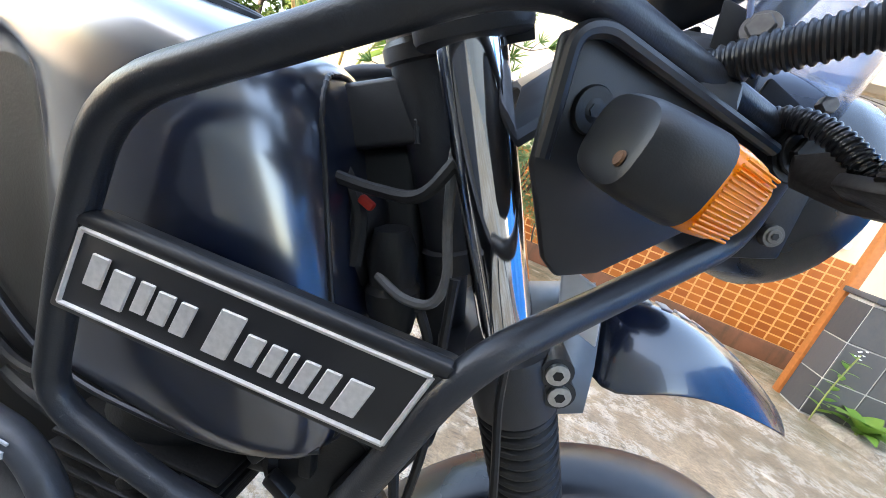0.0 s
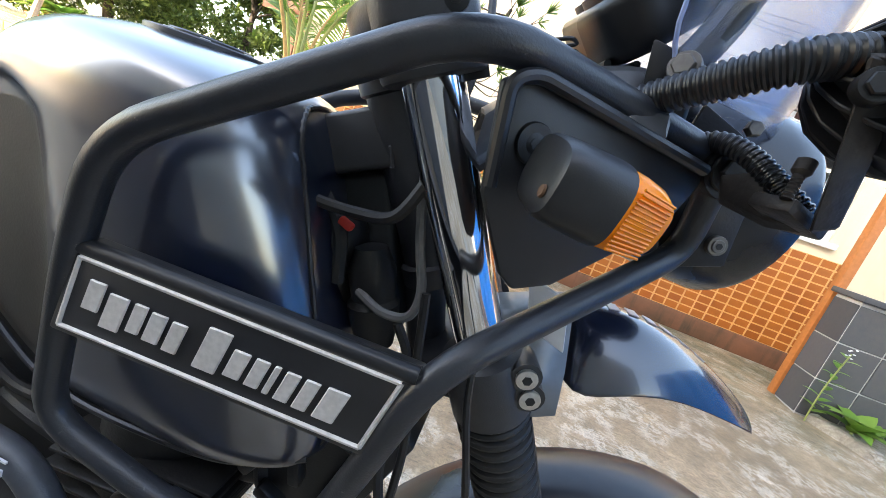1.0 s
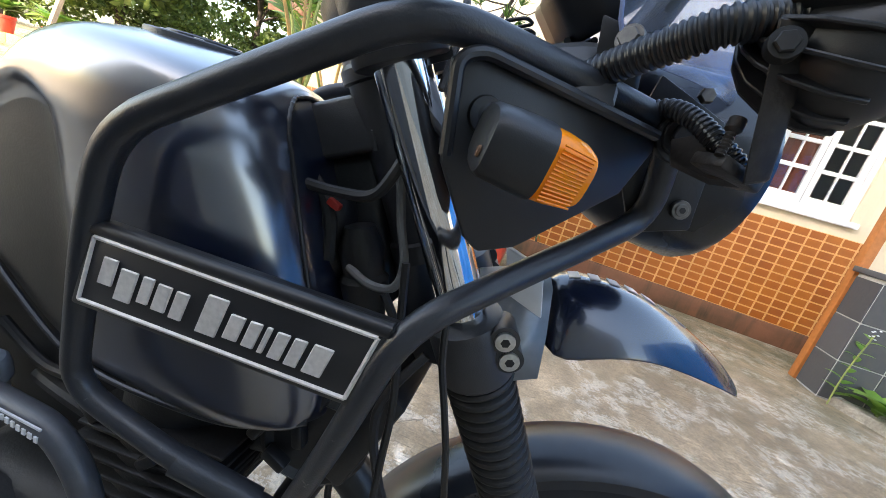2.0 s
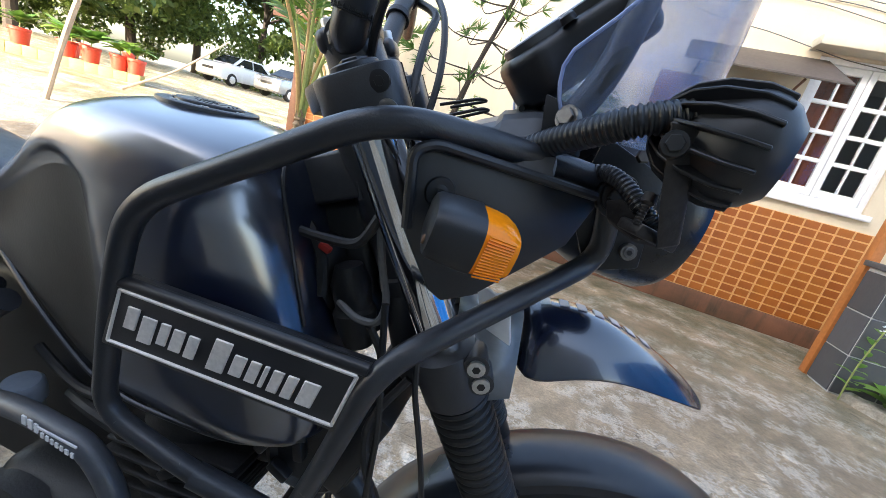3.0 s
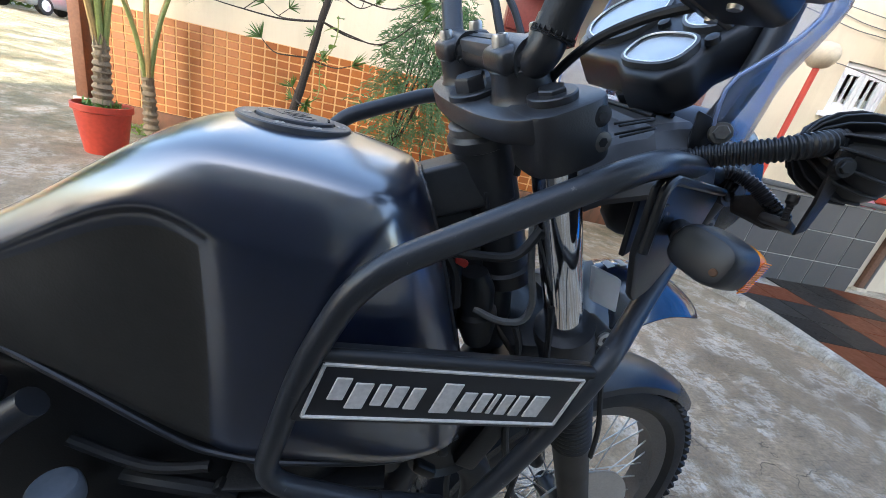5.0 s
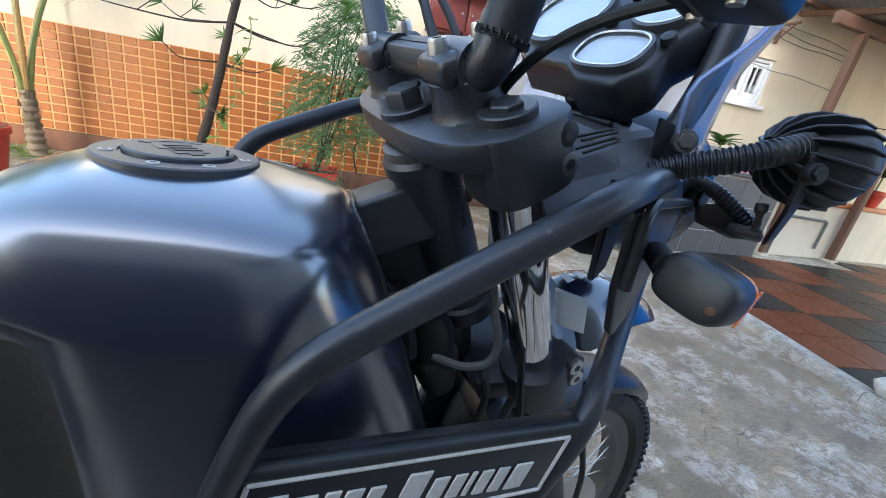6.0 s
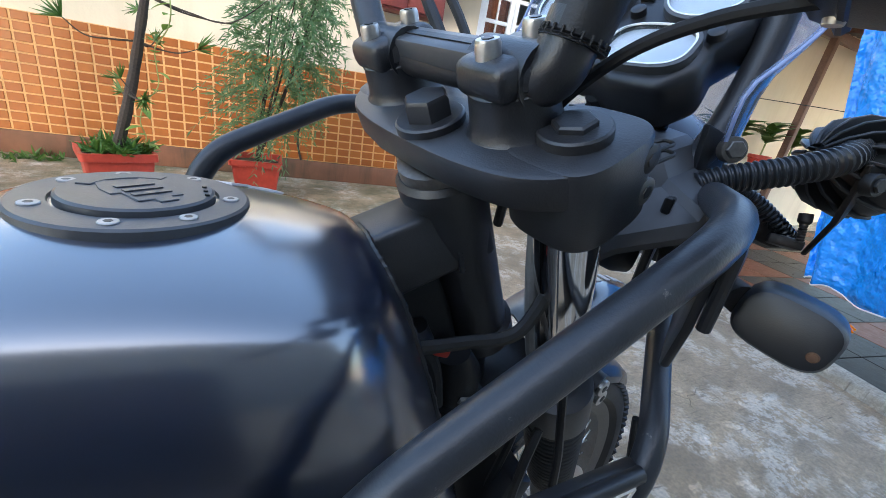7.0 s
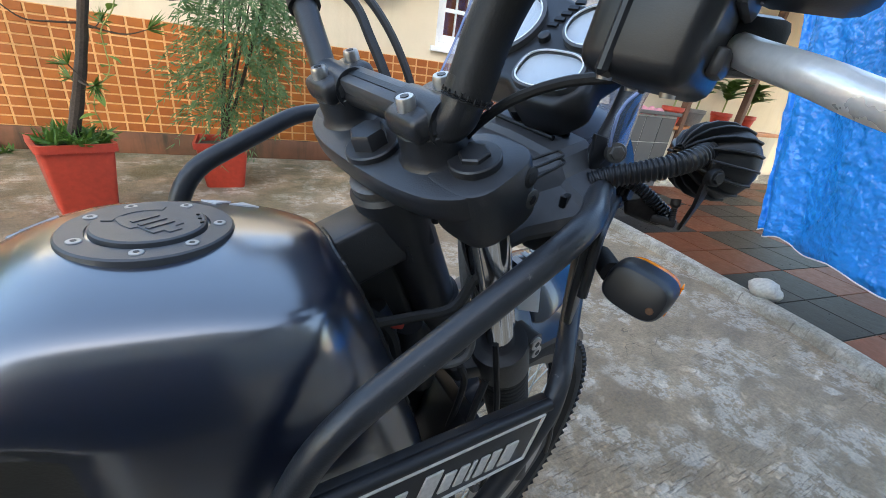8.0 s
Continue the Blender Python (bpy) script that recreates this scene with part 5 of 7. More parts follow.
em = [(-0.026, -0.012), (-0.008, -0.017), (0.004, -0.017), (0.004, -0.012), (0.022, -0.012), (0.022, -0.004), (0.028, -0.004), (0.028, 0.006), (0.020, 0.006), (0.020, 0.013), (0.002, 0.018), (-0.014, 0.018), (-0.022, 0.010), (-0.016, 0.004)]
rz = Matrix.Rotation(radians(-52), 4, "Z") @ Matrix.Scale(CK, 4)
part("emblem", slab([CAP + cu * 0.0072 + rz @ Vector((x, y, 0)) for x, y in em], cu * 0.0008, 0.0003, 1), M_CAP, cap)
for k in range(3):
    part("emblem_bar", block((0.004, 0.020, 0.0012), Matrix.Translation(CAP + cu * 0.0082) @ rz @ Matrix.Translation((-0.006 + 0.009 * k, 0.0, 0))), M_CAP, cap)
part("key_flap", slab([CAP + cu * 0.0072 + rz @ Vector((0.0315 * math.cos(a), 0.0315 * math.sin(a), 0)) for a in np.linspace(2.2, 3.9, 10)] + [CAP + cu * 0.0072 + rz @ Vector((0.024 * math.cos(a), 0.024 * math.sin(a), 0)) for a in np.linspace(3.9, 2.2, 10)], cu * 0.001, 0.0003, 1), M_CAP, cap)
for k in range(3):
    part("dot", lathe(CAP + cu * 0.007 + Vector((0.028 - 0.0012 * k, -0.006 + 0.007 * k, 0)), cu, [(0, 0.0012), (0.0014, 0.001)], 8), M_BLACK, cap)
# pale triangles printed along the tank's far shoulder
for k, x in enumerate((-0.166, -0.186, -0.292, -0.310, -0.325, -0.350, -0.375)):
    d = (-1) ** k
    ys = (0.056, 0.056, 0.078) if d > 0 else (0.078, 0.078, 0.056)
    corners = [on_tank(px, CY + py) for px, py in zip((x - 0.011, x + 0.011, x), ys)]
    part("tank_mark", slab([p + n * 0.0002 for p, n in corners], corners[0][1] * 0.0012), M_DECAL, tank, "pale grey printed triangle")

# seat
seat_rings = []
for x, top, half, low in ((-0.485, 0.955, 0.050, 0.90), (-0.52, 0.965, 0.085, 0.885), (-0.60, 0.968, 0.12, 0.88), (-0.72, 0.975, 0.14, 0.88), (-0.90, 0.985, 0.145, 0.90), (-1.0, 0.985, 0.13, 0.92)):
    prof = [(0, top), (half * 0.6, top - 0.004), (half * 0.93, top - 0.025), (half, top - 0.05), (half * 0.94, low), (half * 0.5, low - 0.01)]
    seat_rings.append([Vector((x, CY - y, z)) for y, z in prof] + [Vector((x, CY + y, z)) for y, z in prof[:0:-1]])
seat = part("seat", loft(seat_rings), M_SEAT, bike, "black vinyl saddle", auto=180)
sub = seat.modifiers.new("round", "SUBSURF")
sub.levels = sub.render_levels = 2
part("grab_roll", sweep(spline([(-0.50, CY - 0.10, 1.012), (-0.56, CY - 0.125, 1.0), (-0.66, CY - 0.15, 0.98)], 5), 0.011, 12), M_PLASTIC, bike)
# frame under the seat, side panel
part("frame_tube", sweep(rounded([(-0.40, CY - 0.075, 0.835), (-0.44, CY - 0.085, 0.80), (-0.47, CY - 0.09, 0.70), (-0.50, CY - 0.09, 0.50)], 0.03), 0.014, 12), M_POWDER, bike)
part("frame_rail", sweep(rounded([(-0.43, CY - 0.07, 0.838), (-0.60, CY - 0.09, 0.842), (-0.85, CY - 0.10, 0.90)], 0.04), 0.013, 12), M_POWDER, bike)
panel = part("side_panel", slab([(-0.495, CY - 0.082, 0.825), (-0.475, CY - 0.08, 0.80), (-0.49, CY - 0.084, 0.72), (-0.62, CY - 0.10, 0.66), (-0.70, CY - 0.1, 0.80), (-0.60, CY - 0.095, 0.835)], (0, 0.012, 0), 0.004), M_PLASTIC, bike, "matte black side panel")
hexbolt((-0.51, CY - 0.086, 0.79), (0, -1, 0), 0.006, 0.004, "panel_screw", M_STEEL, panel, socket=True)

# frame neck and head tube
part("neck_beam", block((0.120, 0.052, 0.050), Matrix.Translation((-0.076, 0.420, 1.063)) @ Matrix.Rotation(radians(-25), 4, "Y"), 0.005, 3), M_POWDER, bike)
part("weld_bead", sweep(spline([(-0.115, 0.396, 1.070), (-0.106, 0.393, 1.050), (-0.096, 0.394, 1.030)], 10), lambda s: 0.0022 + 0.0005 * math.sin(s * 70), 8), M_POWDER, bike)
part("weld_bead", sweep(spline([(-0.052, 0.394, 1.096), (-0.046, 0.393, 1.075), (-0.038, 0.394, 1.052)], 10), lambda s: 0.0024 + 0.0005 * math.sin(s * 70), 8), M_POWDER, bike)
part("head_tube", lathe(st(0, 0, -0.030), -UP, [(0, 0.029), (0.004, 0.032), (0.014, 0.032), (0.016, 0.028), (0.16, 0.028), (0.162, 0.033), (0.18, 0.033)], 28), M_POWDER, bike)
part("bearing_ring", lathe(st(0, 0, -0.022), -UP, [(0, 0.024), (0.001, 0.028), (0.0085, 0.028), (0.0095, 0.024)], 28), M_STEEL_DK, bike, "dull steel bearing ring")
part("down_tube", sweep([st(-0.002, 0, -0.15), st(-0.03, 0.01, -0.30), (-0.06, 0.43, 0.60)], 0.022, 14), M_POWDER, bike)

# top yoke
half = [(-0.022, 0.018), (-0.020, 0.050), (-0.014, 0.079), (-0.002, 0.099), (0.014, 0.109), (0.032, 0.111), (0.050, 0.108), (0.0615, 0.098), (0.0635, 0.084), (0.062, 0.066), (0.054, 0.046), (0.044, 0.018)]
yo = [(p.x, p.y) for p in spline([(f, -l, 0) for f, l in half] + [(f, l, 0) for f, l in half[::-1]], 4, True)]
yoke = part("top_yoke", slab([st(f, l, 0) for f, l in yo], -UP * 0.020, 0.003, 2), M_POWDER, bike, "thick black cast upper fork yoke")
for sd in (-1, 1):
    bo = [(0.0315 + 0.0328 * f, 0.0305 * l) for f, l in ((math.copysign(abs(math.cos(q)) ** 0.62, math.cos(q)), math.copysign(abs(math.sin(q)) ** 0.62, math.sin(q))) for q in np.linspace(0, 2 * math.pi, 49)[:-1])]
    boss = part("fork_boss", slab([st(f, sd * 0.082 + sd * -l * 1.0, 0.0008) for f, l in bo], -UP * 0.048, 0.0035, 2), M_POWDER, yoke)
    part("clamp_slot", block((0.016, 0.0022, 0.05), SM @ Matrix.Translation((0.057, sd * 0.082, -0.0265))), M_BLACK, yoke)
    hexbolt(st(0.030, sd * 0.082, 0.0035), UP, 0.0112, 0.0065, "fork_cap", M_POWDER, yoke, 0.0185)
    for u in (-0.012, -0.031):
        p = part("pinch_bolt", lathe(st(0.050, sd * 0.1092, u), -LAT * -sd, [(-0.004, 0.0075), (0.0025, 0.0075), (0.003, 0.006)], 18), M_STEEL_DK if u < -0.02 else M_BLACK, yoke)
        part("hex_socket", lathe(st(0.050, sd * 0.1119, u), -LAT * -sd, [(0, 0.0038), (0.0008, 0.0036)], 6), M_BLACK, p)
hexbolt(st(0, 0, 0.002), UP, 0.0145, 0.015, "stem_nut", M_POWDER, yoke, 0.0215)

# handlebar risers, clamps and bar
BARC = [Vector((-0.054, 0.356, 1.180)), Vector((-0.084, 0.462, 1.187))]
bar_up = (UP + Vector((0, 0, 0.25))).normalized()
for c, sd in zip(BARC, (-1, 1)):
    foot = SM @ Vector(((SM.inverted() @ c).x, (SM.inverted() @ c).y, 0))
    L = (c - foot).length
    ris = part("bar_riser", lathe(foot, c - foot, [(0, 0.0280), (0.0025, 0.0258), (0.008, 0.0248), (0.02, 0.0240), (L - 0.002, 0.0245), (L - 0.001, 0.0235), (L + 0.0005, 0.0235), (L + 0.0015, 0.0245), (L + 0.009, 0.0240), (L + 0.0125, 0.0215)], 28), M_POWDER, bike, "black handlebar riser with a split clamp")
    part("clamp_cap", sweep([c - LAT * 0.0205 + bar_up * 0.003, c + LAT * 0.0205 + bar_up * 0.003], 0.0160, 22), M_POWDER, ris)
    part("clamp_block", block((0.050, 0.039, 0.020), Matrix.Translation(c + bar_up * 0.0055) @ SM.to_3x3().to_4x4(), 0.0075, 3), M_POWDER, ris)
    for f in (-0.0155, 0.0155):
        hexbolt(c + FWD * f + bar_up * 0.0105, bar_up, 0.0064, 0.0125, "clamp_bolt", M_STEEL, ris, socket=True, label="bright socket-head bolt")
bridge = part("clamp_bridge", block((0.024, 0.094, 0.013), Matrix.Translation((BARC[0] + BARC[1]) / 2 + bar_up * 0.0085) @ SM.to_3x3().to_4x4(), 0.003, 2), M_GREY, bike, "grey bridge between the bar clamps with a long slot")
part("bridge_slot", block((0.006, 0.076, 0.014), Matrix.Translation((BARC[0] + BARC[1]) / 2 + bar_up * 0.0088) @ SM.to_3x3().to_4x4()), M_BLACK, bridge)
right_bar = rounded([BARC[1], BARC[0], (-0.047, 0.333, 1.181), (-0.037, 0.324, 1.240), (-0.030, 0.308, 1.274), (0.004, 0.240, 1.288), (-0.05, 0.10, 1.306), (-0.12, -0.09, 1.318)], 0.022, 7)
bar_cover = rounded([(-0.0435, 0.330, 1.196), (-0.037, 0.324, 1.240), (-0.030, 0.308, 1.274), (-0.004, 0.254, 1.285)], 0.022, 7)
part("handlebar", sweep(right_bar, 0.0112, 16), M_POWDER, bike, "black tubular handlebar")
part("bar_shoulder", sweep(rounded([BARC[0], (-0.047, 0.333, 1.181), (-0.0430, 0.3295, 1.208)], 0.02, 7), 0.0140, 18), M_POWDER, bike)
left_bar = rounded([BARC[1], BARC[1] + LAT * 0.026, (-0.104, 0.545, 1.262), (-0.112, 0.58, 1.296), (-0.20, 0.80, 1.31), (-0.25, 0.92, 1.31)], 0.022, 10)
part("handlebar", sweep(left_bar, 0.0112, 16), M_POWDER, bike)
part("bar_sleeve", sweep(bar_cover, 0.0150, 16), M_RUBBER, bike, "rubber cable sleeve round the handlebar")
part("sleeve_ring", sweep([bar_cover[0].lerp(bar_cover[1], 0.1 * k / 4) for k in range(5)], lambda s: 0.0162 + 0.0006 * math.sin(s * 40), 18), M_RUBBER, bike)
for k in range(22):
    ax = (bar_cover[1] - bar_cover[0]).normalized()
    rad = Matrix.Rotation(2 * math.pi * k / 22, 3, ax) @ ax.orthogonal().normalized()
    part("tie_tooth", sweep([bar_cover[0] + rad * 0.0158 + ax * 0.0005, bar_cover[0] + rad * 0.0158 + ax * 0.0045], 0.0007, 5), M_RUBBER, bike)
lb = Vector(left_bar[12]), Vector(left_bar[13])
part("bar_tie", sweep([lb[0], lb[0] + (lb[1] - lb[0]).normalized() * 0.008], 0.0145, 18), M_RUBBER, bike)
part("bar_tie", sweep([Vector(left_bar[22]), Vector(left_bar[22]) + (Vector(left_bar[23]) - Vector(left_bar[22])).normalized() * 0.008], 0.0145, 18), M_RUBBER, bike)
# right switch box and brake lever
SW = pose(0.012, 0.246, 1.252, 6, 4, 22)
sw = part("switch_box", block((0.075, 0.050, 0.072), SW, 0.009, 3), M_PLASTIC, bike, "black handlebar switch box")
part("kill_switch", block((0.034, 0.006, 0.026), SW @ Matrix.Translation((-0.004, -0.027, 0.012)), 0.003, 2), M_GREY_DK, sw)
for q in (-0.004, 0.004):
    arc = [SW @ Vector((-0.004 + q + math.copysign(0.0035, q) * math.cos(a), -0.0306, 0.012 + 0.007 * math.sin(a))) for a in np.linspace(-1.2, 1.2, 8)]
    part("switch_mark", sweep(arc, 0.0008, 5), M_DECAL, sw, "white engine-stop mark")
part("starter_button", block((0.020, 0.008, 0.012), SW @ Matrix.Translation((-0.004, -0.027, -0.020)), 0.003, 2), M_GREY_DK, sw)
part("housing_rib", block((0.078, 0.006, 0.074), SW @ Matrix.Translation((0, 0.010, 0)), 0.002, 1), M_PLASTIC, sw)
part("throttle_housing", block((0.050, 0.045, 0.042), SW @ Matrix.Translation((-0.008, -0.046, 0.026)), 0.010, 3), M_PLASTIC, sw)
for x, y in ((-0.025, 0.012), (0.022, 0.012), (0.0, -0.012)):
    part("housing_screw", lathe(SW @ Vector((x, y, -0.035)), (0, 0, -1), [(0, 0.004), (0.003, 0.0035)], 12), M_STEEL, sw)
part("grip", sweep([right_bar[-9].lerp(right_bar[-1], k / 6) for k in range(7)], 0.0165, 18), M_RUBBER, bike, "black rubber grip")
lever = [(0.034, 0.226, 1.238), (0.018, 0.205, 1.2325), (0.005, 0.180, 1.2265), (-0.006, 0.155, 1.2195), (-0.030, 0.120, 1.213), (-0.062, 0.085, 1.208)]
lev = part("brake_lever", sweep(spline(lever, 7), lambda s: 0.0072 - 0.0012 * s, 12), M_ALU, bike, "bare aluminium brake lever")
part("lever_perch", block((0.045, 0.034, 0.026), Matrix.Translation((0.040, 0.238, 1.240)) @ Matrix.Rotation(radians(-30), 4, "Z"), 0.006, 2), M_PLASTIC, lev)
for pts, r in (([(0.018, 0.262, 1.222), (0.0, 0.295, 1.214), (-0.018, 0.321, 1.198), (-0.030, 0.345, 1.172), (-0.03, 0.37, 1.140), (-0.02, 0.39, 1.09)], 0.0034),
               ([(-0.112, 0.585, 1.285), (-0.06, 0.545, 1.262), (-0.048, 0.50, 1.225), (-0.035, 0.46, 1.17), (-0.025, 0.44, 1.10)], 0.005),
               ([(-0.13, 0.62, 1.297), (-0.085, 0.575, 1.296), (-0.04, 0.52, 1.255), (-0.015, 0.475, 1.19), (-0.012, 0.45, 1.12)], 0.004)):
    part("control_cable", sweep(spline(pts, 8), r, 8), M_RUBBER, bike)

# fork
FR = st(0.030, -0.082, 0)
fork_r = Vector(FR)
for sd in (-1, 1):
    p = fork_r if sd < 0 else fork_r + LAT * 0.164
    fk = part("fork_leg", sweep([p - FK * 0.0, p + FK * 0.275], 0.0205, 32), M_CHROME, bike, "polished chrome fork tube")
    low = part("lower_yoke", lathe(p + FK * 0.250, FK, [(0, 0.027), (0.002, 0.033), (0.010, 0.0345), (0.058, 0.0345), (0.062, 0.031)], 32), M_POWDER, bike, "black lower fork clamp")
    for k, s in enumerate((0.265, 0.285)):
        c = p + FK * s + FWD * 0.030 + LAT * sd * 0.020
        part("clamp_lug", sweep([c - LAT * sd * 0.02, c + LAT * sd * 0.008], 0.0125, 16), M_POWDER, low)
        b = part("pinch_bolt", lathe(c + LAT * sd * 0.008, LAT * sd, [(-0.001, 0.0085), (0.0030, 0.0085), (0.0035, 0.007)], 18), M_STEEL, low, "steel socket bolt")
        part("hex_socket", lathe(c + LAT * sd * 0.0108, LAT * sd, [(0, 0.0042), (0.0012, 0.004)], 6), M_BLACK, b)
    prof, s = [], 0.0
    while s < 0.20:
        rr = 0.0335 - 0.0020 * s / 0.2
        prof += [(s, rr - 0.006), (s + 0.0025, rr - 0.001), (s + 0.0055, rr), (s + 0.0085, rr - 0.001), (s + 0.011, rr - 0.006)]
        s += 0.0122
    part("fork_gaiter", lathe(p + FK * 0.310, FK, prof, 28), M_RUBBER, bike, "ribbed black rubber fork gaiter")
    part("fork_slider", lathe(p + FK * 0.495, FK, [(0, 0.026), (0.05, 0.028), (0.34, 0.027), (0.42, 0.024), (0.44, 0.018)], 24), M_BLACK, bike)
part("lower_yoke_bridge", slab([st(f, l, -0.270) for f, l in ((-0.03, -0.05), (0.02, -0.085), (0.055, -0.06), (0.05, 0.06), (0.02, 0.085), (-0.03, 0.05))], -UP * 0.03, 0.005), M_POWDER, bike)

# front wheel
AX = Vector((0.352, 0.618, 0.358))
WL = Vector((-0.238, 0.971, 0)).normalized()
wheel = part("front_wheel", lathe(AX - WL * 0.05, WL, [(0, 0.018), (0.01, 0.028), (0.02, 0.026), (0.08, 0.026), (0.09, 0.028), (0.10, 0.018)], 24), M_BLACK, bike, "spoked front wheel")
WM = Matrix((Vector((0.971, 0.238, 0)), WL, Vector((0, 0, 1)))).transposed().to_4x4()
WM.translation = AX


def hoop(profile, n, closed=True):
    """Turns a closed profile of (radius, across) round the axle."""
    return loft([[WM @ Vector((r * math.cos(a), w, r * math.sin(a))) for r, w in profile] for a in (2 * math.pi * k / n for k in range(n))] + [[WM @ Vector((r, w, 0)) for r, w in profile]], True, False)


tyre = part("tyre", hoop([(0.292, -0.030), (0.305, -0.043), (0.325, -0.046), (0.342, -0.038), (0.351, -0.018), (0.353, 0), (0.351, 0.018), (0.342, 0.038), (0.325, 0.046), (0.305, 0.043), (0.292, 0.030)], 72), M_RUBBER, wheel, "black knobbly tyre")
part("rim", hoop([(0.262, -0.022), (0.290, -0.031), (0.300, -0.031), (0.300, -0.026), (0.284, -0.018), (0.270, 0), (0.284, 0.018), (0.300, 0.026), (0.300, 0.031), (0.290, 0.031), (0.262, 0.022)], 64), M_STEEL_DK, wheel, "dull dark wheel rim")
knob = bmesh.new()
for k in range(84):
    a0 = 2 * math.pi * k / 84
    for j, (w, tw) in enumerate(((-0.036, 0.5), (-0.014, -0.5), (0.014, 0.5), (0.036, -0.5))):
        a = a0 + (0.037 if j % 2 else 0)
        r = 0.352 if abs(w) < 0.02 else 0.343
        m = WM @ Matrix.Rotation(-a, 4, "Y") @ Matrix.Translation((r, w, 0)) @ Matrix.Rotation(radians(-38 * (1 if w > 0 else -1) if abs(w) > 0.02 else 0), 4, "Z") @ Matrix.Rotation(tw, 4, "X")
        block((0.012, 0.018, 0.017), m, 0, bm=knob)
tagged(part("tread", knob, M_RUBBER, tyre, smooth=False), kind="stuff")
for k in range(36):
    a = 2 * math.pi * k / 36
    b = a + (0.55 if k % 2 else -0.55)
    w = 0.035 * (1 if k % 4 < 2 else -1)
    part("spoke", sweep([WM @ Vector((0.026 * math.cos(b), w, 0.026 * math.sin(b))), WM @ Vector((0.272 * math.cos(a), 0, 0.272 * math.sin(a)))], 0.0019, 6), M_STEEL, wheel)
part("brake_disc", lathe(AX - WL * 0.062, WL, [(0, 0.06), (0, 0.15), (0.004, 0.15), (0.004, 0.06)], 48), M_STEEL, wheel)
# mudguard hugging the tyre
hug = []
for k in range(22):
    a = radians(46 + 112 * k / 21)
    pr = [(0.350, -0.056), (0.364, -0.055), (0.377, -0.044), (0.384, -0.020), (0.386, 0), (0.384, 0.020), (0.377, 0.044), (0.364, 0.055), (0.350, 0.056), (0.362, 0.051), (0.374, 0.040), (0.381, 0), (0.374, -0.040), (0.362, -0.051)]
    e = 0.6 + 0.4 * min(1, (k + 1) / 5)
    hug.append([WM @ Vector((r * math.cos(a), w * e, r * math.sin(a))) for r, w in pr])
part("mudguard", loft(hug), M_SATIN, bike, "satin black front mudguard")

# high beak under the headlamp
def beak_ring(f, mid, half, arch):
    c = Vector(mid)
    out = []
    for q in (-1, -0.8, -0.45, 0, 0.45, 0.8, 1):
        out.append(c + WL * half * q - Vector((0, 0, 1)) * arch * abs(q) ** 2.2)
    return out + [p - Vector((0, 0, 0.003)) + (c - p) * 0.05 for p in out[::-1]]


beak_pts = [((0.135, 0.475, 0.985), 0.075, 0.078), ((0.185, 0.485, 0.995), 0.070, 0.064), ((0.24, 0.497, 0.990), 0.060, 0.050), ((0.30, 0.510, 0.965), 0.046, 0.036), ((0.350, 0.524, 0.938), 0.030, 0.022), ((0.384, 0.533, 0.908), 0.008, 0.006)]
bk = loft([beak_ring(0, m, h, a) for m, h, a in beak_pts])
beak = part("beak", bk, M_TANK_GLOSS, bike, "glossy blue-black beak-shaped high mudguard", auto=180)
sub = beak.modifiers.new("round", "SUBSURF")
sub.levels = sub.render_levels = 2
root = loft([beak_ring(0, m, h, a) for m, h, a in [((0.075, 0.462, 0.965), 0.076, 0.09), ((0.11, 0.470, 0.978), 0.077, 0.09), ((0.14, 0.476, 0.988), 0.0765, 0.087)]])
part("beak_root", root, M_SATIN_GREY, beak, "satin grey rear section of the beak", auto=180)
beak_shape = beak.evaluated_get(bpy.context.evaluated_depsgraph_get())
for k in range(7):
    corners = []
    for df, dl in ((-0.005, -0.010), (0.006, -0.010), (0.008, 0.006), (-0.003, 0.006)):
        q = Vector((0.165 + 0.020 * k, 0.481 + 0.0045 * k, 0)) + Vector((0.971, 0.238, 0)) * df + WL * dl
        found, at, nrm, _ = beak_shape.ray_cast(Vector((q.x, q.y, 2.0)) - ORG[beak.name], Vector((0, 0, -1)))
        corners.append((at + ORG[beak.name], nrm))
    part("beak_mark", slab([p + n * 0.0002 for p, n in corners], corners[0][1] * 0.0012), M_DECAL, beak, "pale printed bar")
part("reflector", slab([(0.094, 0.392, 1.010), (0.130, 0.390, 1.000), (0.142, 0.394, 0.958), (0.108, 0.396, 0.968)], (0.0, 0.010, 0.0), 0.002), M_WHITE, bike, "white side reflector plate")

# headlamp
HC = Vector((0.175, 0.478, 1.116))
HD = Vector((0.971, 0.238, -0.05)).normalized()
hl = part("headlamp", lathe(HC, HD, [(d, r * 0.88) for d, r in ((-0.055, 0.02), (-0.050, 0.05), (-0.03, 0.075), (0.0, 0.088), (0.045, 0.093), (0.066, 0.094), (0.074, 0.090), (0.070, 0.084), (0.060, 0.082))], 44), M_SATIN, bike, "round black headlamp shell")
part("lens", lathe(HC + HD * 0.058, HD, [(0, 0.073), (0.01, 0.062), (0.016, 0.04), (0.018, 0.001)], 36), M_GLASS, hl, "clear headlamp glass")
hexbolt((0.210, 0.404, 1.077), (0.2, -0.97, 0), 0.0050, 0.004, "headlamp_bolt", M_STEEL_DK, hl, 0.0075, socket=True)
hexbolt((0.190, 0.388, 1.154), (0.1, -0.97, 0.2), 0.0055, 0.005, "bracket_bolt", M_STEEL_DK, hl)
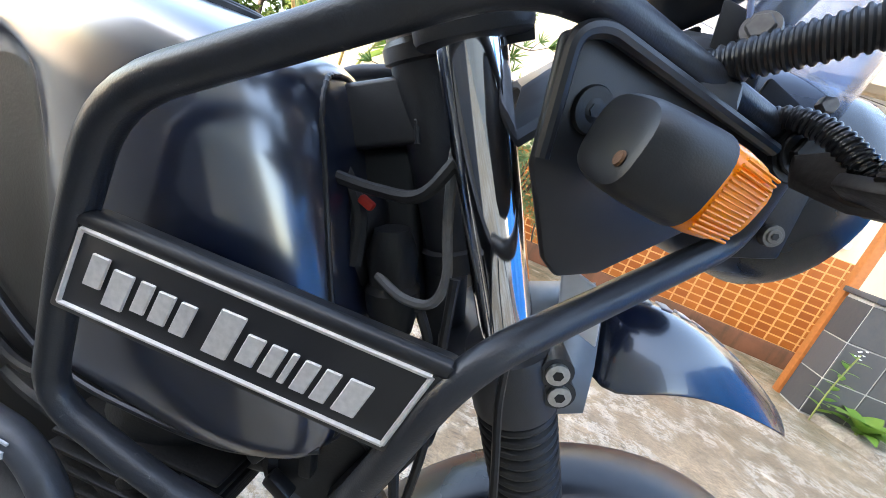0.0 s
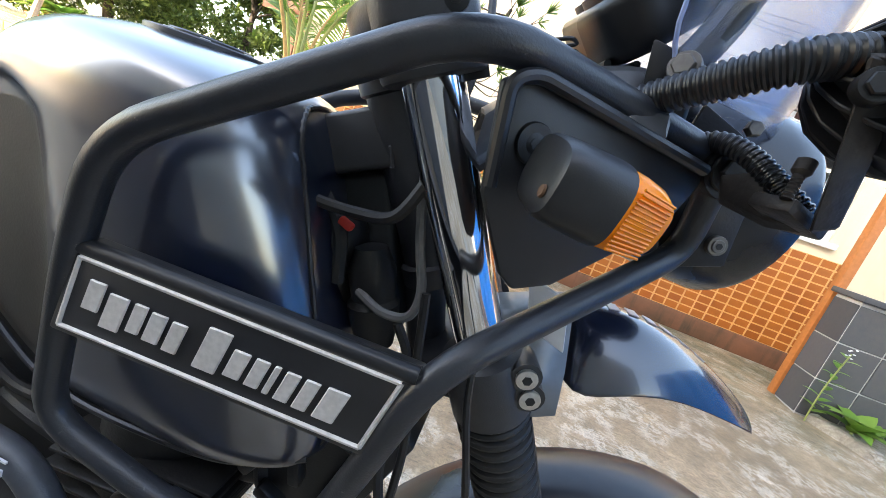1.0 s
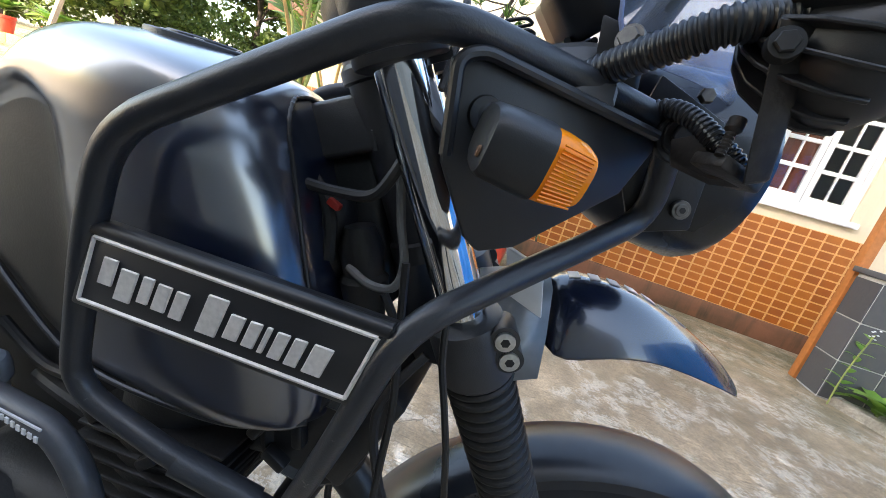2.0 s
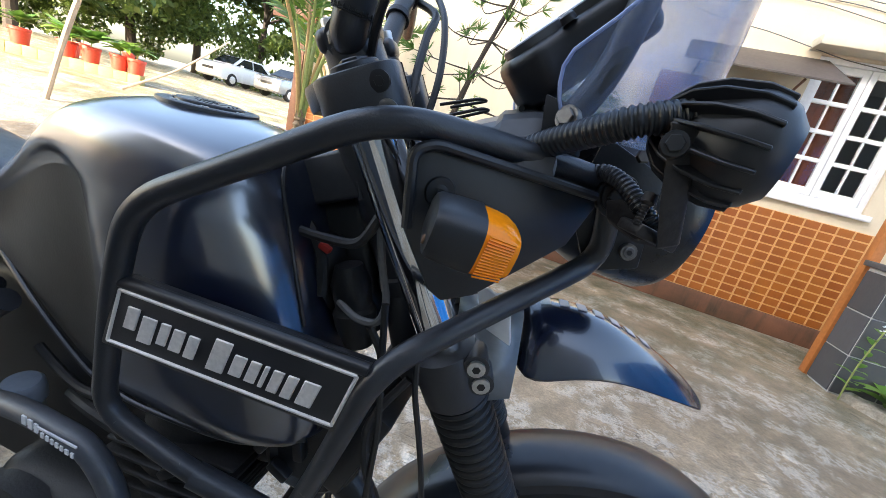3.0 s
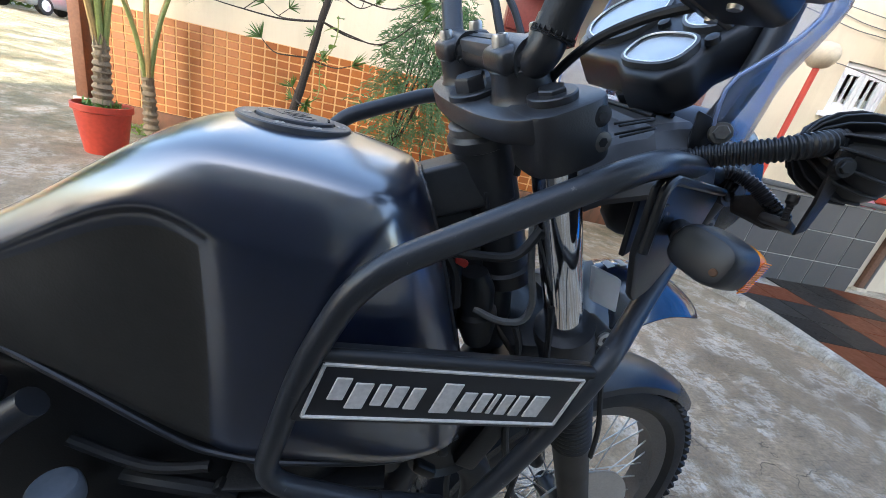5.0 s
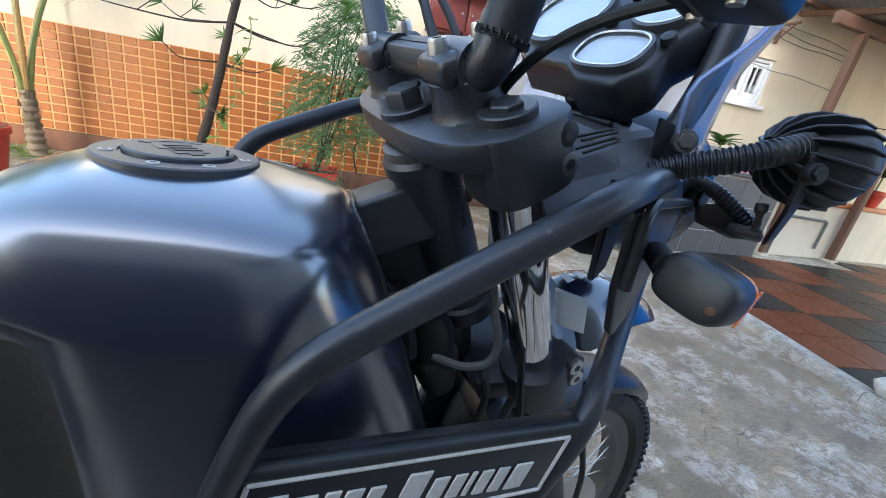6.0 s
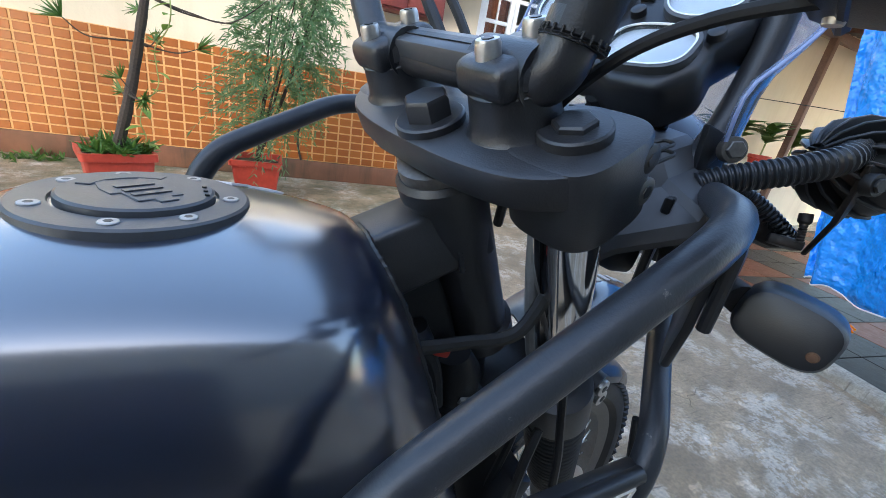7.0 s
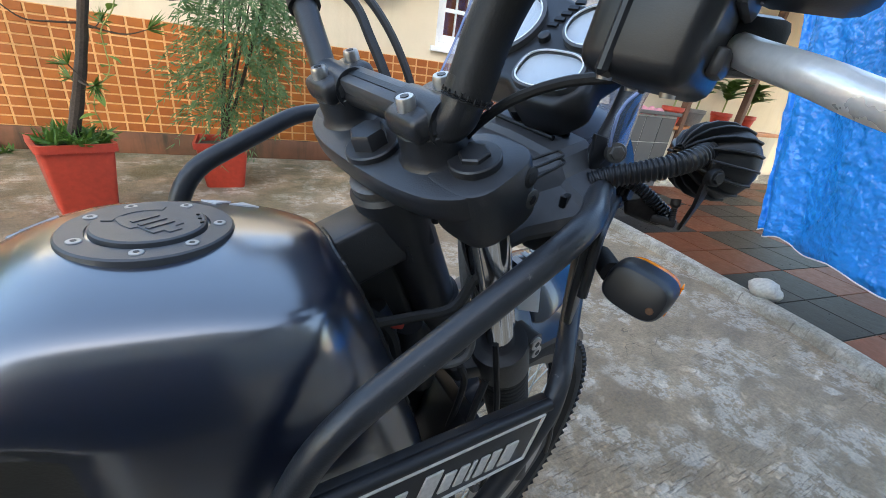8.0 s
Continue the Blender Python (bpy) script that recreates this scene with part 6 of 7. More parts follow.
part("headlamp_ear", slab([(0.160, 0.396, 1.164), (0.215, 0.402, 1.144), (0.224, 0.408, 1.064), (0.182, 0.404, 1.049), (0.150, 0.394, 1.104)], (0, 0.006, 0), 0.002), M_BLACK, hl)

# cowl between yoke and headlamp, gauges
cr = []
for x, z in ((0.012, 1.118), (0.030, 1.138), (0.052, 1.152), (0.066, 1.158), (0.070, 1.164), (0.092, 1.171), (0.112, 1.175)):
    row = []
    for d, drop in ((-0.128, 0.036), (-0.124, 0.028), (-0.100, 0.021), (-0.088, 0.017), (-0.076, 0.004), (-0.066, 0.0), (0.0, -0.002), (0.066, 0.0), (0.076, 0.004), (0.090, 0.020), (0.124, 0.040)):
        row.append(Vector((x - 0.12 * d, 0.424 + d * (0.84 - 7.0 * max(0.0, 0.060 - x) - 4.0 * max(0.0, x - 0.085)), z - drop + 0.09 * d)))
    cr.append(row + [p - Vector((-0.002, 0, 0.004)) for p in row[::-1]])
cowl = part("cowl", loft(cr), M_GREY_DK, bike, "matte dark grey plastic cowl with two grooves", auto=16)
for x, z in ((0.083, 1.1685), (0.101, 1.1727)):
    part("cowl_groove", sweep([Vector((x + 0.0055, 0.385, z - 0.0015)), Vector((x - 0.0055, 0.462, z + 0.0065))], 0.0026, 8), M_BLACK, cowl)
GN = Vector((-0.68, -0.27, 0.68)).normalized()
GU = (Vector((0.5, 0.13, 0.75)) - GN * Vector((0.5, 0.13, 0.75)).dot(GN)).normalized()
GR = GU.cross(GN).normalized()
GC = Vector((0.090, 0.432, 1.240))


def gp(a, b, c=0.0):
    """A place on the gauge panel: to the right, up, out."""
    return GC + (GR * a + GU * b) * 0.96 + GN * c


def oval(a, b, ra, rb, n=40, power=2.0):
    out = []
    for k in range(n):
        t = 2 * math.pi * k / n
        cs, sn = math.cos(t), math.sin(t)
        out.append((a + ra * math.copysign(abs(cs) ** (2 / power), cs), b + rb * math.copysign(abs(sn) ** (2 / power), sn)))
    return out


hull = [(-0.108, 0.02), (-0.102, 0.055), (-0.066, 0.078), (-0.015, 0.075), (0.02, 0.062), (0.05, 0.066), (0.075, 0.050), (0.080, 0.015), (0.068, -0.010), (0.072, -0.040), (0.055, -0.062), (0.015, -0.062), (-0.01, -0.045), (-0.07, -0.040), (-0.100, -0.015)]
gauge = part("instrument_panel", slab([gp(a, b, 0) for a, b in hull], -GN * 0.042, 0.008, 3), M_PLASTIC, bike, "black three-dial instrument panel")
for (a, b, ra, rb, pw) in ((-0.056, 0.022, 0.044, 0.046, 2.0), (0.043, 0.030, 0.030, 0.029, 2.0), (0.029, -0.028, 0.034, 0.024, 2.8)):
    ringo, ringi = oval(a, b, ra, rb, 44, pw), oval(a, b, ra * 0.90, rb * 0.89, 44, pw)
    rg = loft([[gp(x, y, -0.002) for x, y in ringo], [gp(x, y, 0.006) for x, y in ringo], [gp(x, y, 0.007) for x, y in ringi], [gp(x, y, 0.001) for x, y in ringi]], True, False)
    dial = part("dial_bezel", rg, M_GREY, gauge, "satin grey dial bezel")
    part("dial_rim", sweep([gp(x, y, 0.0065) for x, y in ringi + ringi[:1]], 0.0009, 5), M_ALU, dial, "thin silver rim")
    part("dial_face", slab([gp(x, y, 0.0012) for x, y in ringi], GN * 0.001), M_DIAL, dial, "pale dial face")
    dg = part("dial_glass", slab([gp(x, y, 0.0042) for x, y in ringi], GN * 0.0008), M_GLASS, dial)
    dg.visible_shadow = False
for a, b in ((-0.001, 0.012), (0.066, -0.008)):
    part("panel_button", lathe(gp(a, b), GN, [(0, 0.006), (0.005, 0.0055), (0.006, 0.004)], 14), M_PLASTIC, gauge)
for k in range(5):
    part("warning_lamp", block((0.010, 0.004, 0.002), Matrix.Translation(gp(-0.003 + 0.003 * k, 0.030 + 0.008 * k, 0.001)) @ Matrix((GR, GU, GN)).transposed().to_4x4()), M_BLACK, gauge)
part("gauge_bracket", sweep(spline([(0.085, 0.44, 1.19), (0.11, 0.445, 1.165), (0.12, 0.45, 1.13)], 5), 0.012, 10), M_PLASTIC, bike)

# windscreen
SCREEN_EDGE = spline([(0.127, 0.350, 1.156), (0.115, 0.344, 1.178), (0.114, 0.341, 1.203), (0.136, 0.335, 1.228), (0.157, 0.333, 1.262), (0.165, 0.352, 1.330), (0.176, 0.392, 1.390)], 10)
SCREEN_MID = spline([(0.225, 0.484, 1.160), (0.240, 0.490, 1.23), (0.232, 0.487, 1.31), (0.205, 0.480, 1.405)], 20)


def scr(u, v):
    """u: -1 right edge to 1 left edge; v: 0 foot to 1 head."""
    i = v * 60
    k = min(int(i), 59)
    e, m = SCREEN_EDGE[k].lerp(SCREEN_EDGE[k + 1], i - k), SCREEN_MID[k].lerp(SCREEN_MID[k + 1], i - k)
    d = e - m
    lat = WL * d.dot(WL)
    return m - lat * math.sin(u * math.pi / 2) + (d - lat) * (1 - math.cos(u * math.pi / 2))


sb = bmesh.new()
nu, nv = 28, 14
grid = [[sb.verts.new(scr(-1 + 2 * i / nu, j / nv)) for i in range(nu + 1)] for j in range(nv + 1)]
for j in range(nv):
    for i in range(nu):
        sb.faces.new((grid[j][i], grid[j][i + 1], grid[j + 1][i + 1], grid[j + 1][i]))
screen = part("windscreen", sb, M_SCREEN, bike, "clear blue-tinted curved flyscreen", auto=180)
so = screen.modifiers.new("thick", "SOLIDIFY")
so.thickness = 0.003
screen.visible_shadow = False
edge = [scr(-1, j / 14) for j in range(15)] + [scr(-1 + 2 * i / 28, 1) for i in range(1, 29)] + [scr(1, 1 - j / 14) for j in range(1, 15)]
part("screen_edge", sweep(edge, 0.0014, 8), M_SCREEN_EDGE, screen, "bluish polished screen edge")
hexbolt((0.126, 0.344, 1.164), (-0.5, -0.85, 0.1), 0.0065, 0.006, "screen_bolt", M_STEEL_DK, screen, 0.009)
part("screen_stay", sweep(spline([(0.110, 0.372, 1.130), (0.125, 0.362, 1.16), (0.142, 0.362, 1.20), (0.150, 0.362, 1.245), (0.156, 0.368, 1.30), (0.170, 0.39, 1.37)], 6), 0.0105, 14), M_POWDER, bike, "black tube behind the screen")
part("screen_bracket", slab([(0.105, 0.352, 1.178), (0.135, 0.352, 1.172), (0.140, 0.354, 1.140), (0.112, 0.354, 1.138)], (0.004, 0.008, 0), 0.002), M_PLASTIC, bike)

# tank guards of both sides
guard_r = [(0.176, 0.378, 1.128), (0.095, 0.325, 1.134), (0.026, 0.2665, 1.1345), (-0.1455, 0.2550, 1.0305), (-0.177, 0.2685, 0.945), (-0.206, 0.284, 0.803), (-0.10, 0.288, 0.774), (0.02, 0.312, 0.735)]
gd = part("tank_guard", sweep(rounded(guard_r, 0.035, 6), 0.0098, 18), M_GUARD, bike, "black powder-coated tubular guard with scuffs")
part("guard_sleeve", sweep([Vector((-0.100, 0.288, 0.774)), Vector((-0.032, 0.302, 0.7515))], 0.0122, 18), M_GUARD, gd)
guard_low = [(0.178, 0.372, 1.112), (0.190, 0.402, 1.064), (0.115, 0.331, 1.010), (0.056, 0.272, 0.968), (0.028, 0.283, 0.862), (-0.005, 0.300, 0.755)]
part("guard_strut", sweep(rounded(guard_low, 0.035, 6), 0.0095, 18), M_GUARD, bike)
guard_l = [(0.03, 0.615, 1.140), (-0.084, 0.630, 1.145), (-0.214, 0.560, 1.086), (-0.236, 0.552, 0.98), (-0.25, 0.54, 0.85)]
part("tank_guard", sweep(rounded(guard_l, 0.035, 6), 0.0098, 18), M_GUARD, bike)
# name plate on the guard
bn = Vector((0.04, -1.0, 0.0)).normalized()
B4 = [Vector(p) for p in ((-0.165, 0.2615, 0.963), (0.053, 0.2705, 0.966), (0.036, 0.2705, 0.902), (-0.183, 0.2625, 0.896))]
plate = part("name_plate", slab(B4, -bn * 0.016, 0.003, 2), M_PLASTIC, bike, "black name plate with a silver border and plain silver shapes")


def bp(u, v, out=0.0):
    """A place on the plate: share of its length, share of its height from the top."""
    return B4[0].lerp(B4[1], u).lerp(B4[3].lerp(B4[2], u), v) + bn * out


for (u0, v0, u1, v1) in ((0.028, 0.14, 0.965, 0.14), (0.965, 0.14, 0.972, 0.90), (0.972, 0.90, 0.034, 0.90), (0.034, 0.90, 0.028, 0.14)):
    part("border", sweep([bp(u0, v0, 0.0), bp(u1, v1, 0.0)], 0.0017, 6), M_SILVER, plate, "silver border line")
part("plate_bead", sweep([bp(0.004, 0.055, -0.0035), bp(0.990, 0.055, -0.0035)], 0.0055, 12), M_PLASTIC, plate, "rounded glossy upper edge")
# plain bars in place of the maker's letters: (start, width, top, bottom)
for u, wd, a, b in ((0.085, 0.065, 0.30, 0.62), (0.155, 0.075, 0.36, 0.74), (0.235, 0.050, 0.36, 0.68), (0.290, 0.060, 0.38, 0.70), (0.355, 0.055, 0.39, 0.72),
                    (0.455, 0.085, 0.30, 0.76), (0.545, 0.060, 0.42, 0.72), (0.610, 0.050, 0.42, 0.73), (0.665, 0.022, 0.42, 0.74), (0.700, 0.050, 0.43, 0.75), (0.755, 0.050, 0.43, 0.76), (0.815, 0.075, 0.42, 0.77)):
    part("plate_bar", slab([bp(u, a, 0.0002), bp(u + wd * 0.82, a, 0.0002), bp(u + wd * 0.82, b, 0.0002), bp(u, b, 0.0002)], bn * 0.0018, 0.0006, 1), M_SILVER, plate, "raised plain silver bar")

# indicator and its triangular bracket
PN = Vector((0.54, -0.80, 0.0)).normalized()
tri_o = [(x + 0.005, y - 0.004, z + 0.006 + 0.05 * max(0.0, x - 0.06)) for x, y, z in ((0.036, 0.279, 1.112), (0.048, 0.287, 1.121), (0.158, 0.361, 1.108), (0.162, 0.364, 1.098), (0.150, 0.356, 1.065), (0.096, 0.318, 1.018), (0.076, 0.305, 1.012), (0.066, 0.299, 1.020), (0.044, 0.284, 1.06))]
ip = part("indicator_bracket", slab([Vector(p) for p in tri_o], -PN * 0.006, 0.0022, 2), M_PLASTIC, bike, "black triangular side plate")
part("bracket_lip", sweep(rounded([Vector(p) + PN * 0.003 for p in ((0.049, 0.279, 1.070), (0.043, 0.276, 1.118), (0.053, 0.283, 1.125), (0.161, 0.356, 1.117))], 0.01), 0.0038, 10), M_PLASTIC, ip)
hexbolt(Vector((0.062, 0.291, 1.096)) + PN * 0.001, PN, 0.0060, 0.003, "bracket_bolt", M_BLACK, ip, 0.0105, socket=True)
IO, IF = Vector((0.32, -0.92, -0.17)).normalized(), Vector((0.965, 0.12, -0.14)).normalized()
IF = (IF - IO * IF.dot(IO)).normalized()
IH = IO.cross(IF).normalized()
IC = Vector((0.070, 0.251, 1.084))
IK = 0.75


def ind_ring(f, ho, hh, power=3.2):
    return [IC + (IF * f + IO * x + IH * y) * IK for x, y in oval(0, 0, ho, hh, 32, power)]


ind = part("indicator", loft([ind_ring(*q) for q in ((0.0, 0.0245, 0.016), (0.0015, 0.0280, 0.0200), (0.005, 0.0300, 0.0220), (0.018, 0.0312, 0.0232), (0.036, 0.0318, 0.0240), (0.0375, 0.0318, 0.0240))]), M_PLASTIC, bike, "black indicator lamp with an amber lens")
part("amber_lens", loft([ind_ring(*q) for q in ((0.0375, 0.0308, 0.0228), (0.050, 0.0304, 0.0224), (0.060, 0.0290, 0.0210), (0.0665, 0.026, 0.018), (0.069, 0.018, 0.011))]), M_AMBER, ind, "ribbed amber lens")
for k in range(15):
    y = -0.017 + 0.0024 * k
    part("lens_rib", sweep([IC + (IF * 0.040 + IO * 0.0307 + IH * y) * IK, IC + (IF * 0.061 + IO * 0.0286 + IH * y * 0.92) * IK], 0.0006, 5), M_AMBER, ind)
part("drain_hole", lathe(IC + (IO * 0.020 - IH * 0.006) * IK - IF * 0.0004, -IF, [(0, 0.0028), (0.001, 0.0024)], 16), M_RUST, ind, "small round hole showing amber inside")
part("stalk", sweep([IC + IF * 0.016 - IO * 0.022, Vector((0.095, 0.304, 1.086))], 0.0090, 14), M_RUBBER, ind)

# auxiliary lamp on its bracket, with conduit
LC, LD = Vector((0.211, 0.310, 1.167)), Vector((0.93, -0.28, -0.12)).normalized()
aux = part("auxiliary_lamp", lathe(LC, LD, [(-0.031, 0.003), (-0.028, 0.010), (-0.022, 0.0175), (-0.012, 0.0245), (-0.001, 0.0295), (0.007, 0.0330), (0.012, 0.0335), (0.019, 0.0325), (0.026, 0.0290), (0.031, 0.0235), (0.0335, 0.021), (0.031, 0.019)], 40), M_PLASTIC, bike, "finned black auxiliary lamp")
part("lens", lathe(LC + LD * 0.030, LD, [(0, 0.0195), (0.003, 0.014), (0.0045, 0.001)], 30), M_GLASS, aux, "clear lamp glass")
lu = LD.orthogonal().normalized()
lv = LD.cross(lu)
for k in range(16):
    a = 2 * math.pi * k / 16
    d = lu * math.cos(a) + lv * math.sin(a)
    w = LD.cross(d)
    fin = [LC - LD * 0.037 + d * 0.006, LC - LD * 0.033 + d * 0.017, LC - LD * 0.024 + d * 0.0270, LC - LD * 0.010 + d * 0.0335, LC + LD * 0.008 + d * 0.0362, LC + LD * 0.022 + d * 0.0340, LC + LD * 0.022 + d * 0.029, LC - LD * 0.008 + d * 0.022, LC - LD * 0.024 + d * 0.009]
    part("cooling_fin", slab([p - w * 0.0012 for p in fin], w * 0.0024, 0.0006, 1), M_PLASTIC, aux)
hexbolt(Vector((0.184, 0.286, 1.158)), Vector((-0.2, -0.95, 0.1)), 0.0052, 0.005, "lamp_bolt", M_BLACK, aux, 0.0075)
part("lamp_stay", slab([(0.178, 0.289, 1.170), (0.194, 0.288, 1.170), (0.204, 0.297, 1.134), (0.214, 0.309, 1.104), (0.202, 0.307, 1.098), (0.190, 0.294, 1.128)], (0.002, 0.0045, 0), 0.0012, 1), M_STEEL_RUST, aux, "black steel stay with rust at its foot")
part("lamp_foot", block((0.034, 0.022, 0.008), Matrix.Translation((0.198, 0.322, 1.104)) @ Matrix.Rotation(radians(28), 4, "Z") @ Matrix.Rotation(radians(12), 4, "Y"), 0.002), M_STEEL_RUST, aux)
part("rusty_bolt", lathe((0.188, 0.311, 1.122), (-0.15, -0.25, -0.95), [(-0.008, 0.0044), (-0.002, 0.0044), (0.0, 0.0026)] + [(0.001 * k, 0.0028 if k % 2 else 0.0023) for k in range(1, 14)], 12), M_STEEL_RUST, aux, "dark threaded bolt with rust")
part("foot_arm", slab([(0.170, 0.349, 1.117), (0.182, 0.339, 1.123), (0.198, 0.320, 1.111), (0.208, 0.316, 1.102), (0.192, 0.325, 1.099), (0.174, 0.347, 1.105)], (0.004, 0.006, -0.004), 0.001, 1), M_STEEL_RUST, aux)


def corrugated(pts, r, pitch=0.0042):
    path = spline(pts, 60)
    d, acc = [0.0], 0.0
    for a, b in zip(path, path[1:]):
        acc += (b - a).length
        d.append(acc)
    n = int(acc / pitch * 4)
    out, j = [], 0
    for k in range(n + 1):
        s = acc * k / n
        while j < len(d) - 2 and d[j + 1] < s:
            j += 1
        out.append(path[j].lerp(path[j + 1], (s - d[j]) / max(d[j + 1] - d[j], 1e-9)))
    bm = bmesh.new()
    rad = [r * (1.0 if k % 4 in (1, 2) else 0.86) for k in range(n + 1)]
    return sweep(out, lambda s: rad[min(n, int(round(s * n)))], 16, bm)


part("conduit", corrugated([(0.106, 0.346, 1.136), (0.118, 0.337, 1.144), (0.144, 0.315, 1.157), (0.166, 0.302, 1.168), (0.192, 0.304, 1.177)], 0.0100), M_CONDUIT, bike, "corrugated black cable conduit")
part("conduit", corrugated([(0.150, 0.366, 1.128), (0.164, 0.358, 1.135), (0.178, 0.344, 1.130), (0.195, 0.328, 1.115), (0.205, 0.323, 1.107)], 0.0066, 0.0036), M_CONDUIT, bike, "thin corrugated black conduit")
hexbolt(Vector((0.178, 0.360, 1.121)), Vector((0.25, -0.96, 0)), 0.0085, 0.007, "guard_bolt", M_BLACK, bike, 0.0125)
part("toothed_washer", lathe((0.179, 0.362, 1.121), (0.25, -0.96, 0), [(-0.006, 0.0165), (0.0, 0.0172), (0.002, 0.0165)], 22), M_BLACK, bike)
part("guard_plate", slab([(0.066, 0.330, 1.130), (0.100, 0.350, 1.128), (0.112, 0.360, 1.100), (0.108, 0.36, 1.05), (0.090, 0.35, 1.04), (0.078, 0.34, 1.09)], (-0.003, 0.005, 0), 0.0012, 1), M_PLASTIC, bike, "drilled black steel bracket")
part("horn", lathe((0.098, 0.392, 1.082), (0.8, -0.5, 0.1), [(-0.02, 0.012), (-0.01, 0.026), (0.0, 0.030), (0.012, 0.030), (0.016, 0.022)], 24), M_BLACK, bike, "small black horn")

# wiring about the head tube
for pts, r, m in (([(-0.112, 0.372, 1.016), (-0.085, 0.366, 1.012), (-0.045, 0.362, 1.014), (-0.012, 0.352, 1.024), (0.004, 0.350, 1.056)], 0.0048, M_RUBBER),
                  ([(-0.006, 0.37, 1.10), (-0.003, 0.362, 1.06), (0.010, 0.360, 1.01), (0.022, 0.360, 0.975), (0.018, 0.361, 0.952), (-0.004, 0.364, 0.946), (-0.03, 0.375, 0.95)], 0.0038, M_CABLE_GREY),
                  ([(0.012, 0.36, 0.945), (0.03, 0.37, 0.90), (0.02, 0.38, 0.80), (0.0, 0.385, 0.70), (0.03, 0.40, 0.58)], 0.0040, M_RUBBER),
                  ([(0.06, 0.37, 0.90), (0.035, 0.355, 0.84), (0.055, 0.36, 0.76), (0.09, 0.38, 0.68), (0.14, 0.42, 0.60)], 0.0045, M_RUBBER),
                  ([(-0.12, 0.40, 1.03), (-0.09, 0.385, 1.02), (-0.06, 0.378, 0.99), (-0.05, 0.375, 0.95)], 0.006, M_RUBBER)):
    part("wiring", sweep(spline(pts, 8), r, 8), m, bike)
# made-up black block that closes the bright gap between tank and head tube
part("lock_housing", block((0.085, 0.06, 0.15), Matrix.Translation((-0.058, 0.440, 0.965)) @ Matrix.Rotation(radians(-20), 4, "Y"), 0.010, 3), M_BLACK, bike, "black block standing in for dark wiring by the head tube")
part("rubber_boot", lathe((-0.075, 0.405, 1.005), (0.05, -0.1, -1), [(0, 0.02), (0.015, 0.027), (0.03, 0.031), (0.036, 0.029), (0.055, 0.028), (0.062, 0.031), (0.08, 0.030), (0.10, 0.024)], 18), M_BLACK, bike, "creased black rubber boot")
for a, b in (((0.034, 0.340, 1.1515), (0.062, 0.340, 1.162)), ((0.038, 0.340, 1.1435), (0.0655, 0.340, 1.156))):
    part("cable_guide", sweep(rounded([Vector(a), Vector(b), Vector(b) + Vector((0.004, 0.012, 0.001)), Vector(a) + Vector((0.004, 0.016, 0.001))], 0.004, 4), 0.0012, 8), M_BLACK, bike, "bent black wire cable guide")
part("brake_hose", sweep(spline([(0.030, 0.335, 0.985), (0.040, 0.331, 0.935), (0.0446, 0.33, 0.9125), (0.052, 0.33, 0.865), (0.055, 0.33, 0.815), (0.060, 0.335, 0.72)], 6), 0.0034, 8), M_BLACK, bike)
part("speed_cable", sweep(spline([(0.074, 0.303, 0.975), (0.0808, 0.30, 0.9412), (0.093, 0.30, 0.905), (0.1026, 0.30, 0.875), (0.112, 0.305, 0.835)], 6), 0.0026, 8), M_BLACK, bike)
part("cable_boot", lathe((-0.035, 0.39, 0.985), (0.3, 0.1, -1), [(0, 0.014), (0.02, 0.021), (0.045, 0.019), (0.05, 0.023), (0.065, 0.022), (0.09, 0.016)], 16), M_BLACK, bike)
part("red_connector", block((0.013, 0.008, 0.007), Matrix.Translation((-0.055, 0.374, 1.000)) @ Matrix.Rotation(radians(20), 4, "Y"), 0.002), M_RED, bike, "small red connector")

# made-up black block that darkens the bay, and dark frame parts under the tank
part("air_box", block((0.46, 0.11, 0.32), Matrix.Translation((-0.38, CY + 0.03, 0.67)), 0.02, 3), M_BLACK, bike, "black block added to darken the bay under the tank")
part("frame_cradle", sweep(rounded([(-0.07, 0.43, 0.66), (-0.13, 0.43, 0.80), (-0.40, 0.42, 0.82)], 0.06), 0.018, 12), M_POWDER, bike)
# engine under the tank
eng = part("engine", block((0.28, 0.20, 0.26), Matrix.Translation((-0.30, CY + 0.01, 0.47)), 0.04, 4), M_ENGINE, bike, "black single-cylinder engine")
for k in range(7):
    z = 0.615 + 0.020 * k
    part("cooling_fin", block((0.175 - 0.004 * abs(k - 4), 0.150, 0.005), Matrix.Translation((-0.195 + 0.004 * k, CY + 0.005, z)) @ Matrix.Rotation(radians(-6), 4, "Y"), 0.003, 2), M_ENGINE, eng)
part("cylinder", lathe((-0.20, CY + 0.005, 0.58), (0.1, 0, 1), [(0, 0.07), (0.20, 0.07)], 24), M_ENGINE, eng)
part("clutch_cover", lathe((-0.37, CY - 0.075, 0.49), (0, -1, 0), [(0, 0.105), (0.025, 0.102), (0.036, 0.085), (0.040, 0.03)], 36), M_ENGINE, eng, "round black clutch cover")
for k in range(7):
    a = radians(20 + 51 * k)
    part("cover_bolt", lathe((-0.37 + 0.094 * math.cos(a), CY - 0.10, 0.49 + 0.094 * math.sin(a)), (0, -1, 0), [(0, 0.008), (0.008, 0.007)], 6), M_STEEL_DK, eng)
part("carburettor", lathe((-0.34, CY + 0.03, 0.77), (-1, 0.0, 0.05), [(0, 0.035), (0.02, 0.042), (0.05, 0.042), (0.06, 0.03), (0.10, 0.03)], 22), M_BLACK, eng)
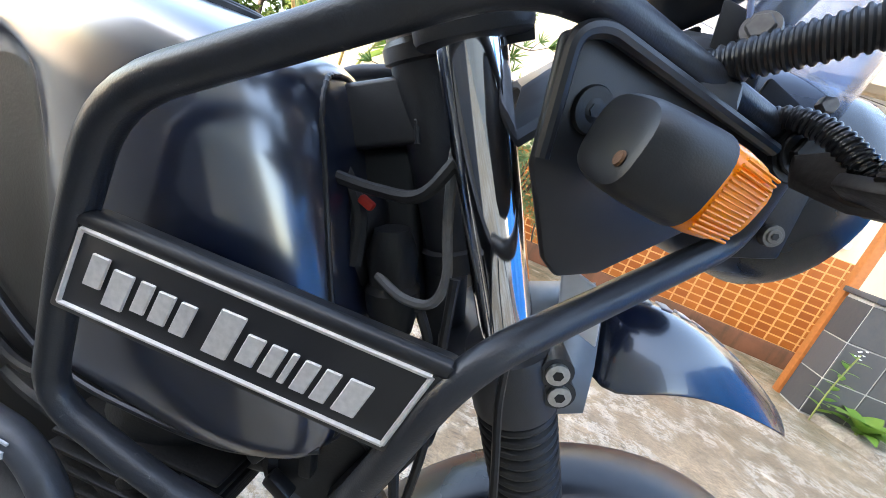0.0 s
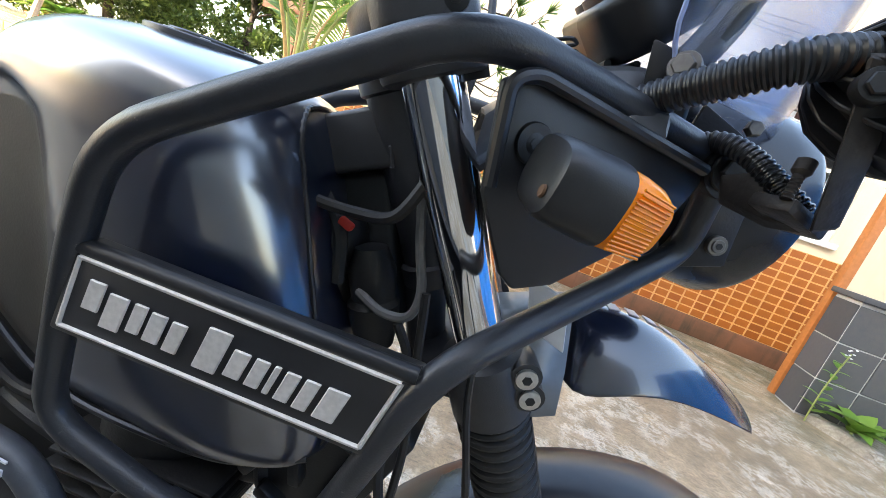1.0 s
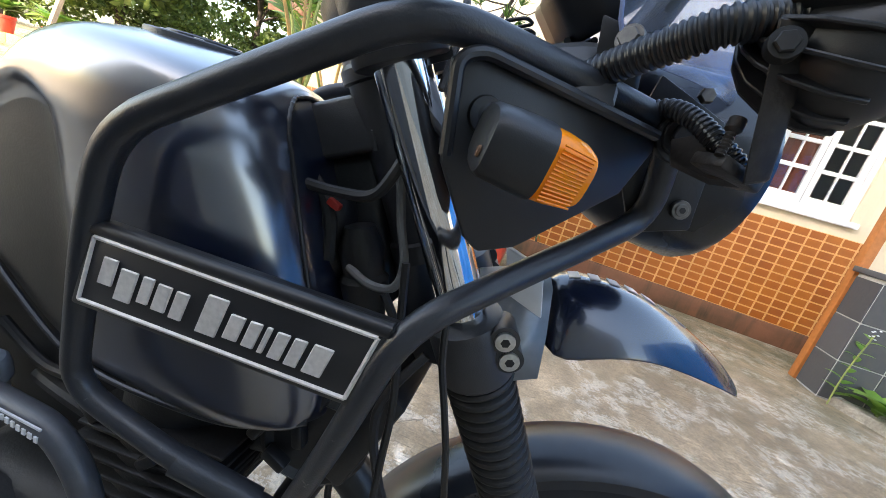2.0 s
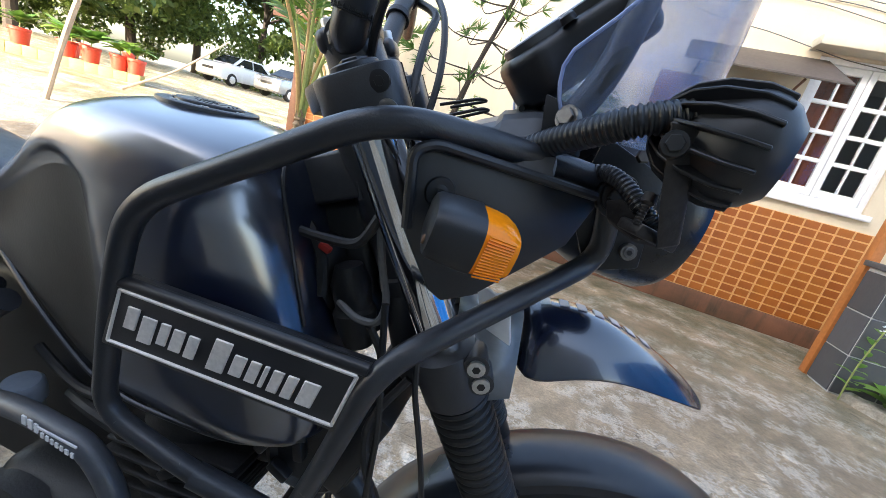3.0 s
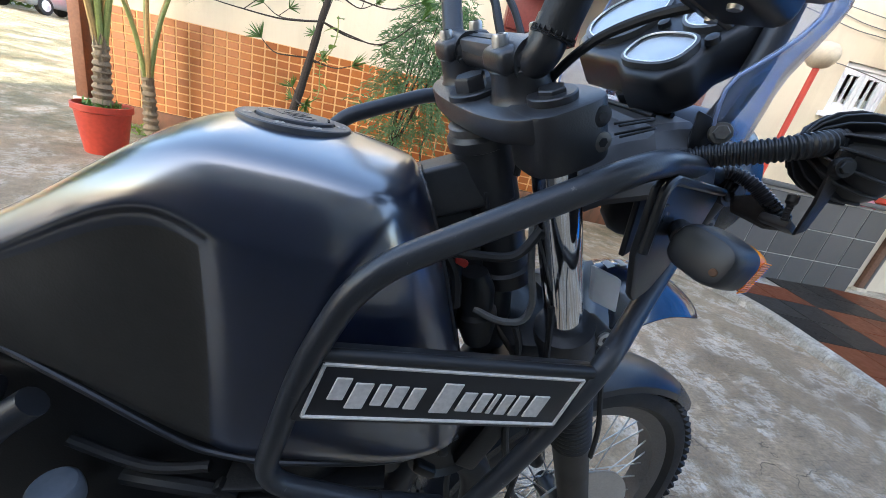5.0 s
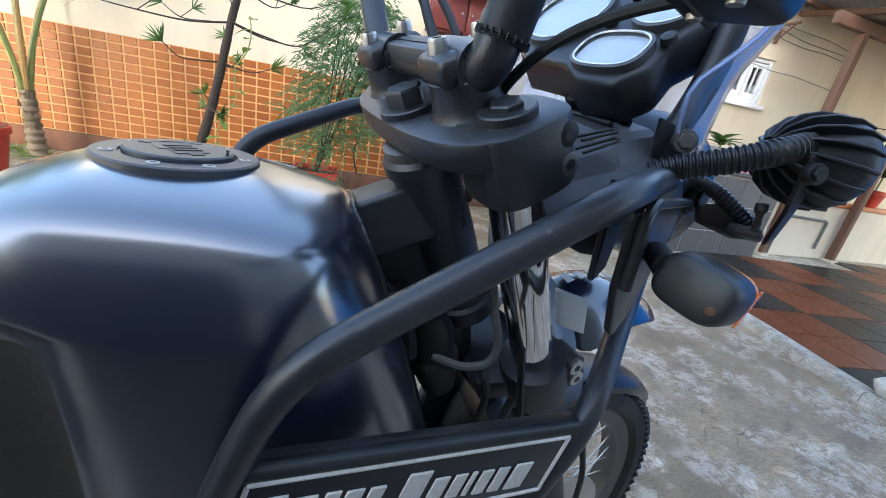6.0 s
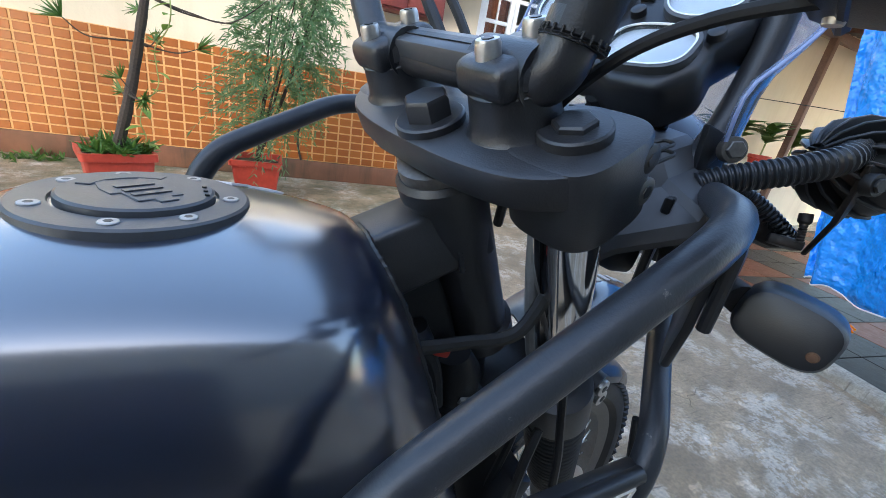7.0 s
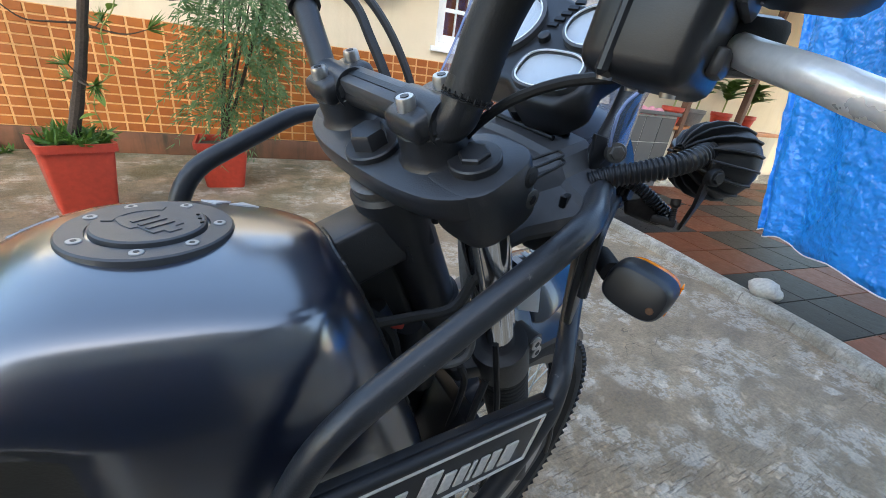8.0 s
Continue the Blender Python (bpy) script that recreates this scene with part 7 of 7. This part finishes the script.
part("oil_cap_neck", lathe((-0.412, 0.345, 0.662), (0, -0.15, 1), [(0, 0.017), (0.022, 0.017)], 20), M_ALU_DULL, eng)
part("oil_cap", lathe((-0.412, 0.342, 0.682), (0, -0.15, 1), [(0, 0.022), (0.012, 0.023), (0.024, 0.022), (0.028, 0.019), (0.029, 0.004)], 26), M_GREY_BLUE, eng, "grey oil filler cap")
for pts, r in (([(-0.36, 0.36, 0.70), (-0.30, 0.345, 0.71), (-0.22, 0.345, 0.70), (-0.14, 0.35, 0.705)], 0.009), ([(-0.40, 0.35, 0.76), (-0.33, 0.345, 0.735), (-0.27, 0.345, 0.74)], 0.006), ([(-0.12, 0.37, 0.77), (-0.06, 0.38, 0.79), (-0.02, 0.385, 0.76), (-0.01, 0.40, 0.70)], 0.008)):
    part("engine_hose", sweep(spline(pts, 7), r, 10), M_RUBBER, eng)
for p in ((-0.055, 0.35, 0.80), (-0.03, 0.352, 0.785), (-0.07, 0.35, 0.775), (-0.045, 0.345, 0.755), (-0.02, 0.36, 0.82), (-0.25, 0.335, 0.72), (-0.17, 0.33, 0.70)):
    part("connector", block((0.026, 0.014, 0.012), Matrix.Translation(p) @ Matrix.Rotation(p[0] * 60, 4, "Y"), 0.003), M_BLACK, eng)
part("exhaust_header", sweep(spline([(-0.10, 0.40, 0.72), (-0.03, 0.40, 0.735), (0.035, 0.40, 0.70), (0.055, 0.40, 0.60), (0.03, 0.40, 0.42), (-0.05, 0.39, 0.28), (-0.25, 0.36, 0.24)], 8), 0.022, 16), M_BLACK, bike, "black exhaust header pipe")
part("oil_cooler", block((0.03, 0.15, 0.12), Matrix.Translation((0.025, 0.43, 0.80)) @ Matrix.Rotation(radians(20), 4, "Y"), 0.006), M_BLACK, bike)
part("coil_cover", lathe((-0.02, 0.372, 0.775), (0.25, -1, 0), [(0, 0.050), (0.012, 0.052), (0.016, 0.046), (0.010, 0.040), (0.006, 0.005)], 30), M_BLACK, bike, "round black cover")
# lower crash bar with a printed maker's mark, drawn as plain bars
crash = [(-0.50, 0.312, 0.680), (-0.46, 0.310, 0.690), (-0.345, 0.300, 0.727), (-0.235, 0.293, 0.734), (-0.196, 0.292, 0.690), (-0.194, 0.30, 0.60), (-0.19, 0.33, 0.45), (-0.10, 0.37, 0.36)]
cb = part("crash_bar", sweep(rounded(crash, 0.04, 6), 0.0125, 18), M_GUARD_GREY, bike, "grey-black tubular engine crash bar")
c0, c1 = Vector((-0.318, 0.2850, 0.7365)), Vector((-0.236, 0.2805, 0.7335))
for u, w, h in ((0.00, 0.09, 0.011), (0.12, 0.09, 0.011), (0.24, 0.07, 0.011), (0.36, 0.06, 0.006), (0.45, 0.06, 0.006), (0.54, 0.06, 0.006), (0.63, 0.06, 0.006), (0.72, 0.06, 0.006), (0.81, 0.07, 0.006), (0.91, 0.06, 0.006)):
    p = c0.lerp(c1, u + w / 2)
    part("bar_mark", block(((c1 - c0).length * w * 0.8, 0.0016, h), Matrix.Translation(p + Vector((0, 0, 0.004 * (h < 0.01) * -1))) @ Matrix.Rotation(radians(0), 4, "Y"), 0), M_DECAL, cb, "white printed bar")
part("bar_mark", block(((c1 - c0).length * 0.66, 0.0016, 0.0022), Matrix.Translation(c0.lerp(c1, 0.66) + Vector((0, 0, 0.0062)))), M_DECAL, cb, "white printed line")
hexbolt((-0.465, 0.298, 0.690), (0, -1, 0), 0.008, 0.005, "crash_bar_bolt", M_BLACK, cb)

# rear wheel, swing arm and stand, which carry the machine
rw = lathe((-1.02, CY - 0.06, 0.33), (0, 1, 0), [(0, 0.20), (0.0, 0.30), (0.03, 0.33), (0.06, 0.335), (0.09, 0.33), (0.12, 0.30), (0.12, 0.20)], 48)
part("rear_wheel", rw, M_RUBBER, bike, "rear tyre")
part("swing_arm", sweep([(-0.5, CY - 0.1, 0.40), (-1.02, CY - 0.1, 0.33)], 0.025, 12), M_BLACK, bike)
part("side_stand", sweep([(-0.35, CY + 0.12, 0.33), (-0.30, CY + 0.34, 0.012)], 0.012, 10), M_BLACK, bike)

# ---- pieces of walls and floors ----
def shared(name, mesh, m, parent):
    """Another object on a shared mesh, at the world pose m, under parent."""
    ob = new(name, mesh)
    ob.parent = parent
    ob.matrix_basis = Matrix.Translation(-ORG[parent.name]) @ m
    return ob


def tile_mesh(name, w, h, d, material, bevel=0.003):
    b = block((w, h, d), None, bevel, 1)
    for f in b.faces:
        f.smooth = False
    me = bpy.data.meshes.new(name)
    b.to_mesh(me)
    b.free()
    me.materials.append(material)
    return me


# orange wall tiles in a pale bed
bed = tagged(part("tile_bed", wall_box(-1.30, 5.62, 0.212, 1.255, 0.0, 0.010), M_GROUT, smooth=False), "pale orange grout bed of the wall tiles", "tiled wall", kind="structure")
PW, PH = 0.1412, 0.0868
tile = tile_mesh("tile", PW - 0.019, 0.010, PH - 0.016, M_TILE)
rest = bmesh.new()
tr2 = random.Random(3)
for r in range(12):
    for c in range(49):
        s, z = -1.30 + PW * (c + 0.5), 0.214 + PH * (r + 0.5)
        m = WALL @ Matrix.Translation((s, -0.0125 + tr2.uniform(-0.0012, 0.0012), z)) @ Matrix.Rotation(tr2.uniform(-0.006, 0.006), 4, "Y") @ Matrix.Rotation(tr2.uniform(-0.012, 0.012), 4, "X")
        if 2 <= c < 27:
            shared("tile", tile, m, bed)
        else:
            block((PW - 0.019, 0.010, PH - 0.016), m, 0, bm=rest)
tagged(part("more_tiles", rest, M_TILE, bed, smooth=False), kind="stuff")
# slate cladding of the low wall
slate = tile_mesh("slate_tile", 0.306, 0.012, 0.312, M_SLATE)
low_wall = bpy.data.objects["wall_planter"]
for c in range(8):
    for r in range(3):
        shared("slate_tile", slate, Matrix.Translation((2.85 + 0.3185 * c, 3.528, 0.172 + 0.322 * r)), low_wall)
for r in range(3):
    shared("slate_tile", slate, Matrix.Translation((2.692, 3.66, 0.172 + 0.322 * r)) @ Matrix.Rotation(radians(90), 4, "Z") @ Matrix.Diagonal((0.82, 1, 1, 1)), low_wall)
# red and black floor tiles of the terrace, in bands along the kerb
terrace = bpy.data.objects["terrace"]
kd = (KERB[4] - KERB[1]).normalized()
kn = Vector((-kd.y, kd.x, 0))
FT = 0.40
red_tile = tile_mesh("floor_tile", FT - 0.008, FT - 0.008, 0.012, M_FLOOR_RED, 0.002)
black_tile = tile_mesh("floor_tile", FT - 0.008, FT - 0.008, 0.012, M_FLOOR_BLACK, 0.002)
turn = Matrix.Rotation(math.atan2(kd.y, kd.x), 4, "Z")
far = bmesh.new()
far_black = bmesh.new()


def clear_of_kerb(p):
    """How far the place lies inside the kerb's inner line."""
    best = None
    for a, b in zip(inner, inner[1:]):
        t = min(max((p - a).dot(b - a) / (b - a).length_squared, 0), 1)
        q = a.lerp(b, t)
        d = (p - q).length
        if best is None or d < best[0]:
            n = (b - a).normalized()
            best = (d, Vector((-n.y, n.x, 0)).dot(p - q))
    return best[0] if best[1] > 0 else -best[0]


for i in range(-7, 16):
    for j in range(-2, 20):
        p = KERB[1] + kd * (FT * i) + kn * (0.33 + FT * j)
        if p.y > 3.45 or p.x > 12.5 or p.y < -1.5 or clear_of_kerb(p) < 0.118:
            continue
        black = (i // 2 + j // 2) % 2 == 0
        m = Matrix.Translation((p.x, p.y, 0.0475 + 0.003)) @ turn
        if p.x < 7.2:
            shared("floor_tile", black_tile if black else red_tile, m, terrace)
        else:
            block((FT - 0.008, FT - 0.008, 0.012), m, 0, bm=far_black if black else far)
tagged(part("more_floor_tiles", far, M_FLOOR_RED, terrace, smooth=False), kind="stuff")
tagged(part("more_black_tiles", far_black, M_FLOOR_BLACK, terrace, smooth=False), kind="stuff")
